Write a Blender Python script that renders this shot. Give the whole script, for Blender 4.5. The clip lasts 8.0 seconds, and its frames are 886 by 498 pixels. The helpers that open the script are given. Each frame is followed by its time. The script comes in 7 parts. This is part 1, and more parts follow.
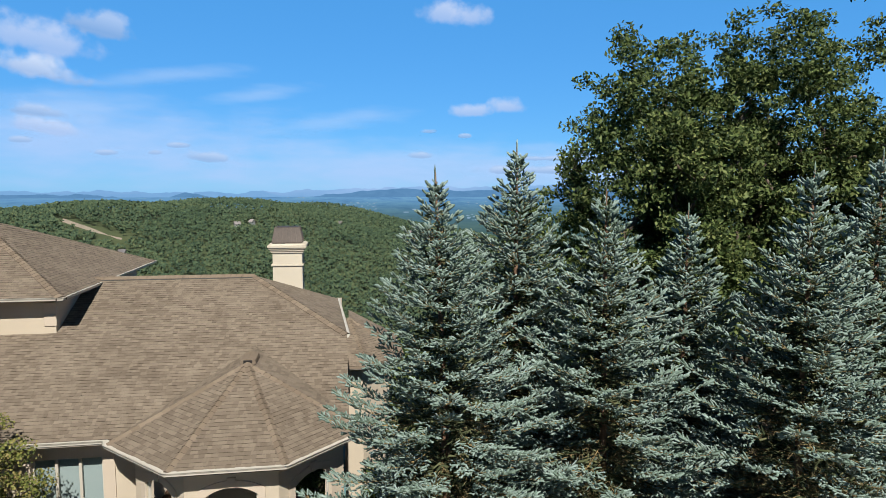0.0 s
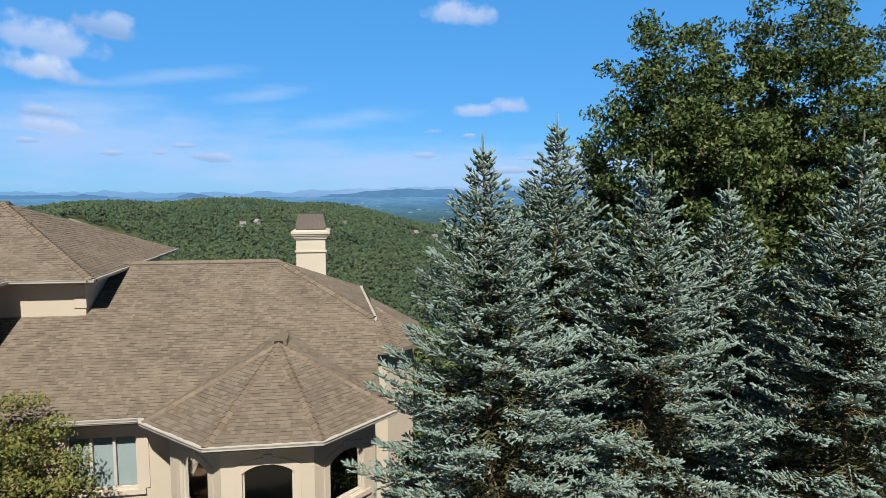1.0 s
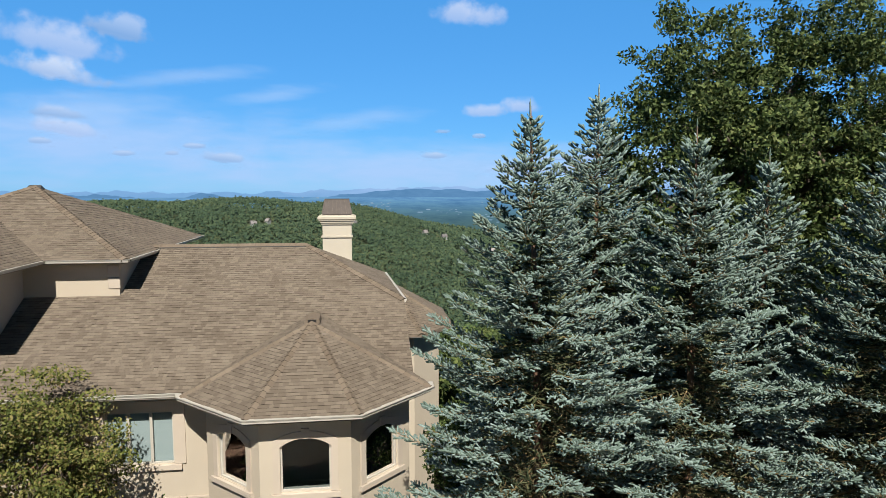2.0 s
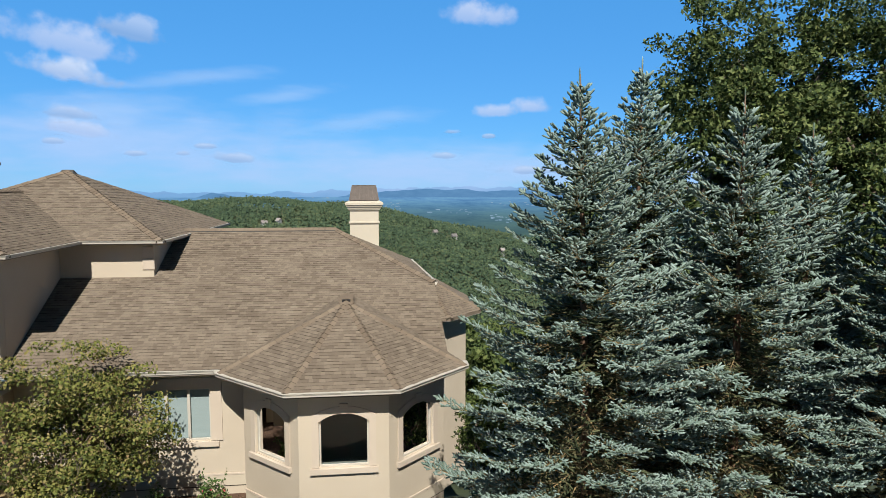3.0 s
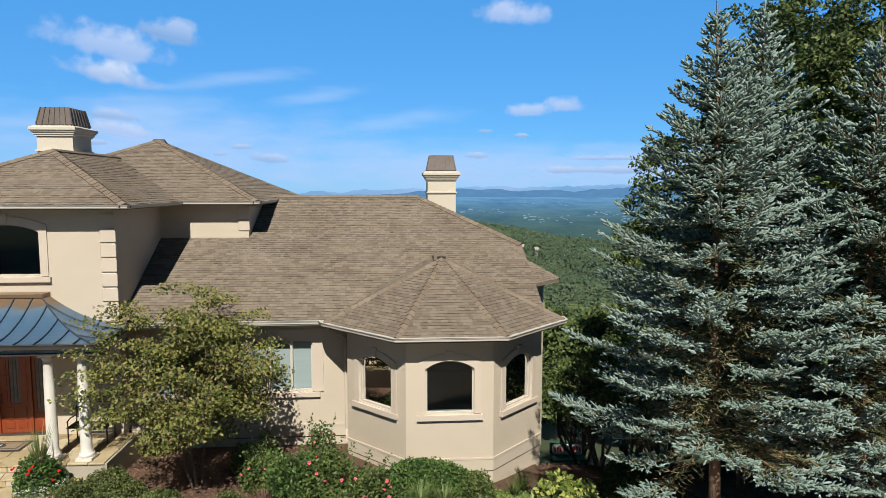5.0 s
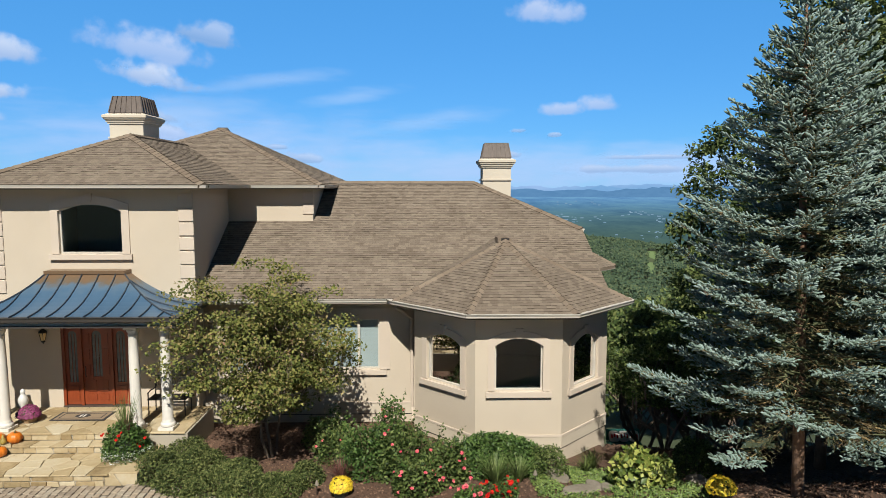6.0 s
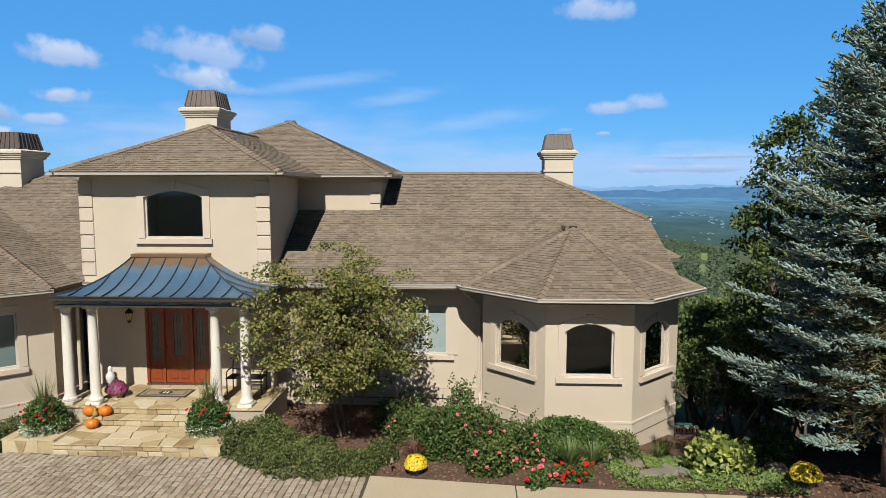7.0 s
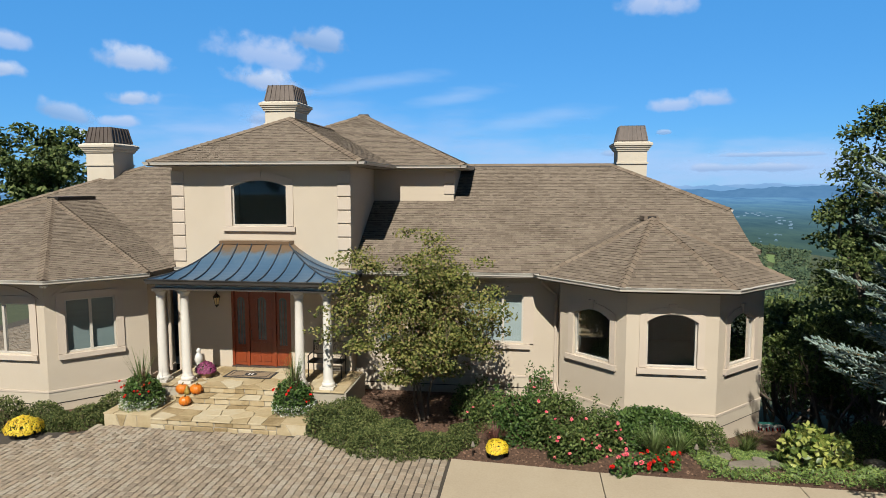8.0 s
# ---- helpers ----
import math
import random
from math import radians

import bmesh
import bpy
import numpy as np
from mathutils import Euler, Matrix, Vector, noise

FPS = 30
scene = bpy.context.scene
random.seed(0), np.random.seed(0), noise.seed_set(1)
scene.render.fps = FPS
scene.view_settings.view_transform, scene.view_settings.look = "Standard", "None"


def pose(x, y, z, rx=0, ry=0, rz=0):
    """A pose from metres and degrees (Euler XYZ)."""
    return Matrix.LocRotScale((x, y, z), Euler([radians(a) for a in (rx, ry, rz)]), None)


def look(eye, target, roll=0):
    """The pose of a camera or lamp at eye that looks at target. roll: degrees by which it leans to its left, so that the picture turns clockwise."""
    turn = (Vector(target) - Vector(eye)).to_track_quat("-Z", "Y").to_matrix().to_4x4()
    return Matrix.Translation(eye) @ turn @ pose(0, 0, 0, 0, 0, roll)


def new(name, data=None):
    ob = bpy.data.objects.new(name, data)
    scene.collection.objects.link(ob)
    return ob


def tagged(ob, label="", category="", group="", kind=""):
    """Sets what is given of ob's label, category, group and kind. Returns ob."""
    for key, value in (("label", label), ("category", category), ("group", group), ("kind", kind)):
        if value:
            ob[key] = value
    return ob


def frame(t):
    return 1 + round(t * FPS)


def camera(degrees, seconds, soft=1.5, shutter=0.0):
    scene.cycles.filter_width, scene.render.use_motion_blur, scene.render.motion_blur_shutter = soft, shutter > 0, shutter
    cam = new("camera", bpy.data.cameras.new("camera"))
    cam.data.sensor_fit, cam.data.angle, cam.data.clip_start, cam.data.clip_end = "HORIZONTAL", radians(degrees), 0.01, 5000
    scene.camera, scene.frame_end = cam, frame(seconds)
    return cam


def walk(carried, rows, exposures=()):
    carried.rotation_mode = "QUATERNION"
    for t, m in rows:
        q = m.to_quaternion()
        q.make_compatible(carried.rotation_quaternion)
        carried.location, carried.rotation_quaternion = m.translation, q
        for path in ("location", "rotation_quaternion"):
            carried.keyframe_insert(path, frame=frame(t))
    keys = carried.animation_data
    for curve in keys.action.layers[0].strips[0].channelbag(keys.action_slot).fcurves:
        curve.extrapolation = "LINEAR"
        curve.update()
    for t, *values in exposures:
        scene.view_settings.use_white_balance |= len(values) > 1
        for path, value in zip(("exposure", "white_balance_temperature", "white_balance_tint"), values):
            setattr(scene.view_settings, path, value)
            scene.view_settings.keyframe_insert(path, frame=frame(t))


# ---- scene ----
cam = camera(69.41, 8.0, soft=0.7)
# seconds, x, y, z, yaw, pitch, roll
ROWS = [
    (0.0, 1.712, -3.021, 9.906, -9.015, -5.576, -0.060),
    (0.5, 1.315, -2.993, 9.644, -8.972, -5.547, -0.051),
    (1.0, 0.974, -2.964, 9.362, -8.621, -5.560, -0.018),
    (1.5, 0.643, -2.966, 9.066, -8.170, -5.556, 0.003),
    (3.0, -0.388, -2.996, 8.221, -6.941, -5.530, -0.042),
    (3.5, -0.765, -2.996, 7.923, -6.295, -5.527, 0.005),
    (4.0, -1.198, -3.020, 7.629, -5.648, -5.548, 0.050),
    (4.5, -1.688, -3.062, 7.326, -5.010, -5.530, -0.008),
    (6.0, -3.162, -3.340, 6.525, -1.221, -5.559, 0.019),
    (6.5, -3.510, -3.470, 6.337, 0.633, -5.520, -0.012),
    (7.0, -3.798, -3.571, 6.167, 2.873, -5.539, 0.009),
    (7.5, -4.120, -3.670, 6.014, 5.198, -5.565, 0.012),
    (8.0, -4.403, -3.782, 5.889, 7.807, -5.605, -0.004),
]
walk(cam, [(t, pose(x, y, z, 90 + pitch, roll, yaw)) for t, x, y, z, yaw, pitch, roll in ROWS],
     [(0.0, 0.66), (3.0, 0.67), (4.5, 0.67), (6.5, 0.65), (8.0, 0.61)])

# ---- light ----
world = bpy.data.worlds.new("world")
scene.world = world
world.use_nodes = True
wn, wl = world.node_tree.nodes, world.node_tree.links
sky = wn.new("ShaderNodeTexSky")
sky.sky_type, sky.sun_disc = "NISHITA", False
SUN_TRAVEL = Vector((0.0, 1.0, -1.06)).normalized()
sky.sun_elevation = math.asin(-SUN_TRAVEL.z)
sky.sun_rotation = math.atan2(-SUN_TRAVEL.x, -SUN_TRAVEL.y)
sky.altitude, sky.air_density, sky.dust_density, sky.ozone_density = 600.0, 1.0, 0.0, 3.0
tint = wn.new("ShaderNodeMix")
tint.data_type, tint.blend_type = "RGBA", "MULTIPLY"
tint.inputs["Factor"].default_value = 1.0
tint.inputs["B"].default_value = (0.44, 0.69, 0.92, 1)
lift = wn.new("ShaderNodeMix")
lift.data_type, lift.blend_type = "RGBA", "ADD"
lift.inputs["Factor"].default_value = 1.0
lift.inputs["B"].default_value = (0.85, 4.85, 11.4, 1)
wl.new(sky.outputs["Color"], tint.inputs["A"])
wl.new(tint.outputs["Result"], lift.inputs["A"])
# the azure deepens towards the zenith
upward, height, fade = wn.new("ShaderNodeTexCoord"), wn.new("ShaderNodeSeparateXYZ"), wn.new("ShaderNodeMapRange")
fade.inputs["From Min"].default_value, fade.inputs["From Max"].default_value = 0.28, 0.55
fade.inputs["To Min"].default_value, fade.inputs["To Max"].default_value = 1.0, 0.0
wl.new(upward.outputs["Generated"], height.inputs[0]), wl.new(height.outputs["Z"], fade.inputs["Value"])
wl.new(fade.outputs["Result"], lift.inputs["Factor"])
deepen, deep = wn.new("ShaderNodeMapRange"), wn.new("ShaderNodeMix")
deepen.inputs["From Min"].default_value, deepen.inputs["From Max"].default_value = 0.28, 0.55
deepen.inputs["To Min"].default_value, deepen.inputs["To Max"].default_value = 1.0, 0.2
deep.data_type, deep.blend_type = "RGBA", "MULTIPLY"
deep.inputs["Factor"].default_value = 1.0
wl.new(height.outputs["Z"], deepen.inputs["Value"])
wl.new(lift.outputs["Result"], deep.inputs["A"]), wl.new(deepen.outputs["Result"], deep.inputs["B"])
wl.new(deep.outputs["Result"], wn["Background"].inputs["Color"])
wn["Background"].inputs["Strength"].default_value = 0.0318
sun = new("sun", bpy.data.lights.new("sun", "SUN"))
sun.data.energy, sun.data.angle, sun.data.color = 5.0, radians(0.5), (0.98, 0.955, 0.875)
sun.matrix_world = look((0, 0, 40), Vector((0, 0, 40)) + SUN_TRAVEL)


# ---- materials ----
def nodes_of(name):
    m = bpy.data.materials.new(name)
    m.use_nodes = True
    return m, m.node_tree.nodes, m.node_tree.links, m.node_tree.nodes["Principled BSDF"]


def ramp_node(nn, stops):
    r = nn.new("ShaderNodeValToRGB")
    while len(r.color_ramp.elements) < len(stops):
        r.color_ramp.elements.new(0.5)
    for e, (at, c) in zip(r.color_ramp.elements, stops):
        e.position, e.color = at, (*c, 1)
    return r


def noise_node(nn, ll, vector, scale, detail=4.0, rough=0.6):
    n = nn.new("ShaderNodeTexNoise")
    n.inputs["Scale"].default_value, n.inputs["Detail"].default_value = scale, detail
    n.inputs["Roughness"].default_value = rough
    ll.new(vector, n.inputs["Vector"])
    return n.outputs["Fac"]


def surface(name, stops, large=0.6, fine=18.0, mix=0.5, rough=0.8, bump=0.25, bump_scale=None, metal=0.0,
            vary=0.0, hue=0.0, stretch=(1, 1, 1), spec=0.5, translucent=0.0):
    """A procedural surface: a ramp over two scales of noise, with bump; vary: how far single pieces differ in value."""
    m, nn, ll, b = nodes_of(name)
    geo = nn.new("ShaderNodeNewGeometry")
    mp = nn.new("ShaderNodeMapping")
    mp.inputs["Scale"].default_value = stretch
    ll.new(geo.outputs["Position"], mp.inputs["Vector"])
    v = mp.outputs["Vector"]
    a, c = noise_node(nn, ll, v, large), noise_node(nn, ll, v, fine, 6.0, 0.7)
    mx = nn.new("ShaderNodeMix")
    mx.inputs["Factor"].default_value = mix
    ll.new(a, mx.inputs["A"]), ll.new(c, mx.inputs["B"])
    fac = mx.outputs["Result"]
    if vary:
        info = nn.new("ShaderNodeObjectInfo")
        add = nn.new("ShaderNodeMath")
        add.operation = "ADD"
        ll.new(geo.outputs["Random Per Island"], add.inputs[0]), ll.new(info.outputs["Random"], add.inputs[1])
        fr = nn.new("ShaderNodeMath")
        fr.operation = "FRACT"
        ll.new(add.outputs[0], fr.inputs[0])
        sh = nn.new("ShaderNodeMath")
        sh.operation = "MULTIPLY_ADD"
        sh.inputs[1].default_value, sh.inputs[2].default_value = vary, -vary / 2
        ll.new(fr.outputs[0], sh.inputs[0])
        ad2 = nn.new("ShaderNodeMath")
        ad2.operation = "ADD"
        ll.new(fac, ad2.inputs[0]), ll.new(sh.outputs[0], ad2.inputs[1])
        fac = ad2.outputs[0]
    r = ramp_node(nn, stops)
    ll.new(fac, r.inputs["Fac"])
    col = r.outputs["Color"]
    if hue:
        hs = nn.new("ShaderNodeHueSaturation")
        hm = nn.new("ShaderNodeMath")
        hm.operation = "MULTIPLY_ADD"
        hm.inputs[1].default_value, hm.inputs[2].default_value = hue, 0.5 - hue / 2
        ll.new(geo.outputs["Random Per Island"], hm.inputs[0])
        ll.new(hm.outputs[0], hs.inputs["Hue"]), ll.new(col, hs.inputs["Color"])
        col = hs.outputs["Color"]
    ll.new(col, b.inputs["Base Color"])
    b.inputs["Roughness"].default_value, b.inputs["Metallic"].default_value = rough, metal
    b.inputs["Specular IOR Level"].default_value = spec
    if bump:
        bp = nn.new("ShaderNodeBump")
        bp.inputs["Strength"].default_value, bp.inputs["Distance"].default_value = bump, 0.02
        h = noise_node(nn, ll, v, bump_scale or fine * 2, 6.0, 0.7)
        ll.new(h, bp.inputs["Height"]), ll.new(bp.outputs["Normal"], b.inputs["Normal"])
    if translucent:
        tr = nn.new("ShaderNodeBsdfTranslucent")
        ms = nn.new("ShaderNodeMixShader")
        ms.inputs["Fac"].default_value = translucent
        ll.new(col, tr.inputs["Color"])
        ll.new(b.outputs[0], ms.inputs[1]), ll.new(tr.outputs[0], ms.inputs[2])
        ll.new(ms.outputs[0], nn["Material Output"].inputs["Surface"])
    return m


def pane_glass(name, tint, gloss=1.5):
    """Clear glazing: a tinted see-through body with a real reflection on top."""
    m, nn, ll, b = nodes_of(name)
    clear, mirror, fr, ms = (nn.new("ShaderNodeBsdfTransparent"), nn.new("ShaderNodeBsdfGlossy"),
                             nn.new("ShaderNodeFresnel"), nn.new("ShaderNodeMixShader"))
    clear.inputs["Color"].default_value = (*tint, 1)
    mirror.inputs["Roughness"].default_value = 0.02
    fr.inputs["IOR"].default_value = gloss
    ll.new(fr.outputs[0], ms.inputs["Fac"]), ll.new(clear.outputs[0], ms.inputs[1]), ll.new(mirror.outputs[0], ms.inputs[2])
    ll.new(ms.outputs[0], nn["Material Output"].inputs["Surface"])
    return m


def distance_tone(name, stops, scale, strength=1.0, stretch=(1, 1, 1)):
    """A far backdrop tone: noise over a ramp, self-lit, with the haze painted into its colours."""
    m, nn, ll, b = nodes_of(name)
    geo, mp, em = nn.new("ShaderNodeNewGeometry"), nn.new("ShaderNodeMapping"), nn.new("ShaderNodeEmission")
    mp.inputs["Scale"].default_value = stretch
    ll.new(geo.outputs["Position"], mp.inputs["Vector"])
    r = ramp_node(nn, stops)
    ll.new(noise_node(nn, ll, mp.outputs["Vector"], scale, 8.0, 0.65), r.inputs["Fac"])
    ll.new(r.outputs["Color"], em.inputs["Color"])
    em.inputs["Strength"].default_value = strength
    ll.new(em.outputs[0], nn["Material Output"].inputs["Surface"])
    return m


STUCCO = surface("stucco", [(0.25, (0.380, 0.317, 0.243)), (0.5, (0.422, 0.354, 0.273)), (0.75, (0.456, 0.386, 0.302))], 0.35, 60, 0.35, 0.92, 0.35, 140)
TRIM = surface("trim_stucco", [(0.3, (0.40, 0.33, 0.262)), (0.7, (0.455, 0.38, 0.305))], 0.5, 60, 0.3, 0.9, 0.25, 140)
BASE = surface("base_stucco", [(0.3, (0.38, 0.325, 0.25)), (0.7, (0.44, 0.38, 0.295))], 0.7, 40, 0.4, 0.92, 0.35, 120)
CHIM = surface("chimney_stucco", [(0.3, (0.425, 0.37, 0.292)), (0.7, (0.492, 0.437, 0.352))], 0.6, 60, 0.35, 0.9, 0.3, 120)
SHINGLE = surface("asphalt_shingle", [(0.12, (0.098, 0.076, 0.057)), (0.4, (0.148, 0.117, 0.089)), (0.62, (0.184, 0.147, 0.113)), (0.9, (0.232, 0.190, 0.150))],
                  0.5, 130, 0.35, 0.95, 0.5, 300, vary=0.36, spec=0.2)
SHINGLE_EDGE = surface("shingle_butt", [(0.2, (0.045, 0.035, 0.027)), (0.8, (0.085, 0.067, 0.050))], 1.0, 130, 0.5, 0.95, 0, vary=0.5, spec=0.1)
SHINGLE_CAP = surface("cap_shingle", [(0.2, (0.125, 0.094, 0.068)), (0.8, (0.205, 0.160, 0.120))], 1.0, 130, 0.5, 0.95, 0.5, 300, vary=0.4, spec=0.2)
WHITE = surface("white_paint", [(0.3, (0.595, 0.561, 0.510)), (0.7, (0.680, 0.654, 0.612))], 0.8, 25, 0.4, 0.5, 0.05)
COLUMN = surface("column_paint", [(0.3, (0.50, 0.465, 0.41)), (0.7, (0.57, 0.535, 0.48))], 0.8, 25, 0.4, 0.6, 0.05)
GUTTER = surface("gutter_paint", [(0.3, (0.40, 0.365, 0.315)), (0.7, (0.48, 0.445, 0.39))], 0.8, 25, 0.4, 0.5, 0.05)
VENT = surface("ridge_vent", [(0.3, (0.035, 0.033, 0.03)), (0.7, (0.06, 0.055, 0.05))], 1.0, 30, 0.4, 0.7, 0.1)
BRONZE = surface("dark_bronze", [(0.3, (0.035, 0.032, 0.03)), (0.7, (0.06, 0.055, 0.05))], 1.0, 30, 0.4, 0.35, 0.05, metal=0.3)
COPPER = surface("aged_copper", [(0.25, (0.045, 0.036, 0.030)), (0.5, (0.078, 0.060, 0.050)), (0.75, (0.115, 0.090, 0.075))], 1.5, 12, 0.5, 0.55, 0.1, metal=0.35, vary=0.2)


def patina_metal(name, z_turn):
    """Copper sheet: blue-grey patina on the lower run, still brown towards its top."""
    m, nn, ll, b = nodes_of(name)
    geo, sep, add, mr = nn.new("ShaderNodeNewGeometry"), nn.new("ShaderNodeSeparateXYZ"), nn.new("ShaderNodeMath"), nn.new("ShaderNodeMapRange")
    ll.new(geo.outputs["Position"], sep.inputs[0])
    add.operation = "MULTIPLY_ADD"
    add.inputs[1].default_value = 0.5
    ll.new(noise_node(nn, ll, geo.outputs["Position"], 3.0, 5.0), add.inputs[0]), ll.new(sep.outputs["Z"], add.inputs[2])
    mr.inputs["From Min"].default_value, mr.inputs["From Max"].default_value = z_turn + 0.05, z_turn + 0.42
    ll.new(add.outputs[0], mr.inputs["Value"])
    r = ramp_node(nn, [(0.0, (0.062, 0.125, 0.205)), (0.45, (0.095, 0.15, 0.21)), (0.75, (0.14, 0.105, 0.07)), (1.0, (0.17, 0.105, 0.06))])
    ll.new(mr.outputs["Result"], r.inputs["Fac"]), ll.new(r.outputs["Color"], b.inputs["Base Color"])
    b.inputs["Metallic"].default_value, b.inputs["Roughness"].default_value = 0.35, 0.34
    return m


PORCHMETAL = patina_metal("patina_copper", 4.0)
SEAM = surface("tarnished_seam", [(0.3, (0.03, 0.045, 0.065)), (0.7, (0.06, 0.075, 0.095))], 1.5, 20, 0.4, 0.4, 0.05, metal=0.3)
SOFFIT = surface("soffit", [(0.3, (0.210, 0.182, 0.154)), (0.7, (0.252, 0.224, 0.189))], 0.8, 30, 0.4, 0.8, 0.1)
FRAME_PAINT = surface("window_paint", [(0.3, (0.364, 0.329, 0.280)), (0.7, (0.434, 0.399, 0.343))], 0.8, 30, 0.3, 0.5, 0.05)
GLASS = pane_glass("window_glass", (0.58, 0.66, 0.66), 1.5)
GLASS_DARK = pane_glass("dark_glass", (0.33, 0.43, 0.50), 1.48)
LEADED = surface("leaded_glass", [(0.3, (0.045, 0.055, 0.052)), (0.7, (0.15, 0.165, 0.16))], 6.0, 60, 0.5, 0.15, 0.2, 40)
BLIND = surface("blind", [(0.3, (0.350, 0.378, 0.378)), (0.7, (0.420, 0.448, 0.448))], 0.4, 3, 0.3, 0.8, 0.05, stretch=(0.3, 0.3, 20))
DIM_BLIND = surface("dim_blind", [(0.3, (0.17, 0.20, 0.20)), (0.7, (0.22, 0.25, 0.25))], 0.4, 3, 0.3, 0.8, 0.05, stretch=(0.3, 0.3, 20))
ROOM = surface("room_plaster", [(0.3, (0.42, 0.52, 0.55)), (0.7, (0.50, 0.60, 0.63))], 0.5, 10, 0.4, 0.9, 0)
DOORWOOD = surface("mahogany_door", [(0.2, (0.112, 0.021, 0.007)), (0.5, (0.189, 0.038, 0.013)), (0.8, (0.252, 0.059, 0.021))], 2.0, 14, 0.5, 0.28, 0.1, stretch=(6, 6, 0.5))
FLAG = surface("flagstone", [(0.15, (0.17, 0.115, 0.05)), (0.4, (0.30, 0.225, 0.12)), (0.62, (0.37, 0.295, 0.18)), (0.9, (0.42, 0.365, 0.265))], 1.6, 9, 0.45, 0.85, 0.4, 30, vary=0.55)
GROUT = surface("mortar", [(0.3, (0.27, 0.235, 0.18)), (0.7, (0.34, 0.30, 0.235))], 1, 40, 0.5, 0.95, 0.3)
PAVER = surface("paver", [(0.08, (0.135, 0.108, 0.083)), (0.35, (0.215, 0.170, 0.124)), (0.5, (0.27, 0.212, 0.152)), (0.68, (0.275, 0.235, 0.182)), (0.92, (0.345, 0.292, 0.222))], 0.3, 60, 0.35, 0.92, 0.35, 160, vary=0.42)
JOINT = surface("joint_sand", [(0.3, (0.03, 0.024, 0.018)), (0.7, (0.06, 0.048, 0.036))], 1, 60, 0.5, 0.95, 0.3)
CONCRETE = surface("concrete", [(0.2, (0.26, 0.205, 0.142)), (0.5, (0.335, 0.272, 0.19)), (0.8, (0.39, 0.328, 0.24))], 0.5, 22, 0.5, 0.9, 0.2, 120)
MULCH = surface("bark_mulch", [(0.25, (0.030, 0.016, 0.009)), (0.5, (0.075, 0.038, 0.021)), (0.75, (0.15, 0.082, 0.048))], 1.2, 22, 0.7, 0.95, 1.0, 45)
CHIP = surface("bark_chip", [(0.2, (0.035, 0.018, 0.010)), (0.5, (0.085, 0.044, 0.026)), (0.85, (0.16, 0.095, 0.06))], 1.2, 22, 0.5, 0.95, 0.3, vary=0.8)
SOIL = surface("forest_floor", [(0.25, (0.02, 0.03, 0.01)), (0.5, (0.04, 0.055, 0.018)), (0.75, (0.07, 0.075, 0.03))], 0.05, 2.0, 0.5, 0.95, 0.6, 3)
ROCK = surface("field_stone", [(0.2, (0.10, 0.083, 0.062)), (0.5, (0.165, 0.14, 0.108)), (0.8, (0.235, 0.205, 0.162))], 1.5, 12, 0.5, 0.9, 0.6, 30)
BARK = surface("bark", [(0.2, (0.05, 0.035, 0.025)), (0.5, (0.11, 0.08, 0.058)), (0.8, (0.18, 0.135, 0.10))], 2, 25, 0.6, 0.95, 1.0, 40, stretch=(1, 1, 0.35))
SPRUCE_BARK = surface("spruce_bark", [(0.2, (0.06, 0.032, 0.018)), (0.5, (0.125, 0.07, 0.042)), (0.8, (0.20, 0.125, 0.08))], 2, 25, 0.6, 0.95, 1.0, 40, stretch=(1, 1, 0.4))
NEEDLE = surface("blue_spruce_needles", [(0.15, (0.07, 0.10, 0.074)), (0.4, (0.135, 0.184, 0.152)), (0.62, (0.185, 0.242, 0.214)), (0.9, (0.265, 0.328, 0.302))], 0.9, 40, 0.5, 0.9, 0, vary=0.55, translucent=0.0, spec=0.1)
# olive inner needles, with the crown's inner shade put into the colour
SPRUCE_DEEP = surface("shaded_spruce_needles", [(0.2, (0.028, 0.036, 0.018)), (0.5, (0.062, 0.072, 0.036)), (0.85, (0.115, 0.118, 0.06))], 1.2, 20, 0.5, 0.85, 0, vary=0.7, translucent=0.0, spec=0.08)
DEADTWIG = surface("dry_spruce_twig", [(0.2, (0.07, 0.05, 0.02)), (0.5, (0.16, 0.115, 0.05)), (0.85, (0.27, 0.19, 0.08))], 1.2, 20, 0.5, 0.9, 0, vary=0.6)
OLIVE = surface("inner_spruce_needles", [(0.2, (0.06, 0.055, 0.022)), (0.5, (0.115, 0.10, 0.042)), (0.85, (0.19, 0.15, 0.07))], 1.2, 20, 0.5, 0.8, 0, vary=0.6)
OAKLEAF = surface("oak_leaf", [(0.15, (0.026, 0.042, 0.013)), (0.42, (0.057, 0.084, 0.025)), (0.68, (0.098, 0.128, 0.039)), (0.95, (0.17, 0.19, 0.068))], 0.4, 8, 0.5, 0.6, 0, vary=0.85, translucent=0.2, spec=0.15)
DOGLEAF = surface("dogwood_leaf", [(0.12, (0.04, 0.054, 0.014)), (0.42, (0.112, 0.128, 0.031)), (0.66, (0.19, 0.185, 0.052)), (0.88, (0.225, 0.175, 0.078)), (0.98, (0.26, 0.15, 0.09))], 0.8, 9, 0.45, 0.6, 0, vary=0.8, translucent=0.2, spec=0.12)
SHRUBLEAF = surface("shrub_leaf", [(0.15, (0.026, 0.044, 0.012)), (0.5, (0.068, 0.10, 0.026)), (0.85, (0.14, 0.17, 0.052))], 1.0, 10, 0.5, 0.5, 0, vary=0.8, translucent=0.25, spec=0.15)
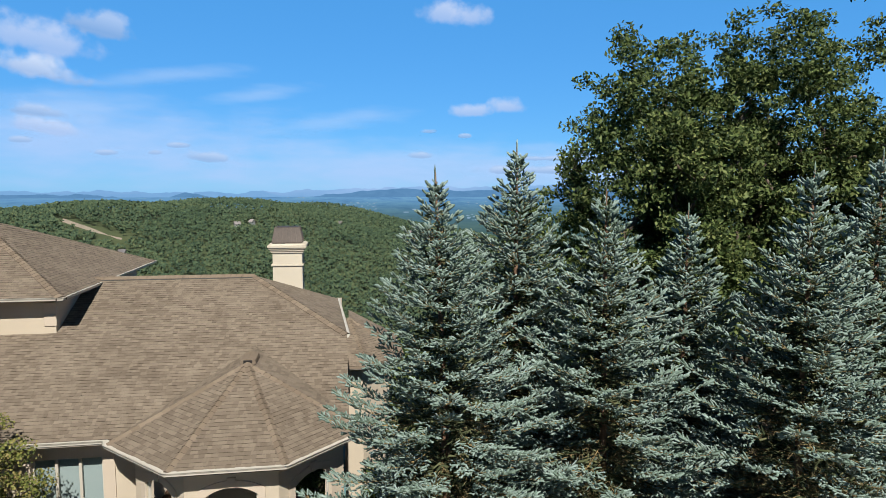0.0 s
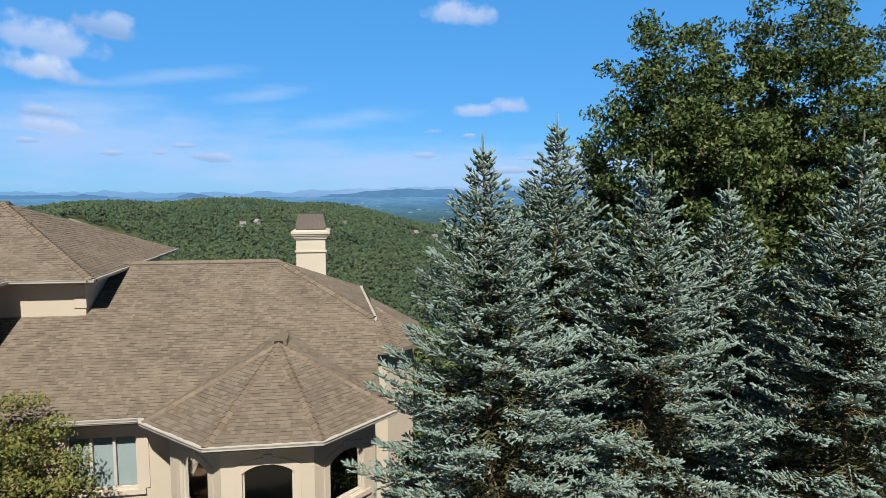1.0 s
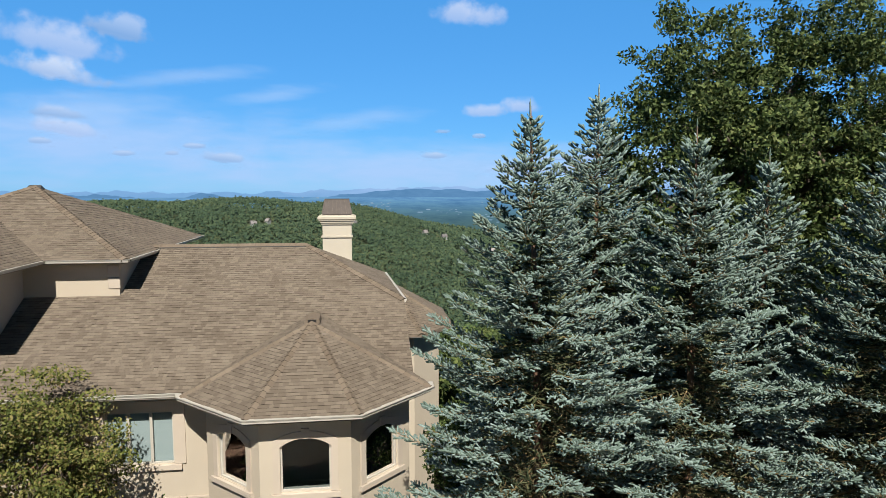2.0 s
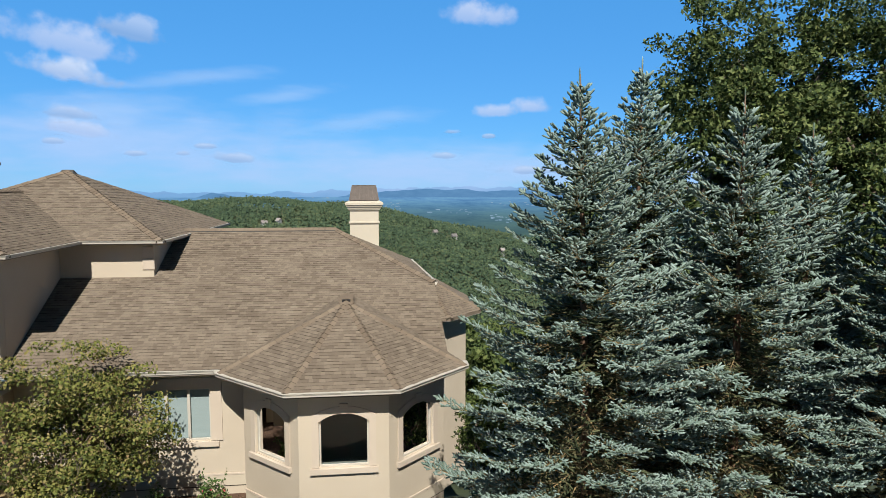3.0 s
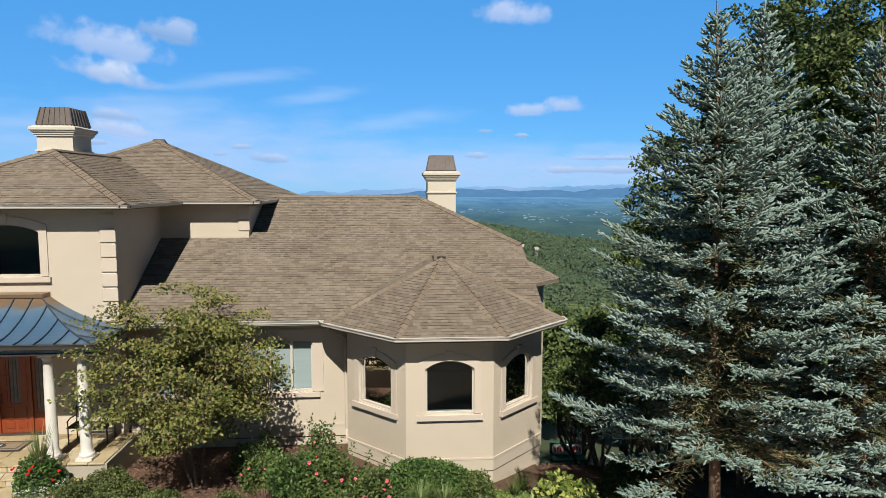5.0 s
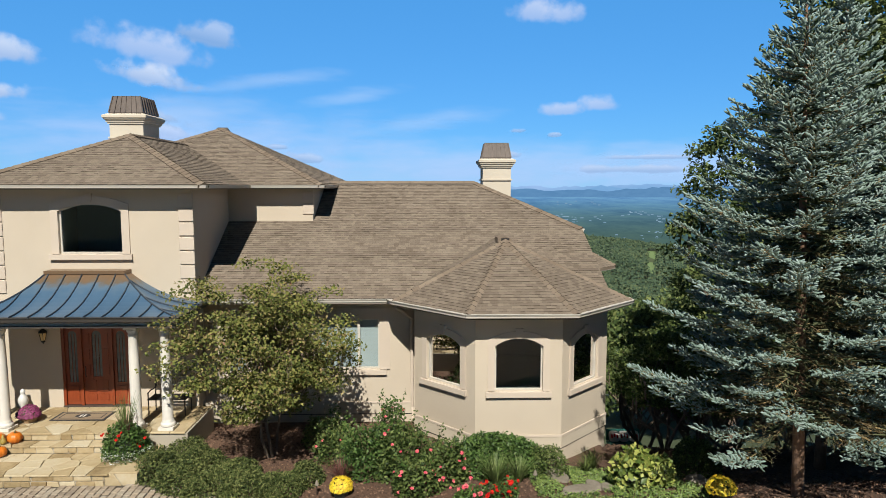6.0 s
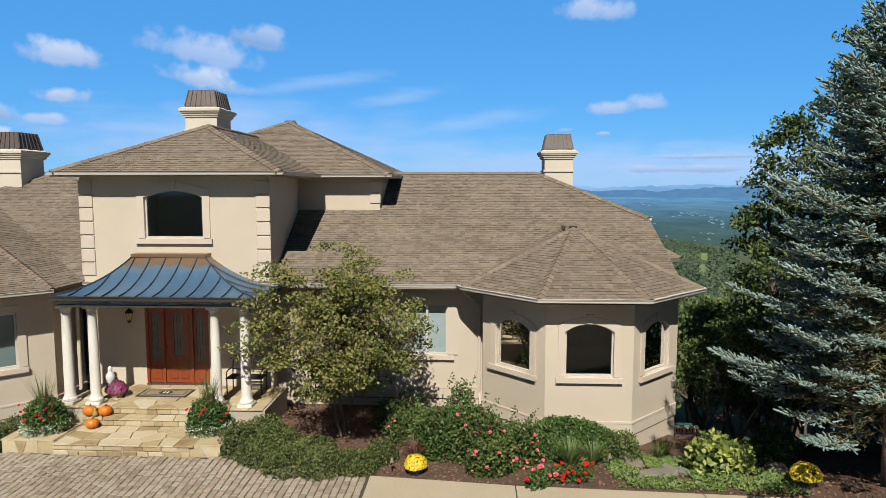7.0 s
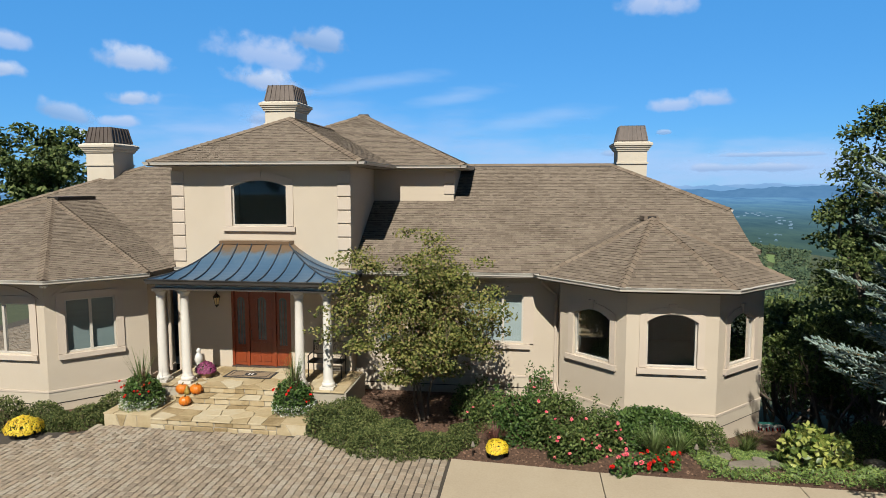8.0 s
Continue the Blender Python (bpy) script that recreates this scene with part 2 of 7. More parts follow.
BOXLEAF = surface("boxwood_leaf", [(0.15, (0.022, 0.048, 0.012)), (0.5, (0.055, 0.10, 0.024)), (0.85, (0.11, 0.165, 0.045))], 1.0, 10, 0.5, 0.42, 0, vary=0.7, translucent=0.22, spec=0.18)
JUNIPER = surface("juniper_leaf", [(0.15, (0.024, 0.036, 0.011)), (0.5, (0.07, 0.092, 0.026)), (0.85, (0.155, 0.165, 0.058))], 1.0, 10, 0.5, 0.7, 0, vary=0.8, translucent=0.15, spec=0.15)
LIMELEAF = surface("variegated_leaf", [(0.15, (0.05, 0.085, 0.016)), (0.45, (0.15, 0.20, 0.04)), (0.8, (0.37, 0.38, 0.10))], 1.0, 10, 0.4, 0.42, 0, vary=0.85, translucent=0.25)
GRASSBLADE = surface("grass_blade", [(0.15, (0.05, 0.085, 0.02)), (0.5, (0.11, 0.16, 0.04)), (0.85, (0.20, 0.24, 0.09))], 1.0, 10, 0.4, 0.55, 0, vary=0.7, translucent=0.25)
REDGRASS = surface("purple_grass_blade", [(0.15, (0.05, 0.02, 0.02)), (0.5, (0.13, 0.05, 0.04)), (0.85, (0.22, 0.10, 0.07))], 1.0, 10, 0.4, 0.6, 0, vary=0.7, translucent=0.2)
COVER = surface("groundcover_leaf", [(0.15, (0.04, 0.075, 0.014)), (0.5, (0.10, 0.155, 0.03)), (0.85, (0.18, 0.235, 0.055))], 1.0, 10, 0.4, 0.55, 0, vary=0.7, translucent=0.2)
YELLOW = surface("yellow_petal", [(0.15, (0.385, 0.231, 0.007)), (0.6, (0.560, 0.406, 0.014)), (0.9, (0.630, 0.504, 0.042))], 3, 20, 0.4, 0.6, 0, vary=0.6)
REDPETAL = surface("red_petal", [(0.15, (0.22, 0.006, 0.005)), (0.6, (0.42, 0.012, 0.008)), (0.9, (0.50, 0.03, 0.015))], 3, 20, 0.4, 0.7, 0, vary=0.6, spec=0.1)
PINKPETAL = surface("pink_petal", [(0.15, (0.385, 0.021, 0.056)), (0.6, (0.525, 0.070, 0.098)), (0.9, (0.560, 0.196, 0.154))], 3, 20, 0.4, 0.6, 0, vary=0.8)
PURPLE = surface("purple_petal", [(0.15, (0.085, 0.010, 0.04)), (0.6, (0.18, 0.026, 0.085)), (0.9, (0.26, 0.055, 0.135))], 3, 20, 0.4, 0.6, 0, vary=0.6)
WHITEPETAL = surface("white_petal", [(0.15, (0.350, 0.364, 0.322)), (0.6, (0.490, 0.504, 0.462)), (0.9, (0.560, 0.560, 0.532))], 3, 20, 0.4, 0.6, 0, vary=0.4)
PUMPKIN = surface("pumpkin_skin", [(0.2, (0.385, 0.091, 0.007)), (0.6, (0.504, 0.140, 0.010)), (0.9, (0.560, 0.189, 0.021))], 3, 20, 0.3, 0.4, 0.1)
GOURD = surface("gourd_skin", [(0.2, (0.08, 0.07, 0.02)), (0.6, (0.30, 0.22, 0.05)), (0.9, (0.5, 0.42, 0.15))], 12, 30, 0.3, 0.4, 0.1)
STEM = surface("stem", [(0.2, (0.12, 0.10, 0.04)), (0.8, (0.24, 0.20, 0.09))], 5, 30, 0.4, 0.8, 0)
CLAY = surface("clay_pot", [(0.2, (0.238, 0.140, 0.070)), (0.8, (0.350, 0.231, 0.126))], 4, 30, 0.4, 0.8, 0.1)
DARKPOT = surface("dark_pot", [(0.2, (0.012, 0.016, 0.016)), (0.8, (0.03, 0.04, 0.04))], 4, 30, 0.4, 0.5, 0.1)
IRON = surface("wrought_iron", [(0.2, (0.012, 0.011, 0.01)), (0.8, (0.035, 0.03, 0.028))], 4, 30, 0.4, 0.5, 0.1, metal=0.4)
MATBROWN = surface("doormat", [(0.2, (0.16, 0.11, 0.065)), (0.8, (0.26, 0.19, 0.12))], 4, 60, 0.6, 0.95, 0.4)
MATDARK = surface("doormat_dark", [(0.2, (0.015, 0.013, 0.012)), (0.8, (0.04, 0.035, 0.03))], 4, 60, 0.6, 0.95, 0.4)
STATUE = surface("white_stoneware", [(0.2, (0.434, 0.420, 0.392)), (0.8, (0.546, 0.532, 0.504))], 3, 30, 0.4, 0.4, 0.05)
CREAM = surface("cream_fabric", [(0.2, (0.462, 0.434, 0.392)), (0.8, (0.560, 0.539, 0.504))], 3, 30, 0.4, 0.9, 0.1)
GREENSEAT = surface("green_fabric", [(0.2, (0.01, 0.09, 0.075)), (0.8, (0.02, 0.15, 0.12))], 3, 30, 0.4, 0.9, 0.1)
TEAL = surface("teal_door_paint", [(0.2, (0.10, 0.19, 0.20)), (0.8, (0.16, 0.27, 0.28))], 1, 10, 0.4, 0.4, 0)
LAMPGLASS = surface("lantern_glass", [(0.2, (0.5, 0.35, 0.15)), (0.8, (0.7, 0.55, 0.3))], 3, 10, 0.4, 0.15, 0)
# greens cooled towards blue: some distance haze is put into the leaf colour
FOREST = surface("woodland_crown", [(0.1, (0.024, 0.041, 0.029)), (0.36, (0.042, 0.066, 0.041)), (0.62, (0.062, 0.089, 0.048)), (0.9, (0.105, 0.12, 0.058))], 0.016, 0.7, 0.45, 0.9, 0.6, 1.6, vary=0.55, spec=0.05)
NEARWOOD = surface("near_woodland_leaf", [(0.1, (0.03, 0.052, 0.02)), (0.36, (0.058, 0.09, 0.032)), (0.62, (0.09, 0.125, 0.042)), (0.9, (0.15, 0.165, 0.06))], 0.03, 0.7, 0.45, 0.9, 0, vary=0.6, spec=0.05)
FAIRWAY = surface("mown_grass", [(0.2, (0.085, 0.135, 0.045)), (0.8, (0.125, 0.18, 0.065))], 0.05, 1, 0.4, 0.9, 0)
ROADCUT = surface("bare_clay", [(0.2, (0.14, 0.115, 0.09)), (0.8, (0.26, 0.21, 0.165))], 0.08, 1, 0.5, 0.9, 0)

# ---- building helpers ----


def link_mesh(name, verts, faces, material, smooth=False):
    me = bpy.data.meshes.new(name)
    me.from_pydata([tuple(v) for v in verts], [], [tuple(f) for f in faces])
    me.materials.append(material)
    if smooth:
        me.polygons.foreach_set("use_smooth", [True] * len(me.polygons))
    me.update()
    return new(name, me)


def array_mesh(name, verts, faces, material, smooth=True):
    """A mesh object from numpy arrays: verts (n, 3), faces (m, k) with k corners each."""
    verts, faces = np.asarray(verts, np.float32), np.asarray(faces, np.int32)
    me = bpy.data.meshes.new(name)
    k = faces.shape[1]
    me.vertices.add(len(verts)), me.loops.add(faces.size), me.polygons.add(len(faces))
    me.vertices.foreach_set("co", verts.ravel())
    me.loops.foreach_set("vertex_index", faces.ravel())
    me.polygons.foreach_set("loop_start", np.arange(0, faces.size, k, dtype=np.int32))
    me.materials.append(material)
    me.polygons.foreach_set("use_smooth", np.full(len(faces), smooth))
    me.update(calc_edges=True)
    me.validate()
    return new(name, me)


def under(ob, parent, label=""):
    """Hang a part below its thing without moving it."""
    ob.parent = parent
    place = parent.matrix_basis.copy()
    if parent.parent:
        place = parent.parent.matrix_basis @ parent.matrix_parent_inverse @ place
    ob.matrix_parent_inverse = place.inverted()
    return tagged(ob, label) if label else ob


def thing(name, at, label, category, group="", kind=""):
    e = new(name)
    e.matrix_basis = Matrix.Translation(at)
    e.empty_display_size = 0.2
    return tagged(e, label, category, group, kind)


def bm_part(name, bm, material, parent=None, label="", smooth=False):
    me = bpy.data.meshes.new(name)
    bmesh.ops.recalc_face_normals(bm, faces=bm.faces)
    bm.to_mesh(me), bm.free()
    me.materials.append(material)
    if smooth:
        me.polygons.foreach_set("use_smooth", [True] * len(me.polygons))
    ob = new(name, me)
    return under(ob, parent, label) if parent else ob


def add_box(bm, x0, x1, y0, y1, z0, z1, m=None):
    vs = [bm.verts.new((x, y, z)) for z in (z0, z1) for x, y in ((x0, y0), (x1, y0), (x1, y1), (x0, y1))]
    for f in ((0, 3, 2, 1), (4, 5, 6, 7), (0, 1, 5, 4), (1, 2, 6, 5), (2, 3, 7, 6), (3, 0, 4, 7)):
        bm.faces.new([vs[i] for i in f])
    if m is not None:
        bmesh.ops.transform(bm, matrix=m, verts=vs)
    return vs


def box_part(name, lims, material, parent, label="", m=None, bevel=0.0):
    bm = bmesh.new()
    add_box(bm, *lims, m)
    if bevel:
        bmesh.ops.bevel(bm, geom=list(bm.edges), offset=bevel, segments=2, affect="EDGES")
    return bm_part(name, bm, material, parent, label)


def add_loft(bm, rings, close=True, cap=True):
    """Skin a list of rings of points."""
    vr = [[bm.verts.new(p) for p in r] for r in rings]
    n = len(vr[0])
    for a, b in zip(vr, vr[1:]):
        for i in range(n if close else n - 1):
            bm.faces.new((a[i], a[(i + 1) % n], b[(i + 1) % n], b[i]))
    if cap and close:
        bm.faces.new(vr[0][::-1]), bm.faces.new(vr[-1])
    return vr


def add_lathe(bm, profile, at=(0, 0, 0), n=24):
    """Turn a profile of (radius, height) round the upright axis."""
    add_loft(bm, [[(at[0] + r * math.cos(2 * math.pi * i / n), at[1] + r * math.sin(2 * math.pi * i / n), at[2] + z) for i in range(n)] for r, z in profile])


def add_tube(bm, pts, radii, n=8):
    rings = []
    pts = [Vector(p) for p in pts]
    for i, p in enumerate(pts):
        d = (pts[min(i + 1, len(pts) - 1)] - pts[max(i - 1, 0)]).normalized()
        a = d.cross(Vector((0.3, 0.1, 1)) if abs(d.z) < 0.9 else Vector((1, 0.2, 0))).normalized()
        b = d.cross(a)
        r = float(radii[i] if isinstance(radii, (list, tuple)) else radii)
        rings.append([p + r * (math.cos(2 * math.pi * k / n) * a + math.sin(2 * math.pi * k / n) * b) for k in range(n)])
    add_loft(bm, rings)


def wall_frame(p, q):
    """The pose of a wall that runs from p to q on plan: local x along it, local y into the house, z up."""
    a = math.degrees(math.atan2(q[1] - p[1], q[0] - p[0]))
    return pose(p[0], p[1], 0, 0, 0, a)


def arc_points(u0, u1, spring, rise, n=12):
    """Points of a segmental arch from its left to its right spring."""
    if rise <= 0:
        return [(u0, spring), (u1, spring)]
    half = (u1 - u0) / 2
    r = (half * half + rise * rise) / (2 * rise)
    c = (u0 + u1) / 2
    a = math.asin(min(1, half / r))
    return [(c + r * math.sin(-a + 2 * a * i / n), spring + rise - r + r * math.cos(-a + 2 * a * i / n)) for i in range(n + 1)]


def wall(name, p, q, z0, z1, parent, material, openings=(), thick=0.3, label=""):
    """A wall with thickness from p to q; openings: (u0, u1, sill, spring, rise)."""
    length = math.hypot(q[0] - p[0], q[1] - p[1])
    m = wall_frame(p, q)
    us = sorted({0.0, length, *[v for o in openings for v in o[:2]]})
    zs = sorted({z0, z1, *[v for o in openings for v in (o[2], o[3] + o[4])]})
    inside = lambda u, z: any(o[0] < u < o[1] and o[2] < z < o[3] + o[4] for o in openings)
    verts, faces = [], []

    def quad(pts):
        n = len(verts)
        verts.extend(pts)
        faces.append(list(range(n, n + len(pts))))

    for a, b in zip(us, us[1:]):
        for c, d in zip(zs, zs[1:]):
            if inside((a + b) / 2, (c + d) / 2):
                continue
            quad([(a, 0, c), (b, 0, c), (b, 0, d), (a, 0, d)])
            quad([(a, thick, d), (b, thick, d), (b, thick, c), (a, thick, c)])
    quad([(0, 0, z1), (length, 0, z1), (length, thick, z1), (0, thick, z1)])
    quad([(0, thick, z0), (0, 0, z0), (0, 0, z1), (0, thick, z1)])
    quad([(length, 0, z0), (length, thick, z0), (length, thick, z1), (length, 0, z1)])
    for u0, u1, s, sp, rise in openings:
        arc = arc_points(u0, u1, sp, rise)
        loop = [(u0, s), (u0, sp), *arc[1:-1], (u1, sp), (u1, s)] if rise else [(u0, s), (u0, sp), (u1, sp), (u1, s)]
        for (a, c), (b, d) in zip(loop, loop[1:] + loop[:1]):
            quad([(a, 0, c), (b, 0, d), (b, thick, d), (a, thick, c)])
        if rise:
            for (a, c), (b, d) in zip(arc, arc[1:]):
                quad([(a, 0, c), (b, 0, d), (b, 0, sp + rise), (a, 0, sp + rise)])
                quad([(a, thick, sp + rise), (b, thick, sp + rise), (b, thick, d), (a, thick, c)])
    ob = link_mesh(name, [m @ Vector(v) for v in verts], faces, material)
    return under(ob, parent, label)


def band_of(loop_in, loop_out, y0, y1, closed):
    """Faces of a raised band between two loops of (u, z)."""
    verts, faces = [], []
    n = len(loop_in)
    for y in (y0, y1):
        verts += [(u, y, z) for u, z in loop_in] + [(u, y, z) for u, z in loop_out]
    k = 2 * n
    for i in range(n if closed else n - 1):
        j = (i + 1) % n
        faces += [(i, j, n + j, n + i), (k + i, k + n + i, k + n + j, k + j), (n + i, n + j, k + n + j, k + n + i), (i, k + i, k + j, j)]
    if not closed:
        faces += [(0, n, k + n, k), (n - 1, k + n - 1, k + 2 * n - 1, 2 * n - 1)]
    return verts, faces


def window(p, q, opening, parent, bars=(), glass=None, blind=None, surround=0.16, key=False, sill_out=0.2, frame_mat=None, brow=0.0):
    """A window in the wall from p to q: frame, panes, bars, sill and raised surround."""
    m = wall_frame(p, q)
    u0, u1, s, sp, rise = opening
    frame_mat = frame_mat or FRAME_PAINT
    holder = under(new("window"), parent)
    holder.matrix_parent_inverse = Matrix()
    holder.matrix_basis = parent.matrix_basis.inverted() @ m @ Matrix.Translation(((u0 + u1) / 2, 0, s))
    base = m @ Matrix.Translation(((u0 + u1) / 2, 0, s))

    def put(name, verts, faces, material, label=""):
        ob = link_mesh(name, [base.inverted() @ (m @ Vector(v)) for v in verts], faces, material)
        ob.parent = holder
        return tagged(ob, label) if label else ob

    def boxes(name, lims, material, label=""):
        x0, x1, y0, y1, z0, z1 = lims
        vs = [(x, y, z) for z in (z0, z1) for x, y in ((x0, y0), (x1, y0), (x1, y1), (x0, y1))]
        return put(name, vs, [(0, 3, 2, 1), (4, 5, 6, 7), (0, 1, 5, 4), (1, 2, 6, 5), (2, 3, 7, 6), (3, 0, 4, 7)], material, label)

    def outline(d):
        arc = arc_points(u0 + d, u1 - d, sp if rise else sp - d, max(rise - d * 0.6, 0.001) if rise else 0)
        return [(u0 + d, s + d), *arc, (u1 - d, s + d)]

    fw = 0.045
    put("window_frame", *band_of(outline(fw), outline(0.003), 0.05, 0.12, True), frame_mat)
    for b in bars:
        boxes("mullion", (b - 0.035, b + 0.035, 0.045, 0.118, s + fw, sp - fw + (rise * 0.9 if rise else 0)), frame_mat)
    loop = outline(fw * 0.8)
    put("pane", [(u, 0.085, z) for u, z in loop], [list(range(len(loop)))], glass or GLASS).visible_shadow = False
    if blind:
        boxes("blind", (u0 + 0.03, u1 - 0.03, 0.16, 0.165, s + 0.03, sp + rise - 0.02), blind, "pale closed window blind")
    boxes("window_sill", (u0 - sill_out, u1 + sill_out, -0.09, 0.03, s - 0.15, s - 0.015), TRIM)
    boxes("sill_drip", (u0 - sill_out + 0.03, u1 + sill_out - 0.03, -0.05, 0.0, s - 0.185, s - 0.15), TRIM)
    if surround:
        d = surround
        arc_i, arc_o = arc_points(u0 - 0.002, u1 + 0.002, sp, rise), arc_points(u0 - d, u1 + d, sp + (0 if rise else d), rise * 1.06)
        if rise:
            arc_o = [(u, z + d * 0.95) for u, z in arc_o]
        li, lo = [(u0 - 0.002, s), *arc_i, (u1 + 0.002, s)], [(u0 - d, s), *arc_o, (u1 + d, s)]
        put("surround", *band_of(li, lo, -0.035, 0.0, False), TRIM)
    if brow:
        outer, inner = arc_points(u0 - 0.3, u1 + 0.3, sp + 0.12, brow), arc_points(u0 - 0.2, u1 + 0.2, sp + 0.12, brow - 0.08)
        put("brow", *band_of(inner, outer, -0.035, 0.0, False), TRIM)
    if key:
        c, top = (u0 + u1) / 2, sp + rise + surround * 0.95
        vs = [(c - 0.07, -0.06, top - 0.16), (c + 0.07, -0.06, top - 0.16), (c + 0.10, -0.06, top + 0.08), (c - 0.10, -0.06, top + 0.08)]
        vs += [(a, 0.0, z) for a, _, z in vs]
        put("keystone", vs, [(0, 1, 2, 3), (7, 6, 5, 4), (0, 4, 5, 1), (1, 5, 6, 2), (2, 6, 7, 3), (3, 7, 4, 0)], TRIM)
    return holder


def clip_interval(poly, v):
    """Where the level v cuts a convex polygon of (u, v): the lowest and highest u."""
    cuts = []
    for (ua, va), (ub, vb) in zip(poly, poly[1:] + poly[:1]):
        if (va - v) * (vb - v) <= 0 and va != vb:
            cuts.append(ua + (ub - ua) * (v - va) / (vb - va))
    return (min(cuts), max(cuts)) if len(cuts) > 1 else None


TAB_SHARED = {}


def roof_face(corners, parent, pieces=None, course=0.128, seed=1, deck=0.11):
    """A roof plane: a solid deck below lapped shingle tabs. The first two corners are its eave, from left to right.
    pieces: (u0, u1, v0, v1), a stretch of the plane whose whole tabs are objects of their own."""
    lr = random.Random(seed)
    c = [Vector(p) for p in corners]
    ux = (c[1] - c[0]).normalized()
    nz = ux.cross(c[2] - c[0]).normalized()
    if nz.z < 0:
        nz = -nz
    vx = nz.cross(ux)
    poly = [((p - c[0]).dot(ux), (p - c[0]).dot(vx)) for p in c]
    bm = bmesh.new()
    top = [bm.verts.new(p) for p in c]
    low = [bm.verts.new(p - Vector((0, 0, deck))) for p in c]
    bm.faces.new(top), bm.faces.new(low[::-1])
    for i in range(len(c)):
        j = (i + 1) % len(c)
        bm.faces.new((top[i], low[i], low[j], top[j]))
    deck_ob = bm_part("roof_deck", bm, SHINGLE_CAP, parent)
    vmax = max(v for _, v in poly)
    verts, faces = [], []
    count = int(vmax / course)
    basis = Matrix((ux, vx, nz)).transposed().to_4x4()
    at = lambda u, v, h: c[0] + ux * u + vx * v + nz * h
    for k in range(count + 1):
        v0, v1 = k * course, min((k + 1) * course + 0.03, vmax - 0.001)
        lo, hi = clip_interval(poly, v0 + 0.002), clip_interval(poly, v1 - 0.002)
        if not lo or not hi or v1 - v0 < 0.03:
            continue
        u = lo[0] - lr.random() * 0.3
        end = max(lo[1], hi[1])
        while u < end:
            w = lr.choice((0.10, 0.14, 0.17, 0.22))
            a, b = u + 0.003, u + w - 0.003
            u += w
            lift = lr.choice((0.010, 0.014, 0.018))
            whole = lo[0] <= a and b <= lo[1] and hi[0] <= a and b <= hi[1]
            if pieces and whole and pieces[0] < a < pieces[1] and pieces[2] < v0 < pieces[3]:
                key = (round(w, 2), lift)
                if key not in TAB_SHARED:
                    h = lift
                    ww, vv = w - 0.006, course + 0.03
                    me = bpy.data.meshes.new("shingle")
                    me.from_pydata([(0, 0, 0.001), (ww, 0, 0.001), (ww, 0, h), (0, 0, h), (ww, vv, 0.002), (0, vv, 0.002)], [],
                                   [(0, 1, 2, 3), (3, 2, 4, 5), (0, 3, 5), (1, 4, 2)])
                    me.materials.append(SHINGLE), me.materials.append(SHINGLE_EDGE)
                    me.polygons[0].material_index = 1
                    TAB_SHARED[key] = me
                ob = new("shingle", TAB_SHARED[key])
                ob.matrix_basis = Matrix.Translation(at(a, v0, 0)) @ basis
                under(ob, parent)
                continue
            a0, b0 = max(a, lo[0]), min(b, lo[1])
            a1, b1 = max(a, hi[0]), min(b, hi[1])
            if b0 - a0 < 0.01 and b1 - a1 < 0.01:
                continue
            if b0 < a0:
                a0 = b0 = min(max((a0 + b0) / 2, lo[0]), lo[1])
            if b1 < a1:
                a1 = b1 = min(max((a1 + b1) / 2, hi[0]), hi[1])
            n = len(verts)
            verts += [at(a0, v0, 0.001), at(b0, v0, 0.001), at(b0, v0, lift), at(a0, v0, lift), at(b1, v1, 0.002), at(a1, v1, 0.002)]
            faces += [(n, n + 1, n + 2, n + 3), (n + 3, n + 2, n + 4, n + 5), (n, n + 3, n + 5), (n + 1, n + 4, n + 2)]
    ob = link_mesh("shingle_layer", verts, faces, SHINGLE)
    ob.data.materials.append(SHINGLE_EDGE)
    ob.data.polygons.foreach_set("material_index", [1 if i % 4 == 0 else 0 for i in range(len(faces))])
    under(ob, parent)
    tagged(ob, kind="stuff")


def cap_line(p, q, parent, seed=1, width=0.15):
    """Folded cap shingles along a hip or ridge from p up to q."""
    lr = random.Random(seed)
    p, q = Vector(p), Vector(q)
    d = (q - p).normalized()
    side = d.cross(Vector((0, 0, 1))).normalized()
    up = side.cross(d).normalized()
    n = max(2, int((q - p).length / 0.2))
    verts, faces = [], []
    for i in range(n):
        a, b = p + d * ((q - p).length * i / n), p + d * ((q - p).length * (i + 1.15) / n)
        w = width * (0.95 + 0.1 * lr.random())
        k = len(verts)
        for pt, h in ((a, 0.062), (b, 0.046)):
            verts += [pt - side * w + up * (h - 0.075), pt + up * h, pt + side * w + up * (h - 0.075)]
        for pt in (a, b):
            verts += [pt - side * w - up * 0.085, pt - up * 0.01, pt + side * w - up * 0.085]
        faces += [(k, k + 3, k + 4, k + 1), (k + 1, k + 4, k + 5, k + 2), (k + 6, k, k + 1, k + 7), (k + 7, k + 1, k + 2, k + 8), (k, k + 6, k + 9, k + 3), (k + 2, k + 5, k + 11, k + 8)]
    ob = under(link_mesh("cap_shingle", verts, faces, SHINGLE_CAP), parent)
    # dark cap sides paint the shadow line along each hip
    ob.data.materials.append(SHINGLE_EDGE)
    ob.data.polygons.foreach_set("material_index", [1 if i % 6 > 1 else 0 for i in range(len(faces))])


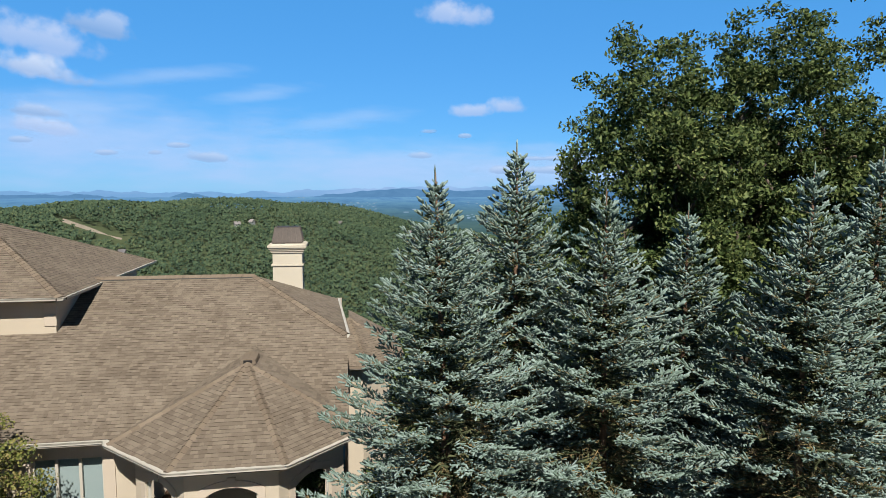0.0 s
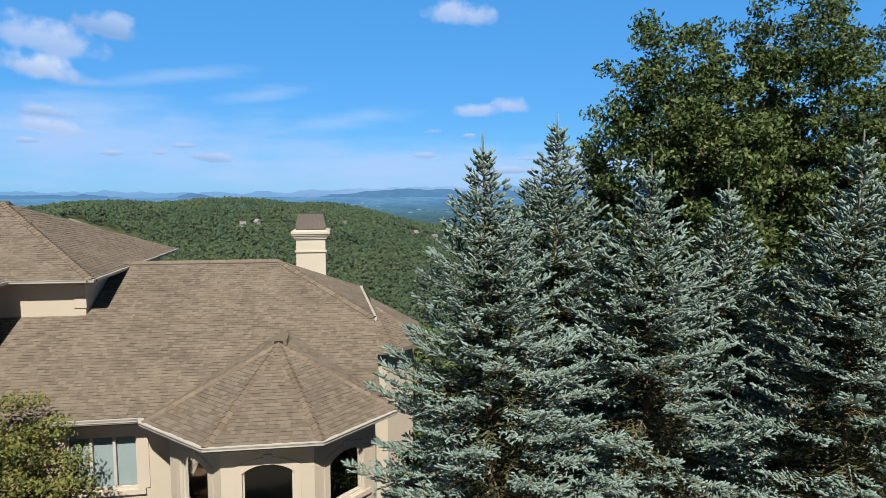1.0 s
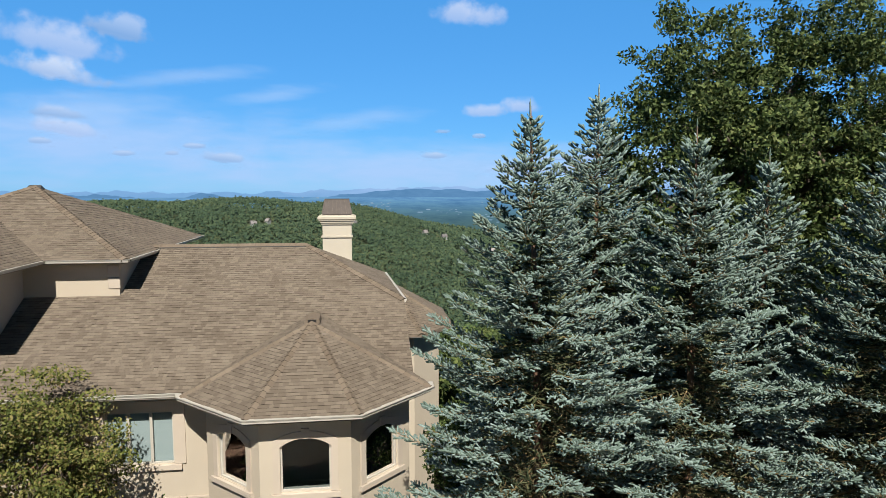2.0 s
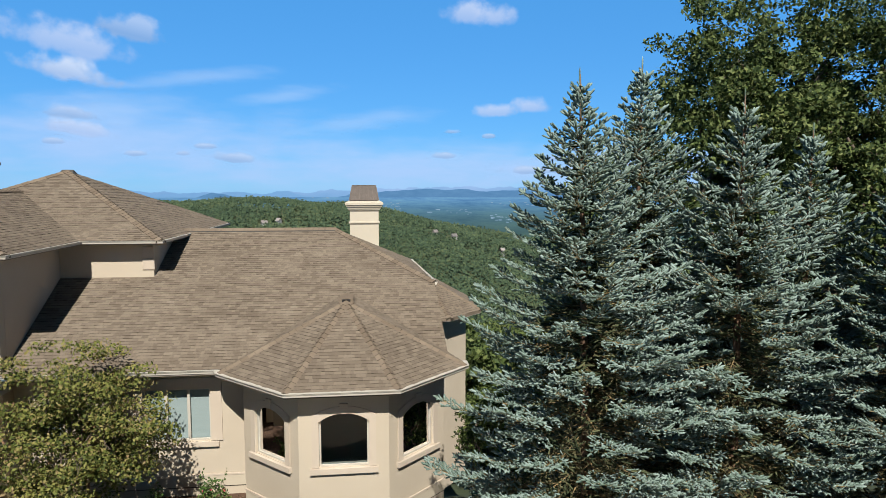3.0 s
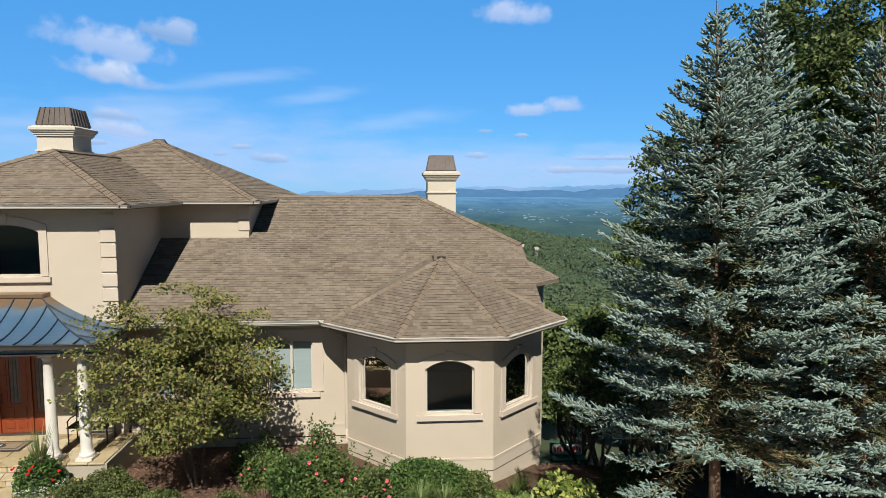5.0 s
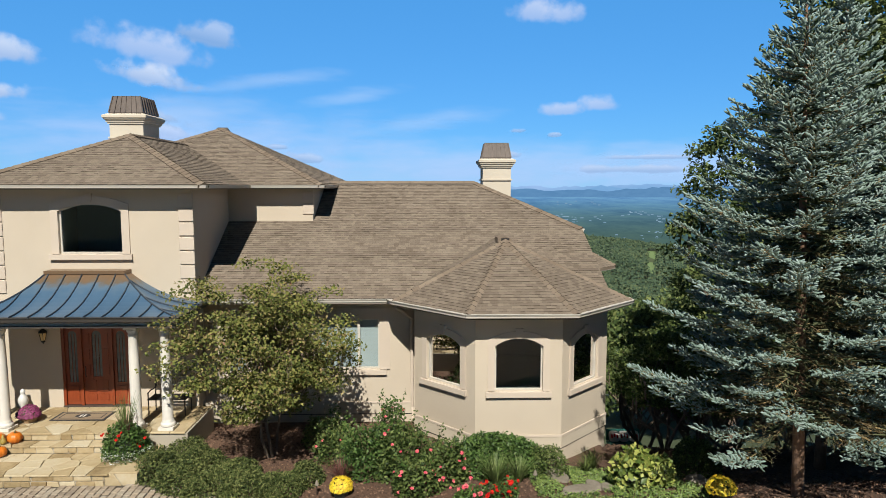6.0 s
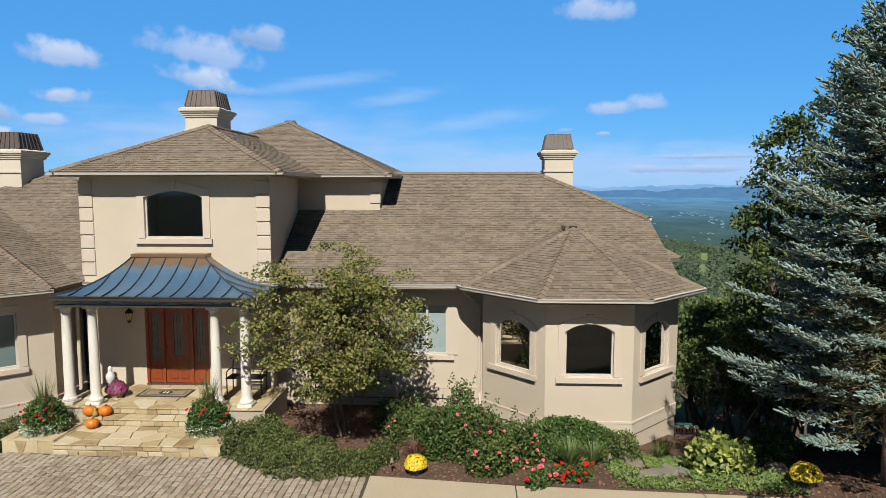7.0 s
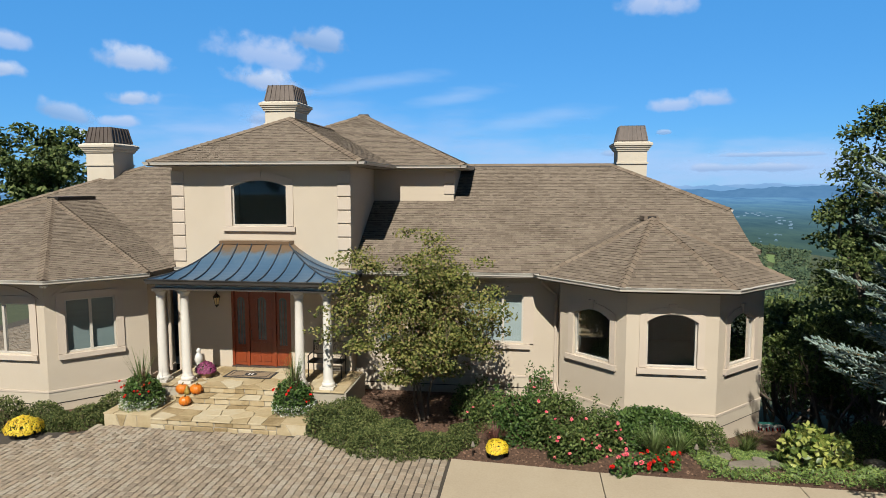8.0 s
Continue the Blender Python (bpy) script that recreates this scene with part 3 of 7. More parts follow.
def gutter(points, parent, material=None, size=0.10):
    """An ogee gutter with its fascia along a line of points at its top outer edge."""
    material = material or GUTTER
    prof = [(0.0, 0.0), (0.012, 0.0), (0.012, -0.02), (0.03, -0.045), (0.035, -size * 0.8), (0.075, -size), (0.13, -size), (0.13, -size - 0.012), (0.16, -size - 0.012), (0.16, 0.0)]
    pts = [Vector(p) for p in points]
    rings = []
    for i, p in enumerate(pts):
        def inward(a, b):
            d = (b - a).normalized()
            return Vector((-d.y, d.x, 0))
        if 0 < i < len(pts) - 1:
            a, b = inward(pts[i - 1], p), inward(p, pts[i + 1])
            m = (a + b).normalized()
            m = m / max(0.4, m.dot(a))
        else:
            m = inward(pts[max(i - 1, 0)], pts[max(i - 1, 0) + 1])
        rings.append([p + m * o + Vector((0, 0, z)) for o, z in prof])
    bm = bmesh.new()
    add_loft(bm, rings)
    return bm_part("gutter", bm, material, parent)


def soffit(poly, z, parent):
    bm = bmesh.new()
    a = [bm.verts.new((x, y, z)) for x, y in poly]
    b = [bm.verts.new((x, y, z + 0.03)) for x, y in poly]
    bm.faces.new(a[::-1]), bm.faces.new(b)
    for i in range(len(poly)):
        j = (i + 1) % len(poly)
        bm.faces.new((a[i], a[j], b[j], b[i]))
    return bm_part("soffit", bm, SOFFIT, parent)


def wall_band(p, q, z, h, out, parent, material, name="band"):
    """A raised horizontal moulding along a wall."""
    m = wall_frame(p, q)
    length = math.hypot(q[0] - p[0], q[1] - p[1])
    t = out * 0.414
    bm = bmesh.new()
    add_box(bm, -t, length + t, -out, 0.0, z, z + h, m)
    return bm_part(name, bm, material, parent)


# ---- the house ----
house = thing("house", (-8.0, 17.0, 0.0), "large tan stucco house with brown shingle hip roofs and white gutters", "house")
FLOOR = 0.53
EAVE, PITCH = 3.50, 0.452
CX, AP = -0.95, 2.62            # bay axis and half depth of its wall octagon
BF = 12.15                      # bay front wall
HW = AP * math.tan(math.pi / 8)
LOW = -1.2                      # walls start below the ground

# right wing, bay and their openings
bay_pts = [(CX - AP, 14.4), (CX - AP, BF + AP - HW), (CX - HW, BF), (CX + HW, BF), (CX + AP, BF + AP - HW)]
wing_l, wing_r = (-9.5, 14.4), (CX - AP, 14.4)
TOPW = 3.375
wing_open = (3.18, 4.92, 1.39, 2.84, 0.0)
small_open = (0.62, 1.18, 1.30, 2.25, 0.2)
wall("wall", wing_l, wing_r, LOW, TOPW, house, STUCCO, [small_open, wing_open])
window(wing_l, wing_r, wing_open, house, bars=(3.76, 4.34), blind=BLIND, surround=0.30, sill_out=0.2)
window(wing_l, wing_r, small_open, house, surround=0.15, blind=BLIND)
side = math.hypot(bay_pts[2][0] - bay_pts[1][0], bay_pts[2][1] - bay_pts[1][1])
mid_u = side / 2
bay_side_open = (mid_u - 0.60, mid_u + 0.60, 1.43, 2.53, 0.20)
front_open = (HW - 0.60, HW + 0.60, 1.46, 2.60, 0.20)
wall("wall", bay_pts[0], bay_pts[1], LOW, TOPW, house, STUCCO)
wall("wall", bay_pts[1], bay_pts[2], LOW, TOPW, house, STUCCO, [bay_side_open])
wall("wall", bay_pts[2], bay_pts[3], LOW, TOPW, house, STUCCO, [front_open])
wall("wall", bay_pts[3], bay_pts[4], LOW, TOPW, house, STUCCO, [bay_side_open])
for a, b, o in ((1, 2, bay_side_open), (2, 3, front_open), (3, 4, bay_side_open)):
    window(bay_pts[a], bay_pts[b], o, house, glass=GLASS_DARK, surround=0.17, key=True, sill_out=0.22)
for a, b in zip(bay_pts, bay_pts[1:]):
    wall_band(a, b, 0.27, 0.05, 0.03, house, TRIM)
    wall_band(a, b, -0.02, 0.29, 0.018, house, BASE, "base_band")
    wall_band(a, b, -0.05, 0.03, 0.004, house, IRON, "base_joint")
for z, h, o, mt, nm in ((0.40, 0.05, 0.03, TRIM, "band"), (0.10, 0.30, 0.018, BASE, "base_band"), (0.07, 0.03, 0.004, IRON, "base_joint")):
    wall_band(wing_l, wing_r, z, h, o, house, mt, nm)

# right end wall under the rake, and the plain back and far walls
XR = CX + AP
pts = [(bay_pts[4][1], LOW), (bay_pts[4][1], 3.30), (17.5, EAVE + PITCH * (17.5 - 13.83) - 0.2), (25.6, EAVE + PITCH * (17.5 - 13.83) - 0.2), (25.6, LOW)]
bm = bmesh.new()
add_loft(bm, [[(XR, y, z) for y, z in pts], [(XR - 0.3, y, z) for y, z in pts]])
bm_part("wall", bm, STUCCO, house)
wall_band((XR, bay_pts[4][1]), (XR, 19.5), 0.27, 0.05, 0.03, house, TRIM)
box_part("side_door", (XR - 0.02, XR + 0.05, 14.35, 15.3, 0.25, 2.35), TEAL, house, "teal glazed side door")
box_part("wall", (-26.6, XR, 27.3, 27.6, LOW - 2, 3.4), STUCCO, house)
box_part("wall", (-27.0, -26.7, 14.4, 27.6, LOW, 3.4), STUCCO, house)
box_part("inner_floor", (-26.6, XR - 0.31, 14.72, 27.2, FLOOR - 0.25, FLOOR), ROOM, house)
box_part("inner_floor", (CX - HW, CX + HW, BF + 0.35, 14.7, FLOOR - 0.25, FLOOR), ROOM, house)
box_part("inner_wall", (-26.5, XR - 0.32, 19.0, 19.2, FLOOR, 3.2), ROOM, house)
box_part("inner_ceiling", (-9.2, XR - 0.32, 14.72, 19.0, 3.22, 3.3), ROOM, house)
box_part("inner_ceiling", (-13.9, -9.9, 14.3, 17.8, 6.3, 6.36), ROOM, house)

# rear right bump-out
rb = [(XR, 20.1), (2.4, 20.1), (3.45, 21.2), (3.45, 24.0)]
for a, b in zip(rb, rb[1:]):
    wall("wall", a, b, LOW - 2, TOPW, house, STUCCO)
re = [(1.70, 19.55), (2.62, 19.55), (4.0, 21.0), (4.0, 24.4)]
apex_r = (1.95, 22.6, 4.62)
roof_face([(re[0][0], re[0][1], EAVE), (re[1][0], re[1][1], EAVE), apex_r, (1.70, 22.6, 4.62)], house, seed=31)
roof_face([(*re[1], EAVE), (*re[2], EAVE), apex_r], house, seed=32)
roof_face([(*re[2], EAVE), (*re[3], EAVE), (1.95, 24.4, 4.62), apex_r], house, seed=33)
cap_line((*re[1], EAVE), apex_r, house, 3)
cap_line((*re[2], EAVE), apex_r, house, 4)
gutter([(x, y, EAVE) for x, y in re], house)
soffit([re[0], re[1], re[2], re[3], (3.4, 24.4), (3.4, 21.2), (2.4, 20.1), (1.7, 20.1)], EAVE - 0.123, house)

# main right roof
RZ = EAVE + PITCH * (20.87 - 13.83)
HIPX, HIPY, HIPB = 1.84, 17.49, 1.50
HIPZ = EAVE + PITCH * (HIPY - 13.83)
ridge_end = (-1.48, 20.87, RZ)
roof_face([(-9.85, 13.83, EAVE), (HIPX, 13.83, EAVE), (HIPX, HIPY, HIPZ), ridge_end, (-9.85, 20.87, RZ)], house, seed=2)
roof_face([(HIPX, HIPY, HIPZ), (HIPB, 24.25, HIPZ), ridge_end], house, seed=3)
roof_face([(HIPB, 24.25, HIPZ), (1.5, 27.91, EAVE), (-9.5, 27.91, EAVE), (-9.5, 20.87, RZ), ridge_end], house, seed=4, course=0.6)
cap_line((HIPX, HIPY, HIPZ), ridge_end, house, 5)
cap_line((-8.0, 20.87, RZ), ridge_end, house, 6)
gutter([(HIPX + 0.10, HIPY - 0.02, HIPZ), (HIPB + 0.10, 24.3, HIPZ)], house)
gutter([(-9.86, 13.72, EAVE), (-4.23, 13.72, EAVE)], house)
box_part("rake_board", (HIPX - 0.05, HIPX - 0.02, 0, 1, 0, 1), WHITE, house).data.transform(Matrix(((1, 0, 0, 0), (0, 3.6, 0, 13.86), (0, PITCH * 3.6, 0.16, EAVE - 0.2), (0, 0, 0, 1))))

# bay roof: an octagonal hip that dies into the main roof
OUT = 0.56
EA, EH = AP + OUT, (AP + OUT) * math.tan(math.pi / 8)
ey = BF - OUT
be = [(CX - EA, 13.83), (CX - EA, ey + EA - EH), (CX - EH, ey), (CX + EH, ey), (CX + EA, ey + EA - EH), (CX + EA, 13.83)]
be3 = [(x, y, EAVE - 0.01) for x, y in be]
AZ = 4.96
ap = (CX, 15.15, AZ)
back = (CX, 13.83 + (AZ - EAVE) / PITCH, AZ)
roof_face([be3[2], be3[3], ap], house, pieces=(0.0, 2.7, -0.1, 1.7), seed=11)
roof_face([be3[1], be3[2], ap], house, pieces=(0.0, 2.7, -0.1, 0.6), seed=12)
roof_face([be3[3], be3[4], ap], house, pieces=(0.0, 2.7, -0.1, 0.6), seed=13)
roof_face([be3[0], be3[1], ap, back], house, seed=14)
roof_face([be3[4], be3[5], back, ap], house, seed=15)
for i, e in enumerate(be3[1:5]):
    cap_line(e, ap, house, 20 + i, 0.13)
gutter([(-4.33, 13.72, EAVE + 0.01), *[(x + 0.0 + 0.11 * math.copysign(1, x - CX) * (0.41 if i in (1, 2) else 0.92), y - 0.11 * (0.99 if i in (1, 2) else 0.41), EAVE + 0.01) for i, (x, y) in enumerate(be[1:5])], (CX + EA + 0.11, 13.9, EAVE + 0.01)], house)
soffit([*be[1:5], (CX + EA, 14.3), (CX + AP - 0.1, 14.3), (CX + AP - 0.1, BF + AP - HW + 0.1), (CX + HW, BF + 0.1), (CX - HW, BF + 0.1), (CX - AP + 0.1, BF + AP - HW + 0.1), (CX - AP + 0.1, 13.9), (CX - EA, 13.9)], EAVE - 0.125, house)
soffit([(-9.48, 13.78), (-3.5, 13.78), (-3.5, 14.45), (-9.48, 14.45)], EAVE - 0.123, house)
# vent on the bay's ridge
bm = bmesh.new()
add_loft(bm, [[(CX - 0.22, y, AZ - 0.05), (CX - 0.20, y, AZ + 0.06), (CX, y, AZ + 0.12), (CX + 0.20, y, AZ + 0.06), (CX + 0.22, y, AZ - 0.05)] for y in (15.25, 16.1)])
bm_part("ridge_vent", bm, SHINGLE_CAP, house)
box_part("vent_louver", (CX - 0.12, CX + 0.12, 15.22, 15.27, AZ - 0.02, AZ + 0.07), IRON, house)

# downspout in the corner of the bay
bm = bmesh.new()
add_tube(bm, [(-4.1, 13.8, 3.28), (-3.85, 14.15, 3.02), (-3.66, 14.33, 2.85), (-3.66, 14.33, 0.3), (-3.62, 14.1, 0.05), (-3.5, 13.9, -0.1)], 0.045, 8)
bm_part("downspout", bm, TRIM, house)

# tower over the entry
TX0, TX1, TY = -14.87, -9.50, 13.9
UE = 6.58
up_open = (1.83, 3.50, 4.74, 5.88, 0.2)
door_open = (1.70, 3.54, FLOOR, 2.92, 0.0)
wall("wall", (TX0, TY), (TX1, TY), LOW, UE - 0.12, house, STUCCO, [door_open, up_open])
window((TX0, TY), (TX1, TY), up_open, house, glass=GLASS_DARK, surround=0.2, key=True, sill_out=0.26)
bm = bmesh.new()
add_loft(bm, [[(TX1 - 0.3, TY + 0.305, z), (TX1, TY + 0.305, z), (TX1 - 0.31, 18.0, z), (TX1 - 0.61, 18.0, z)] for z in (FLOOR, UE - 0.12)])
bm_part("wall", bm, STUCCO, house)
box_part("wall", (TX0, TX0 + 0.3, TY + 0.31, 18.0, LOW, UE - 0.12), STUCCO, house)
MX1, MY = -7.02, 18.0
box_part("wall", (-15.6, MX1, MY, MY + 0.3, 3.0, UE - 0.12), STUCCO, house)
box_part("wall", (MX1 - 0.3, MX1, MY + 0.31, 26.0, 3.0, UE - 0.12), STUCCO, house)
box_part("inner_wall", (TX0 + 0.32, TX1 - 0.32, 17.6, 17.8, FLOOR, 6.3), ROOM, house)


def quoin_column(x0, x1, y, z0, count, back=0.0):
    for i in range(count):
        bm = bmesh.new()
        add_box(bm, x0, x1, y - 0.035, y + back, z0 + i * 0.385, z0 + i * 0.385 + 0.35)
        bmesh.ops.bevel(bm, geom=[e for e in bm.edges], offset=0.012, segments=1, affect="EDGES")
        bm_part("quoin", bm, TRIM, house)


quoin_column(TX0 - 0.035, TX0 + 0.36, TY, 3.68, 7)
quoin_column(TX1 - 0.36, TX1 + 0.035, TY, 3.68, 7)
quoin_column(MX1 - 0.33, MX1 + 0.03, MY, 5.62, 2)

tev = [(TX0 - 0.47, 13.38), (TX1 + 0.52, 13.38)]
tap = (-12.19, 13.38 + 3.05, UE + 1.50)
mapex = (-11.3, 17.48 + 4.9, UE + PITCH * 4.9)
MEX, MWX = -6.61, -16.0
roof_face([(*tev[0], UE), (*tev[1], UE), tap], house, seed=41)
ridge_back = (tap[0], 17.48 + (tap[2] - UE) / PITCH, tap[2])
roof_face([(*tev[1], UE), (tev[1][0], 17.48, UE), ridge_back, tap], house, seed=42)
roof_face([(tev[0][0], 17.48, UE), (*tev[0], UE), tap, ridge_back], house, seed=43)
roof_face([(MWX, 17.48, UE), (MEX, 17.48, UE), mapex], house, seed=44)
roof_face([(MEX, 17.48, UE), (MEX, 27.28, UE), mapex], house, seed=45)
roof_face([(MEX, 27.28, UE), (MWX, 27.28, UE), mapex], house, seed=46, course=0.6)
roof_face([(MWX, 27.28, UE), (MWX, 17.48, UE), mapex], house, seed=47, course=0.3)
for i, (a, b) in enumerate((((*tev[0], UE), tap), ((*tev[1], UE), tap), (tap, ridge_back), ((MEX, 17.48, UE), mapex), ((MWX, 17.48, UE), mapex))):
    cap_line(a, b, house, 50 + i)
bm = bmesh.new()
add_loft(bm, [[(mapex[0] + sx * 0.26, mapex[1] - 0.2, mapex[2] - 0.10), (mapex[0] + sx * 0.2, mapex[1], mapex[2] + 0.055), (mapex[0] + sx * 0.26, mapex[1] + 0.2, mapex[2] - 0.10)] for sx in (-1, 1)])
bm_part("peak_vent", bm, VENT, house, "short black vent cap on the peak")
gutter([(tev[0][0] - 0.1, 17.4, UE), (tev[0][0] - 0.1, 13.28, UE), (tev[1][0] + 0.1, 13.28, UE), (tev[1][0] + 0.1, 17.38, UE), (MEX + 0.1, 17.38, UE), (MEX + 0.1, 27.3, UE)], house)
soffit([tev[0], tev[1], (tev[1][0], 17.5), (TX1 - 0.1, 17.5), (TX1 - 0.1, TY + 0.1), (TX0 + 0.1, TY + 0.1), (TX0 + 0.1, 17.5), (tev[0][0], 17.5)], UE - 0.123, house)
soffit([(TX1, 17.48), (MEX, 17.48), (MEX, 27.0), (MX1 - 0.1, 27.0), (MX1 - 0.1, MY + 0.1), (TX1, MY + 0.1)], UE - 0.123, house)

# left wing
roof_face([(-27.3, 13.83, EAVE), (TX0 - 0.03, 13.83, EAVE), (TX0 - 0.03, 20.87, RZ), (-20.2, 20.87, RZ)], house, seed=61)
roof_face([(-27.3, 27.9, EAVE), (-27.3, 13.83, EAVE), (-20.2, 20.87, RZ)], house, seed=62, course=0.3)
roof_face([(TX0, 27.9, EAVE), (-27.3, 27.9, EAVE), (-20.2, 20.87, RZ), (TX0, 20.87, RZ)], house, seed=63, course=0.6)
cap_line((-27.3, 13.83, EAVE), (-20.2, 20.87, RZ), house, 64)
LX = -20.5
le = [(-24.4, 10.72), (-16.6, 10.72), (-14.85, 12.47), (-14.85, 13.83)]
la = (LX, 16.0, 5.45)
lb = (LX, 13.83 + (5.45 - EAVE) / PITCH, 5.45)
l3 = [(x, y, EAVE) for x, y in le]
roof_face([l3[0], l3[1], la], house, seed=65)
roof_face([l3[1], l3[2], la], house, seed=66)
roof_face([l3[2], l3[3], lb, la], house, seed=67)
roof_face([(-26.15, 12.47, EAVE), l3[0], la], house, seed=68)
roof_face([(-26.15, 13.83, EAVE), (-26.15, 12.47, EAVE), la, lb], house, seed=69)
for i, e in enumerate((l3[0], l3[1], l3[2])):
    cap_line(e, la, house, 70 + i)
box_part("ridge_vent", (LX - 0.2, LX + 0.2, 16.0, 17.9, 5.42, 5.53), IRON, house)
gutter([(-24.4, 10.61, EAVE), (-16.55, 10.61, EAVE), (-14.77, 12.42, EAVE)], house)
gutter([(-15.3, 13.35, EAVE), (-14.9, 13.72, EAVE), (-14.55, 13.72, EAVE)], house)
lwall = [(-23.9, 11.28), (-17.10, 11.28), (-15.3, 13.08), (-15.3, 14.4)]
lo_front = (4.75, 6.38, 1.42, 2.80, 0.0)
lo_side = (0.47, 1.70, 1.40, 2.86, 0.0)
wall("wall", lwall[0], lwall[1], LOW, TOPW, house, STUCCO, [lo_front])
wall("wall", lwall[1], lwall[2], LOW, TOPW, house, STUCCO, [lo_side])
wall("wall", lwall[2], lwall[3], LOW, TOPW, house, STUCCO)
wall("wall", (-25.7, 13.08), lwall[0], LOW, TOPW, house, STUCCO)
window(lwall[0], lwall[1], lo_front, house, bars=(5.55,), blind=DIM_BLIND, surround=0.2, brow=0.36)
window(lwall[1], lwall[2], lo_side, house, bars=(1.085,), blind=DIM_BLIND, surround=0.2, brow=0.34)
for a, b in zip(lwall, lwall[1:]):
    wall_band(a, b, 0.38, 0.05, 0.03, house, TRIM)
    wall_band(a, b, 0.08, 0.30, 0.018, house, BASE, "base_band")
    wall_band(a, b, 0.05, 0.03, 0.004, house, IRON, "base_joint")
soffit([(-24.4, 10.72), (-16.6, 10.72), (-14.85, 12.47), (-14.85, 13.9), (-15.4, 13.9), (-15.4, 13.1), (-17.15, 11.38), (-24.4, 11.38)], EAVE - 0.123, house)
bm = bmesh.new()
add_tube(bm, [(-14.8, 13.4, 3.3), (-14.98, 13.6, 3.05), (-15.05, 13.75, 2.9), (-15.05, 13.75, 0.4)], 0.05, 8)
bm_part("downspout", bm, TRIM, house)


def chimney(x, y, base, top, half=0.62, hd=0.66):
    """A stuccoed flue with bands, a stepped crown and a standing-seam copper hood."""
    c = under(new("chimney"), house, "tan stucco chimney with a brown standing-seam copper hood")
    c.matrix_parent_inverse = Matrix()
    c.matrix_basis = Matrix.Translation((x + 8.0, y - 17.0, 0))

    def sub(name, bm, mt):
        ob = bm_part(name, bm, mt)
        ob.parent = c
        return ob

    crown = top - 0.66
    bm = bmesh.new()
    add_box(bm, -half, half, -hd, hd, base, crown - 0.3)
    sub("shaft", bm, CHIM)
    bm = bmesh.new()
    add_box(bm, -half - 0.05, half + 0.05, -hd - 0.05, hd + 0.05, crown - 0.86, crown - 0.80)
    sub("string_course", bm, CHIM)
    bm = bmesh.new()
    rings = []
    for o, z in ((0.05, -0.34), (0.05, -0.30), (0.09, -0.27), (0.09, -0.22), (0.14, -0.19), (0.14, -0.15), (0.18, -0.13), (0.18, -0.04), (0.10, 0.0), (0.06, 0.02)):
        a, b = half + o, hd + o
        rings.append([(-a, -b, crown + z), (a, -b, crown + z), (a, b, crown + z), (-a, b, crown + z)])
    add_loft(bm, rings)
    sub("crown", bm, CHIM)
    bm = bmesh.new()
    a, b, a2, b2 = half + 0.0, hd + 0.0, half - 0.12, hd - 0.12
    add_loft(bm, [[(-p, -q, z), (p, -q, z), (p, q, z), (-p, q, z)] for p, q, z in ((a, b, crown + 0.02), (a, b, crown + 0.07), (a2, b2, top - 0.02), (a2 - 0.03, b2 - 0.03, top))])
    sub("hood", bm, COPPER)
    for k in range(4):
        ang = k * 90
        w, d, w2, d2 = (a, b, a2, b2) if k % 2 == 0 else (b, a, b2, a2)
        n = 6
        for i in range(n + 1):
            s = -1 + 2 * i / n
            bm = bmesh.new()
            add_loft(bm, [[(w * s - 0.012, -d - 0.03, crown + 0.06), (w * s + 0.012, -d - 0.03, crown + 0.06), (w * s + 0.012, -d + 0.02, crown + 0.06), (w * s - 0.012, -d + 0.02, crown + 0.06)],
                          [(w2 * s - 0.012, -d2 - 0.03, top), (w2 * s + 0.012, -d2 - 0.03, top), (w2 * s + 0.012, -d2 + 0.02, top), (w2 * s - 0.012, -d2 + 0.02, top)]])
            bmesh.ops.transform(bm, matrix=pose(0, 0, 0, 0, 0, ang), verts=bm.verts)
            sub("seam", bm, COPPER)


chimney(-0.42, 23.35, 3.0, 8.30, 0.57, 0.6)
chimney(-14.05, 20.9, 5.0, 9.78, 0.60, 0.68)
chimney(-21.35, 20.35, 3.0, 8.22, 0.58, 0.65)

# low vent along the main ridge
bm = bmesh.new()
add_loft(bm, [[(x, 20.87 - 0.17, 6.63), (x, 20.87 - 0.16, 6.66), (x, 20.87, 6.74), (x, 20.87 + 0.16, 6.66), (x, 20.87 + 0.17, 6.63)] for x in np.linspace(-6.6, -1.45, 12)])
bm_part("ridge_vent", bm, SHINGLE_CAP, house)
box_part("vent_slot", (-6.6, -1.45, 20.87 - 0.178, 20.87 - 0.172, 6.612, 6.645), VENT, house, "thin black vent slot")

# ---- ground, woods and distance ----
def smooth01(t):
    t = np.clip(t, 0, 1)
    return t * t * (3 - 2 * t)


def drive_level(x):
    """The driveway is flat by the steps and climbs towards +x."""
    return -0.2 + 0.115 * np.clip(np.asarray(x, float) + 6.0, 0, 12)


def bed_edge(x):
    """Where paving ends and the planting begins."""
    x = np.asarray(x, float)
    return np.where(x > -6.1, 9.8 - 0.285 * (np.clip(x, -6.1, 6) + 6.1), np.where(x > -15.2, np.interp(x, [-15.2, -15.05, -9.65, -8.1, -6.1], [10.05, 10.62, 10.62, 10.3, 9.95]), 10.0 + 0.42 * (np.clip(x, -24, -15.2) + 15.2)))


def paving_level(x, y):
    """The pavers climb a little towards the steps."""
    return -0.2 + 0.12 * smooth01((np.asarray(y, float) - 8.8) / 1.7) * smooth01((-8.2 - np.asarray(x, float)) / 1.5)


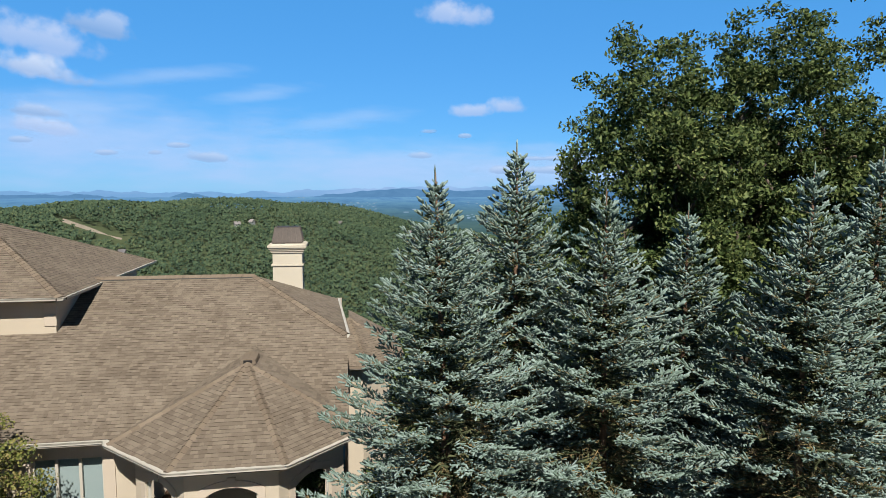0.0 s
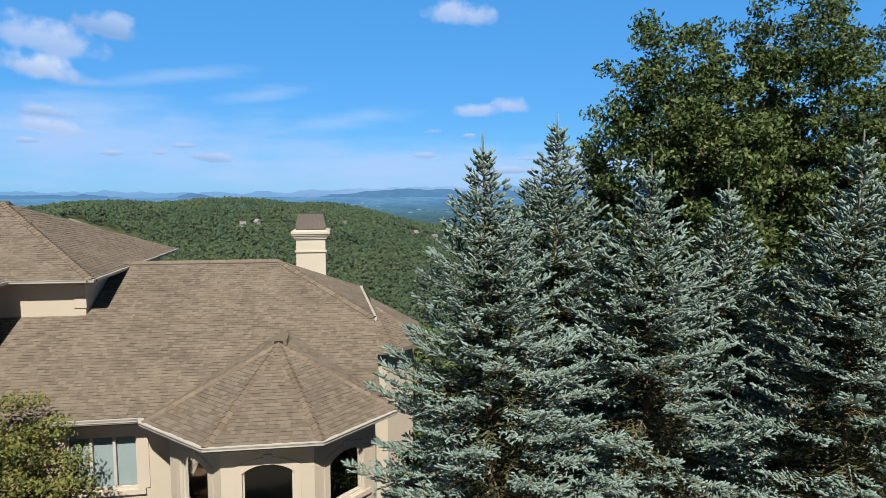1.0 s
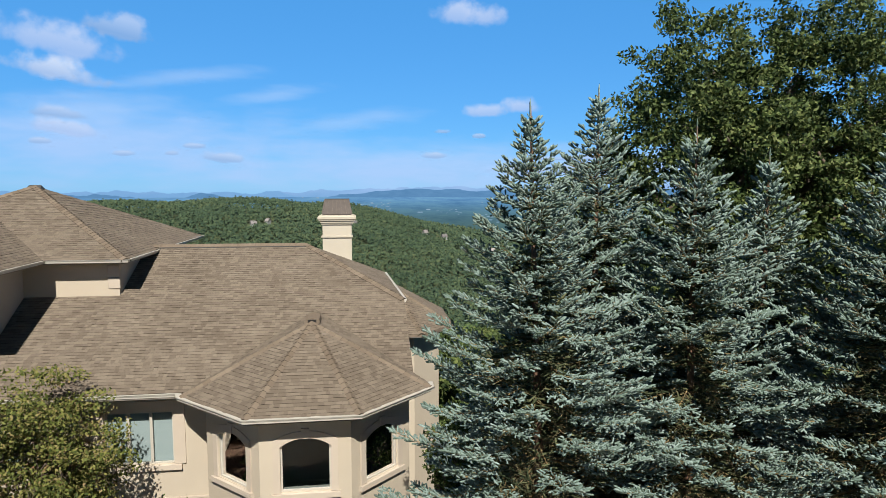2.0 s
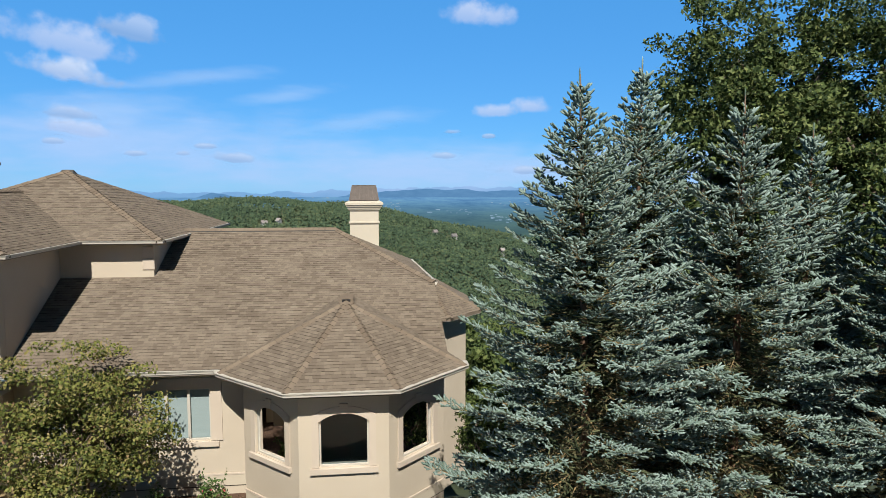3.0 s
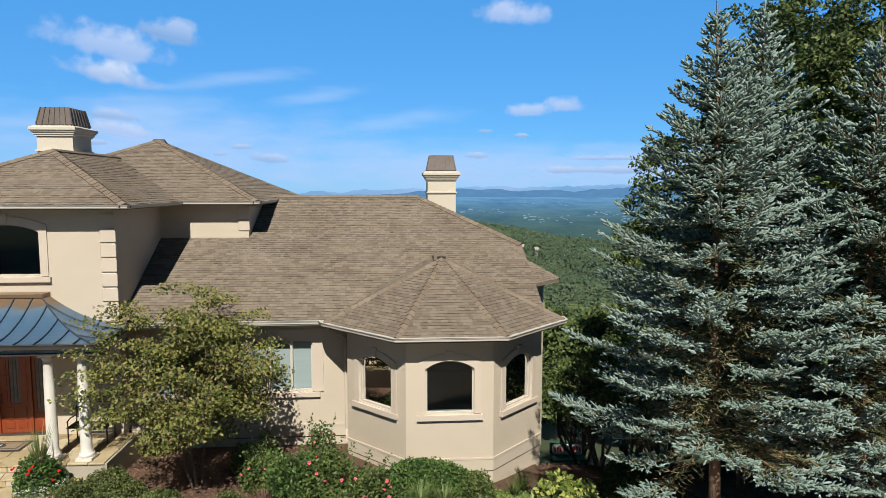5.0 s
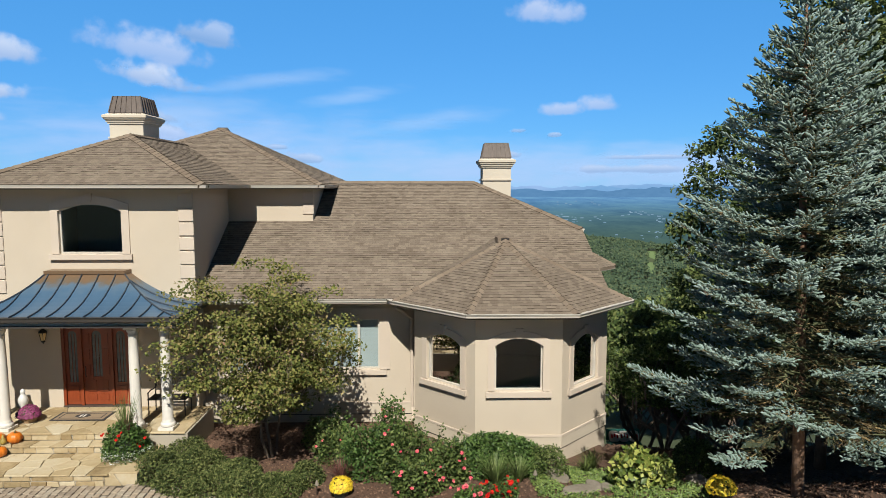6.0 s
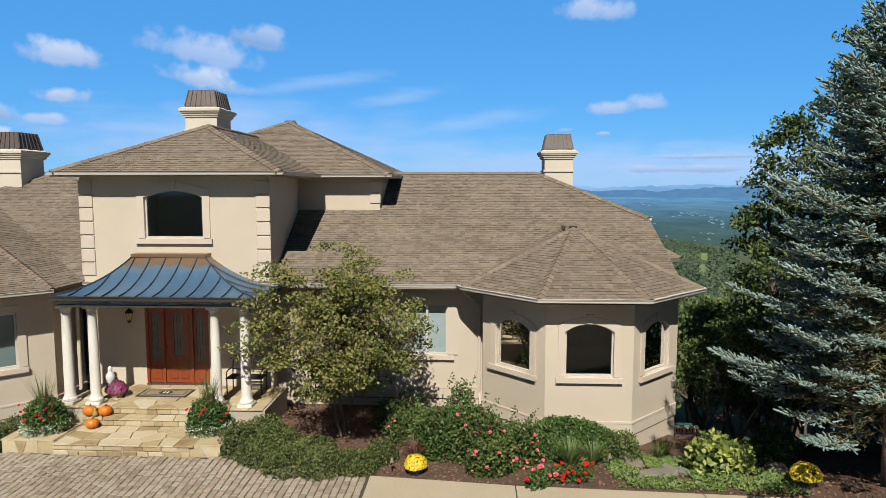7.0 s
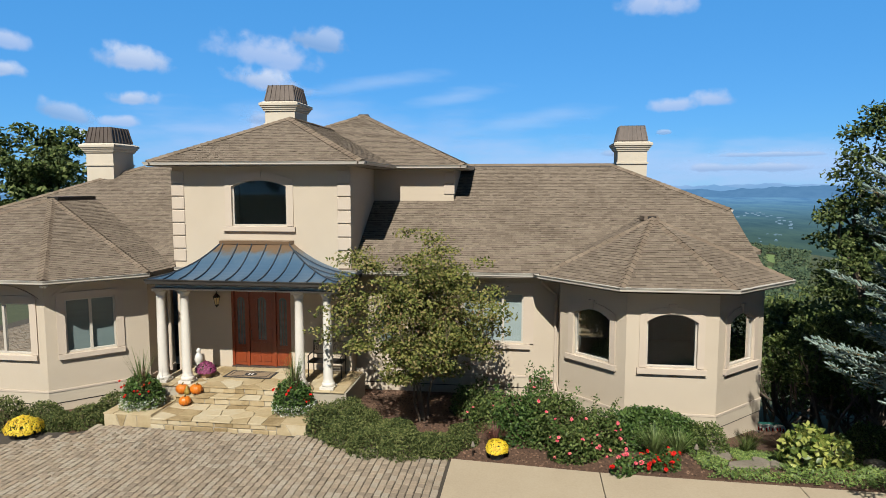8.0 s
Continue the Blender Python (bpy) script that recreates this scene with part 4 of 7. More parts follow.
CREST_AZ = (-180, -90, -60, -26, -16, -10, -6, -2, 1.8, 5, 10, 14, 20, 30, 60, 90, 180)
CREST_EL = (-3, -3, -1.7, -1.7, -1.85, -1.8, -1.75, -2.0, -2.6, -3.2, -4.4, -5.4, -5.9, -6.2, -5, -4, -3)


def ground_level(x, y):
    x, y = np.asarray(x, float), np.asarray(y, float)
    zd, e = drive_level(x), bed_edge(x)
    near_house = -0.15 - 0.33 * smooth01((x + 2.2) / 3.6) - 0.15 * smooth01((x - 2) / 2)
    z = zd + (near_house - zd) * smooth01((y - e) / np.maximum(12.6 - e, 1.0))
    start = 13.4 + 13.0 * smooth01((1.2 - x) / 1.5)
    d = np.hypot(np.maximum(y - start, 0), np.maximum(np.abs(x + 8) - 46, 0) + np.maximum(-y - 60, 0))
    r, az = np.hypot(x, y), np.degrees(np.arctan2(x, y))
    z = z - 0.44 * np.minimum(d, 10) - 0.272 * np.clip(d - 10, 0, 50) - 0.24 * np.clip(d - 60, 0, 330)
    crest = 9 + 950 * np.tan(np.radians(np.interp(az, CREST_AZ, CREST_EL)))
    bump = 5 * np.sin(x * 0.013 + 1) * np.cos(y * 0.011) + 3 * np.sin(x * 0.031 + y * 0.027)
    z = z + (crest + bump - z) * smooth01((r - 380) / 570)
    beyond = -170 + 100 * np.clip((r - 1500) / 3200, 0, 1)
    return z + (beyond - z) * smooth01((r - 1000) / 500)


def axis(fine0, fine1, step, far):
    a = list(np.arange(fine0, fine1 + step, step))
    s, lo, hi = step, fine0, fine1 + step
    while hi < far:
        s *= 1.17
        hi += s
        a.append(hi)
    s = step
    while lo > -far:
        s *= 1.17
        lo -= s
        a.insert(0, lo)
    return np.array(a)


gx, gy = axis(-28, 18, 0.5, 4850), axis(-8, 30, 0.5, 4850)
X, Y = np.meshgrid(gx, gy)
Z = ground_level(X, Y) - 0.10
nx, ny = len(gx), len(gy)
idx = np.arange(nx * ny).reshape(ny, nx)
quads = np.stack([idx[:-1, :-1], idx[:-1, 1:], idx[1:, 1:], idx[1:, :-1]], -1).reshape(-1, 4)
ground = array_mesh("ground", np.stack([X, Y, Z], -1).reshape(-1, 3), quads, SOIL)
tagged(ground, "wooded hillside ground of dark earth and leaf litter", "ground", kind="structure")


def sheet(name, x0, x1, y_low, y_high, step, lift, material, label, category, parent=None):
    """A strip of ground cover that follows the land between two lines of y."""
    xs = np.arange(x0, x1 + step, step)
    rows = []
    n = 26
    for x in xs:
        a, b = y_low(x), y_high(x)
        rows.append([(x, a + (b - a) * k / n) for k in range(n + 1)])
    p = np.array(rows).reshape(-1, 2)
    z = ground_level(p[:, 0], p[:, 1]) + lift
    ids = np.arange(len(xs) * (n + 1)).reshape(len(xs), n + 1)
    q = np.stack([ids[:-1, :-1], ids[1:, :-1], ids[1:, 1:], ids[:-1, 1:]], -1).reshape(-1, 4)
    ob = array_mesh(name, np.column_stack([p, z]), q, material)
    return tagged(ob, label, category, kind="structure")


mulch = sheet("mulch_bed", -24, 13, lambda x: float(bed_edge(x)) + 0.0, lambda x: 14.5 if x < 1.6 else 15.5, 0.25, 0.0, MULCH, "dark brown bark mulch bed along the house front", "mulch")

HILL_HOUSES = ((-119, 773), (-103, 780), (-209, 656), (-1, 821), (92, 842), (116, 832), (170, 780), (215, 813), (226, 802))
CUT = ((-312, 782), (-290, 758), (-268, 738), (-240, 711), (-220, 700))


def cleared(px, py):
    """Where no tree stands: the mown field, the clay cut and the yards of far houses."""
    az, r = np.degrees(np.arctan2(px, py)), np.hypot(px, py)
    out = (az > 18.9) & (az < 19.6) & (r > 720) & (r < 900)
    for hx, hy in HILL_HOUSES:
        d = math.hypot(hx, hy)
        side = np.abs(px * hy / d - py * hx / d)
        out |= (side < 6) & (np.abs(r - d + 7) < 13)
    for (ax, ay), (bx, by) in zip(CUT[:-1], CUT[1:]):
        t = np.clip(((px - ax) * (bx - ax) + (py - ay) * (by - ay)) / ((bx - ax) ** 2 + (by - ay) ** 2), 0, 1)
        ox, oy = px - ax - t * (bx - ax), py - ay - t * (by - ay)
        out |= (np.abs(ox) < 8) & (oy < 8) & (oy > -30)
    return out


def leafy_slope(az0, az1, r0, r1, gap, per, seed, leaf=(0.28, 0.62), size=(2.6, 4.6), tall=(5.5, 10.5), label="green treetops on the near slope below the house", clear=False, leafage=None):
    """Woodland: each crown a loose heap of leaf clumps, as one object."""
    g = np.random.default_rng(seed)
    n = int(radians(az1 - az0) * (r1 * r1 - r0 * r0) / 2 / (gap * gap))
    az, r = np.radians(g.uniform(az0, az1, n)), np.sqrt(g.uniform(r0 * r0, r1 * r1, n))
    px, py = r * np.sin(az), r * np.cos(az)
    if clear:
        keep = ~cleared(px, py)
        px, py, r = px[keep], py[keep], r[keep]
        n = len(px)
    size, h = g.uniform(*size, n), g.uniform(*tall, n)
    c = np.stack([px, py, ground_level(px, py) + h - size * 0.5], 1)
    lobes = 7
    lo = c[:, None] + g.normal(size=(n, lobes, 3)) * (size * 0.42)[:, None, None]
    pick = lo[np.repeat(np.arange(n), per), g.integers(0, lobes, n * per)]
    d = g.normal(size=(n * per, 3))
    d /= np.linalg.norm(d, axis=1, keepdims=True)
    p = pick + d * (np.repeat(size, per) * 0.40)[:, None]
    nrm = d * 0.7 + g.normal(size=d.shape) * 0.4 - np.array(SUN_TRAVEL) * 0.8
    nrm /= np.linalg.norm(nrm, axis=1, keepdims=True)
    t = np.cross(nrm, g.normal(size=d.shape))
    t /= np.linalg.norm(t, axis=1, keepdims=True)
    b = np.cross(nrm, t)
    s = g.uniform(*leaf, (n * per, 1)) * (np.repeat(r, per)[:, None] / 170) ** 0.4
    V = np.stack([p - t * s, p + b * s * 0.7, p + t * s, p - b * s * 0.7], 1).reshape(-1, 3)
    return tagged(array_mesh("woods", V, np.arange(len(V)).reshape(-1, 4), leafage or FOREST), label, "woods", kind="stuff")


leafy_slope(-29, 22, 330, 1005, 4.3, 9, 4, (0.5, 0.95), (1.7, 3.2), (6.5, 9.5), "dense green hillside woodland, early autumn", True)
leafy_slope(-30, -2, 230, 340, 8.5, 110, 5, leafage=NEARWOOD)
leafy_slope(-2, 38, 75, 340, 8.0, 95, 6, leafage=NEARWOOD)
# unseen tree belt, added to cut low sky light on the house front
leafy_slope(100, 260, 44, 76, 6.0, 100, 8, (0.9, 1.5), (4.2, 6.5), (13.0, 23.0), "unseen tall green woods, added to block low southern sky light")

# the mown field, the clay cut and the houses on the far slope
fa, fr2 = np.meshgrid(np.radians(np.linspace(18.92, 19.58, 8)), np.linspace(725, 895, 26))
fx, fy = fr2 * np.sin(fa), fr2 * np.cos(fa)
fi = np.arange(fx.size).reshape(fx.shape)
fq = np.stack([fi[:-1, :-1], fi[:-1, 1:], fi[1:, 1:], fi[1:, :-1]], -1).reshape(-1, 4)
tagged(array_mesh("field", np.stack([fx, fy, ground_level(fx, fy) + 2.5], -1).reshape(-1, 3), fq, FAIRWAY), "light green mown field between the woods", "field", kind="structure")
rv, rf = [], []
for (ax, ay), (bx, by) in zip(CUT[:-1], CUT[1:]):
    for t in np.linspace(0, 1, 6)[:-1]:
        x, y = ax + t * (bx - ax), ay + t * (by - ay)
        w = 7 - 4 * (x + 312) / 92
        for k, h in ((0, 0.6), (1, 2.6)):
            yy = y - w / 2 + w * k
            rv.append((x, yy, float(ground_level(x, yy)) + h))
for k in range(len(rv) // 2 - 1):
    rf.append((2 * k, 2 * k + 2, 2 * k + 3, 2 * k + 1))
tagged(link_mesh("clay_cut", rv, rf, ROADCUT), "bare clay bank of a road cut in the woods", "road cut", kind="structure")
HILLWALL = surface("far_house_wall", [(0.3, (0.13, 0.135, 0.13)), (0.7, (0.23, 0.235, 0.225))], 0.1, 1, 0.4, 0.9, 0, vary=0.5)
HILLROOF = surface("far_house_roof", [(0.3, (0.11, 0.10, 0.10)), (0.7, (0.24, 0.21, 0.20))], 0.1, 1, 0.4, 0.9, 0, vary=0.7)
hg = random.Random(9)
for hx, hy in HILL_HOUSES:
    w, d, h = hg.uniform(4.5, 8), hg.uniform(5, 7), hg.uniform(5.0, 6.5)
    house_m = pose(hx, hy, float(ground_level(hx, hy)) - 1.5, 0, 0, hg.uniform(-35, 35))
    far_house = thing("hillside_house", (hx, hy, float(ground_level(hx, hy))), "small pale house among the hillside trees", "house", "houses on the far slope")
    a, b, q = w / 2, d / 2, h + 3.0
    walls = [(-a, -b, -3), (a, -b, -3), (a, b, -3), (-a, b, -3), (-a, -b, h), (a, -b, h), (a, b, h), (-a, b, h), (-a, 0, q), (a, 0, q)]
    under(link_mesh("wall", [house_m @ Vector(v) for v in walls], [(0, 1, 5, 4), (1, 2, 6, 9, 5), (2, 3, 7, 6), (3, 0, 4, 8, 7)], HILLWALL), far_house)
    e = 0.6
    slab = [(-a - e, -b - e, h - 0.3), (a + e, -b - e, h - 0.3), (a + e, 0, q + 0.1), (-a - e, 0, q + 0.1), (a + e, b + e, h - 0.3), (-a - e, b + e, h - 0.3)]
    slab += [(x, y, z + 0.3) for x, y, z in slab]
    under(link_mesh("roof", [house_m @ Vector(v) for v in slab], [(6, 7, 8, 9), (9, 8, 10, 11), (0, 3, 2, 1), (3, 5, 4, 2), (0, 1, 7, 6), (5, 11, 10, 4), (0, 6, 9, 3), (3, 9, 11, 5), (1, 2, 8, 7), (2, 4, 10, 8)], HILLROOF), far_house)

# far valley and mountains: plain self-lit backdrop, haze painted into its colours
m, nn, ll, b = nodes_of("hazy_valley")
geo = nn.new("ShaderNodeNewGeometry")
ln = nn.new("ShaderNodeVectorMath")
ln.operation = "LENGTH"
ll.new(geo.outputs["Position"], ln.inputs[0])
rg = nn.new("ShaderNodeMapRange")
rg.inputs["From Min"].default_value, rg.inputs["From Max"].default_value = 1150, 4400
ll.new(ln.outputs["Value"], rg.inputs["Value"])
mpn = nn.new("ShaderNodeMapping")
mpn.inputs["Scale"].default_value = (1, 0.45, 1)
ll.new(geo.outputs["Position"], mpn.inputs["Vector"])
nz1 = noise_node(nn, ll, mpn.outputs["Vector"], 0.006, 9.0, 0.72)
# bluer and paler with distance: haze put into the glow colour
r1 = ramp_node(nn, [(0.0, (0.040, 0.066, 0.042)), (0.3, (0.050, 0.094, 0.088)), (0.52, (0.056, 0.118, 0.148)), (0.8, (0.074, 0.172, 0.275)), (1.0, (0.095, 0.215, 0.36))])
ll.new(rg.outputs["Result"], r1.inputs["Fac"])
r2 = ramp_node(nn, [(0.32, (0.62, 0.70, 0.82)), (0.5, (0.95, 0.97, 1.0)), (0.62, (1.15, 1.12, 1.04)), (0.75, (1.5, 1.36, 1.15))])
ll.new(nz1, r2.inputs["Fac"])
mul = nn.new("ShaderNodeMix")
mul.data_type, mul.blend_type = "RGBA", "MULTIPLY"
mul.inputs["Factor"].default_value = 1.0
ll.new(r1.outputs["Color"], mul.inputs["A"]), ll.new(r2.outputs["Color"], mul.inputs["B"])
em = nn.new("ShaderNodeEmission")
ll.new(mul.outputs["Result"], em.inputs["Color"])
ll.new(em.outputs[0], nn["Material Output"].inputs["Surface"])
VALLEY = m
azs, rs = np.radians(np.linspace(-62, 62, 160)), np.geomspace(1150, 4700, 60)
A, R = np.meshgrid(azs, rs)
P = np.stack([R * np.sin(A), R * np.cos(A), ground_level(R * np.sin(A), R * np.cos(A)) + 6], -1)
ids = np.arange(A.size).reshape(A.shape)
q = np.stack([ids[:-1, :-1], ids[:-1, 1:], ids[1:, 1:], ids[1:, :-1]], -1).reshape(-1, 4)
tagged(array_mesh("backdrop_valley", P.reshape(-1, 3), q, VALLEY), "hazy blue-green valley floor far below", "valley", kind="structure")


def mountains(name, r, tops, rough, stops, seed, label):
    az = np.linspace(-62, 62, 500)
    el = np.interp(az, *zip(*tops))
    el = el + rough * np.array([noise.noise(Vector((a * 0.5, seed, 0))) + 0.5 * noise.noise(Vector((a * 1.9, seed, 4))) for a in az])
    a = np.radians(az)
    topz = 8 + r * np.tan(np.radians(el))
    lowz = np.full_like(topz, -160)
    top = np.stack([r * np.sin(a), r * np.cos(a), topz], -1)
    low = np.stack([(r - 120) * np.sin(a), (r - 120) * np.cos(a), lowz], -1)
    n = len(az)
    i = np.arange(n - 1)
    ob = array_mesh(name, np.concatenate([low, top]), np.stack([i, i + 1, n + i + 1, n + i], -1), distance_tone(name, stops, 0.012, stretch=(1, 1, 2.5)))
    tagged(ob, label, "mountains", kind="structure")


# both ranges glow in blue tones that paint the haze before them
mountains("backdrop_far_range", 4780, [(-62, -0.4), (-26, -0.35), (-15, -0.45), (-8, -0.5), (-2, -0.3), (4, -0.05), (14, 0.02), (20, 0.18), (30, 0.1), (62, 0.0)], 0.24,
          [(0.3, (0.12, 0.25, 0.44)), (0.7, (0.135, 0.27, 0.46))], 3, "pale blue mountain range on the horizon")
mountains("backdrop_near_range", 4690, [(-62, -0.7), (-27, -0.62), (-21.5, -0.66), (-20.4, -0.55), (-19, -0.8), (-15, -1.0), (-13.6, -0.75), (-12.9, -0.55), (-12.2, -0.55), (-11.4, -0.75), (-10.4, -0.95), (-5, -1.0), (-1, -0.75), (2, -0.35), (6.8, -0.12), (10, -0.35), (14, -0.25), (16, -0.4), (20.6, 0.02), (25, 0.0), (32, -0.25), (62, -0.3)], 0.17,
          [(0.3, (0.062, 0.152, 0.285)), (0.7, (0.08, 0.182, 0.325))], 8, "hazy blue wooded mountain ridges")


def town(spots, seed):
    """Pale roofs and walls of a far town, sunk among the trees of the valley, as one object."""
    g = np.random.default_rng(seed)
    V, F = [], []
    for az, r, wide, n, big in spots:
        for _ in range(n):
            a, d = radians(az + g.uniform(-wide, wide)), r * g.uniform(0.93, 1.07)
            w, dep, h = big * g.uniform(0.3, 0.8), big * g.uniform(0.12, 0.25), big * g.uniform(0.08, 0.14)
            x, y = d * math.sin(a), d * math.cos(a)
            z = float(ground_level(x, y)) + 6
            k = len(V)
            t = g.uniform(-0.4, 0.4) - a
            for sx, sy, sz in ((-1, -1, 0), (1, -1, 0), (1, 1, 0), (-1, 1, 0), (-1, -1, 1), (1, -1, 1), (1, 1, 1), (-1, 1, 1), (-1, 0, 1.5), (1, 0, 1.5)):
                u, v = sx * w / 2, sy * dep / 2
                V.append((x + u * math.cos(t) - v * math.sin(t), y + u * math.sin(t) + v * math.cos(t), z + sz * h))
            F += [tuple(k + i for i in f) for f in ((0, 1, 5, 4), (1, 2, 6, 9, 5), (2, 3, 7, 6), (3, 0, 4, 8, 7), (4, 5, 9, 8), (6, 7, 8, 9))]
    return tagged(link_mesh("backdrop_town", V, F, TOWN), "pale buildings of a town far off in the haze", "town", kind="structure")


# town walls glow blue-grey, with the haze put into their colour
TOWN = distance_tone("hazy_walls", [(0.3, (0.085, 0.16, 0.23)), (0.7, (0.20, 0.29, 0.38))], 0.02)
town([(1.8, 3700, 1.3, 26, 20), (2.5, 3300, 0.8, 10, 22), (6.2, 3100, 0.5, 3, 34), (11.35, 2850, 0.12, 3, 30), (11.8, 2800, 0.7, 6, 20), (8.5, 3100, 1.2, 10, 16), (14.0, 2700, 1.5, 14, 16), (18.6, 3000, 1.8, 14, 20), (20.2, 2600, 0.8, 9, 20), (13.0, 3900, 2.0, 8, 24), (17.0, 2100, 3.0, 10, 12), (-14, 4300, 3.0, 14, 22), (-6, 4300, 3, 10, 22)], 61)


def cloud_tone(name, low, high, density, wild=1.1, edge=0.55, flat_base=1.9, stretch=1.0, grain=0.0075):
    """Vapour that thins from its heart to a torn rim, flat below and heaped above."""
    m, nn, ll, b = nodes_of(name)
    uv, sep = nn.new("ShaderNodeUVMap"), nn.new("ShaderNodeSeparateXYZ")
    ll.new(uv.outputs["UV"], sep.inputs[0])
    def math_node(op, a, c):
        k = nn.new("ShaderNodeMath")
        k.operation = op
        for i, q in enumerate((a, c)):
            if isinstance(q, (int, float)):
                k.inputs[i].default_value = q
            else:
                ll.new(q, k.inputs[i])
        return k.outputs[0]
    u = math_node("MULTIPLY_ADD", sep.outputs["X"], 2.0)
    u.node.inputs[2].default_value = -1.0
    v = math_node("MULTIPLY_ADD", sep.outputs["Y"], 2.0)
    v.node.inputs[2].default_value = -0.8
    below = math_node("MULTIPLY", math_node("MINIMUM", v, 0.0), flat_base)
    v2 = math_node("ADD", math_node("MAXIMUM", v, 0.0), below)
    far = math_node("SQRT", math_node("ADD", math_node("MULTIPLY", u, u), math_node("MULTIPLY", v2, v2)), 0.0)
    geo, mp2 = nn.new("ShaderNodeNewGeometry"), nn.new("ShaderNodeMapping")
    mp2.inputs["Scale"].default_value = (1, 1, stretch)
    ll.new(geo.outputs["Position"], mp2.inputs["Vector"])
    nz = noise_node(nn, ll, mp2.outputs["Vector"], grain, 4.0, 0.5)
    body = math_node("MULTIPLY_ADD", math_node("SUBTRACT", nz, 0.5), wild)
    ll.new(math_node("SUBTRACT", 1.0, far), body.node.inputs[2])
    rim = nn.new("ShaderNodeMapRange")
    rim.interpolation_type = "SMOOTHSTEP"
    rim.inputs["From Min"].default_value, rim.inputs["From Max"].default_value = 0.08, 0.08 + edge
    rim.inputs["To Min"].default_value, rim.inputs["To Max"].default_value = 0.0, density
    ll.new(body, rim.inputs["Value"])
    # nothing at the sheet's own border
    soft = nn.new("ShaderNodeMapRange")
    soft.inputs["From Min"].default_value, soft.inputs["From Max"].default_value = 1.0, 0.8
    ll.new(math_node("MAXIMUM", math_node("ABSOLUTE", u, 0.0), math_node("ABSOLUTE", v, 0.0)), soft.inputs["Value"])
    cover = math_node("MULTIPLY", rim.outputs["Result"], soft.outputs["Result"])
    em, tr, ms = nn.new("ShaderNodeEmission"), nn.new("ShaderNodeBsdfTransparent"), nn.new("ShaderNodeMixShader")
    # self-lit: shaded base and sunlit top are painted into the glow colour
    cr = ramp_node(nn, [(0.34, low), (0.66, high)])
    ll.new(sep.outputs["Y"], cr.inputs["Fac"])
    ll.new(cr.outputs["Color"], em.inputs["Color"])
    ll.new(cover, ms.inputs["Fac"]), ll.new(tr.outputs[0], ms.inputs[1]), ll.new(em.outputs[0], ms.inputs[2])
    ll.new(ms.outputs[0], nn["Material Output"].inputs["Surface"])
    return m


PUFF = cloud_tone("cumulus", (0.29, 0.37, 0.53), (0.46, 0.51, 0.61), 0.80, 1.4, 0.62)
PALE = cloud_tone("thin_cumulus", (0.28, 0.37, 0.56), (0.40, 0.46, 0.60), 0.72, 1.3, 0.6)
DIM = cloud_tone("grey_cumulus", (0.20, 0.29, 0.46), (0.36, 0.43, 0.57), 0.62, 1.5, 0.5)
WISP = cloud_tone("cirrus", (0.34, 0.45, 0.63), (0.34, 0.45, 0.63), 0.34, 1.0, 1.0, 1.0, 5.0, 0.003)
# glowing sheet: thin cloud with horizon haze painted into its colour
VEIL = cloud_tone("horizon_veil", (0.29, 0.40, 0.62), (0.31, 0.42, 0.63), 0.75, 0.8, 1.0, 1.0, 4.0, 0.003)


def cloud(az, el, w, h, material, tilt=0.0, r=4600, label="small white cumulus cloud low in the sky"):
    """A far bank of vapour, facing the valley."""
    m = pose(0, 0, 8, 0, 0, -az) @ pose(0, 0, 0, el, 0, 0) @ pose(0, r, 0, 90, 0, 0) @ pose(0, 0, 0, 0, 0, tilt)
    a, c = r * math.tan(radians(w / 2)), r * math.tan(radians(h / 2))
    ob = link_mesh("backdrop_cloud", [(-a, -c, 0), (a, -c, 0), (a, c, 0), (-a, c, 0)], [(0, 1, 2, 3)], material)
    layer = ob.data.uv_layers.new(name="UVMap")
    layer.data.foreach_set("uv", [0, 0, 1, 0, 1, 1, 0, 1])
    ob.matrix_basis = m
    ob.visible_shadow = False
    tagged(ob, label, "cloud", kind="structure")


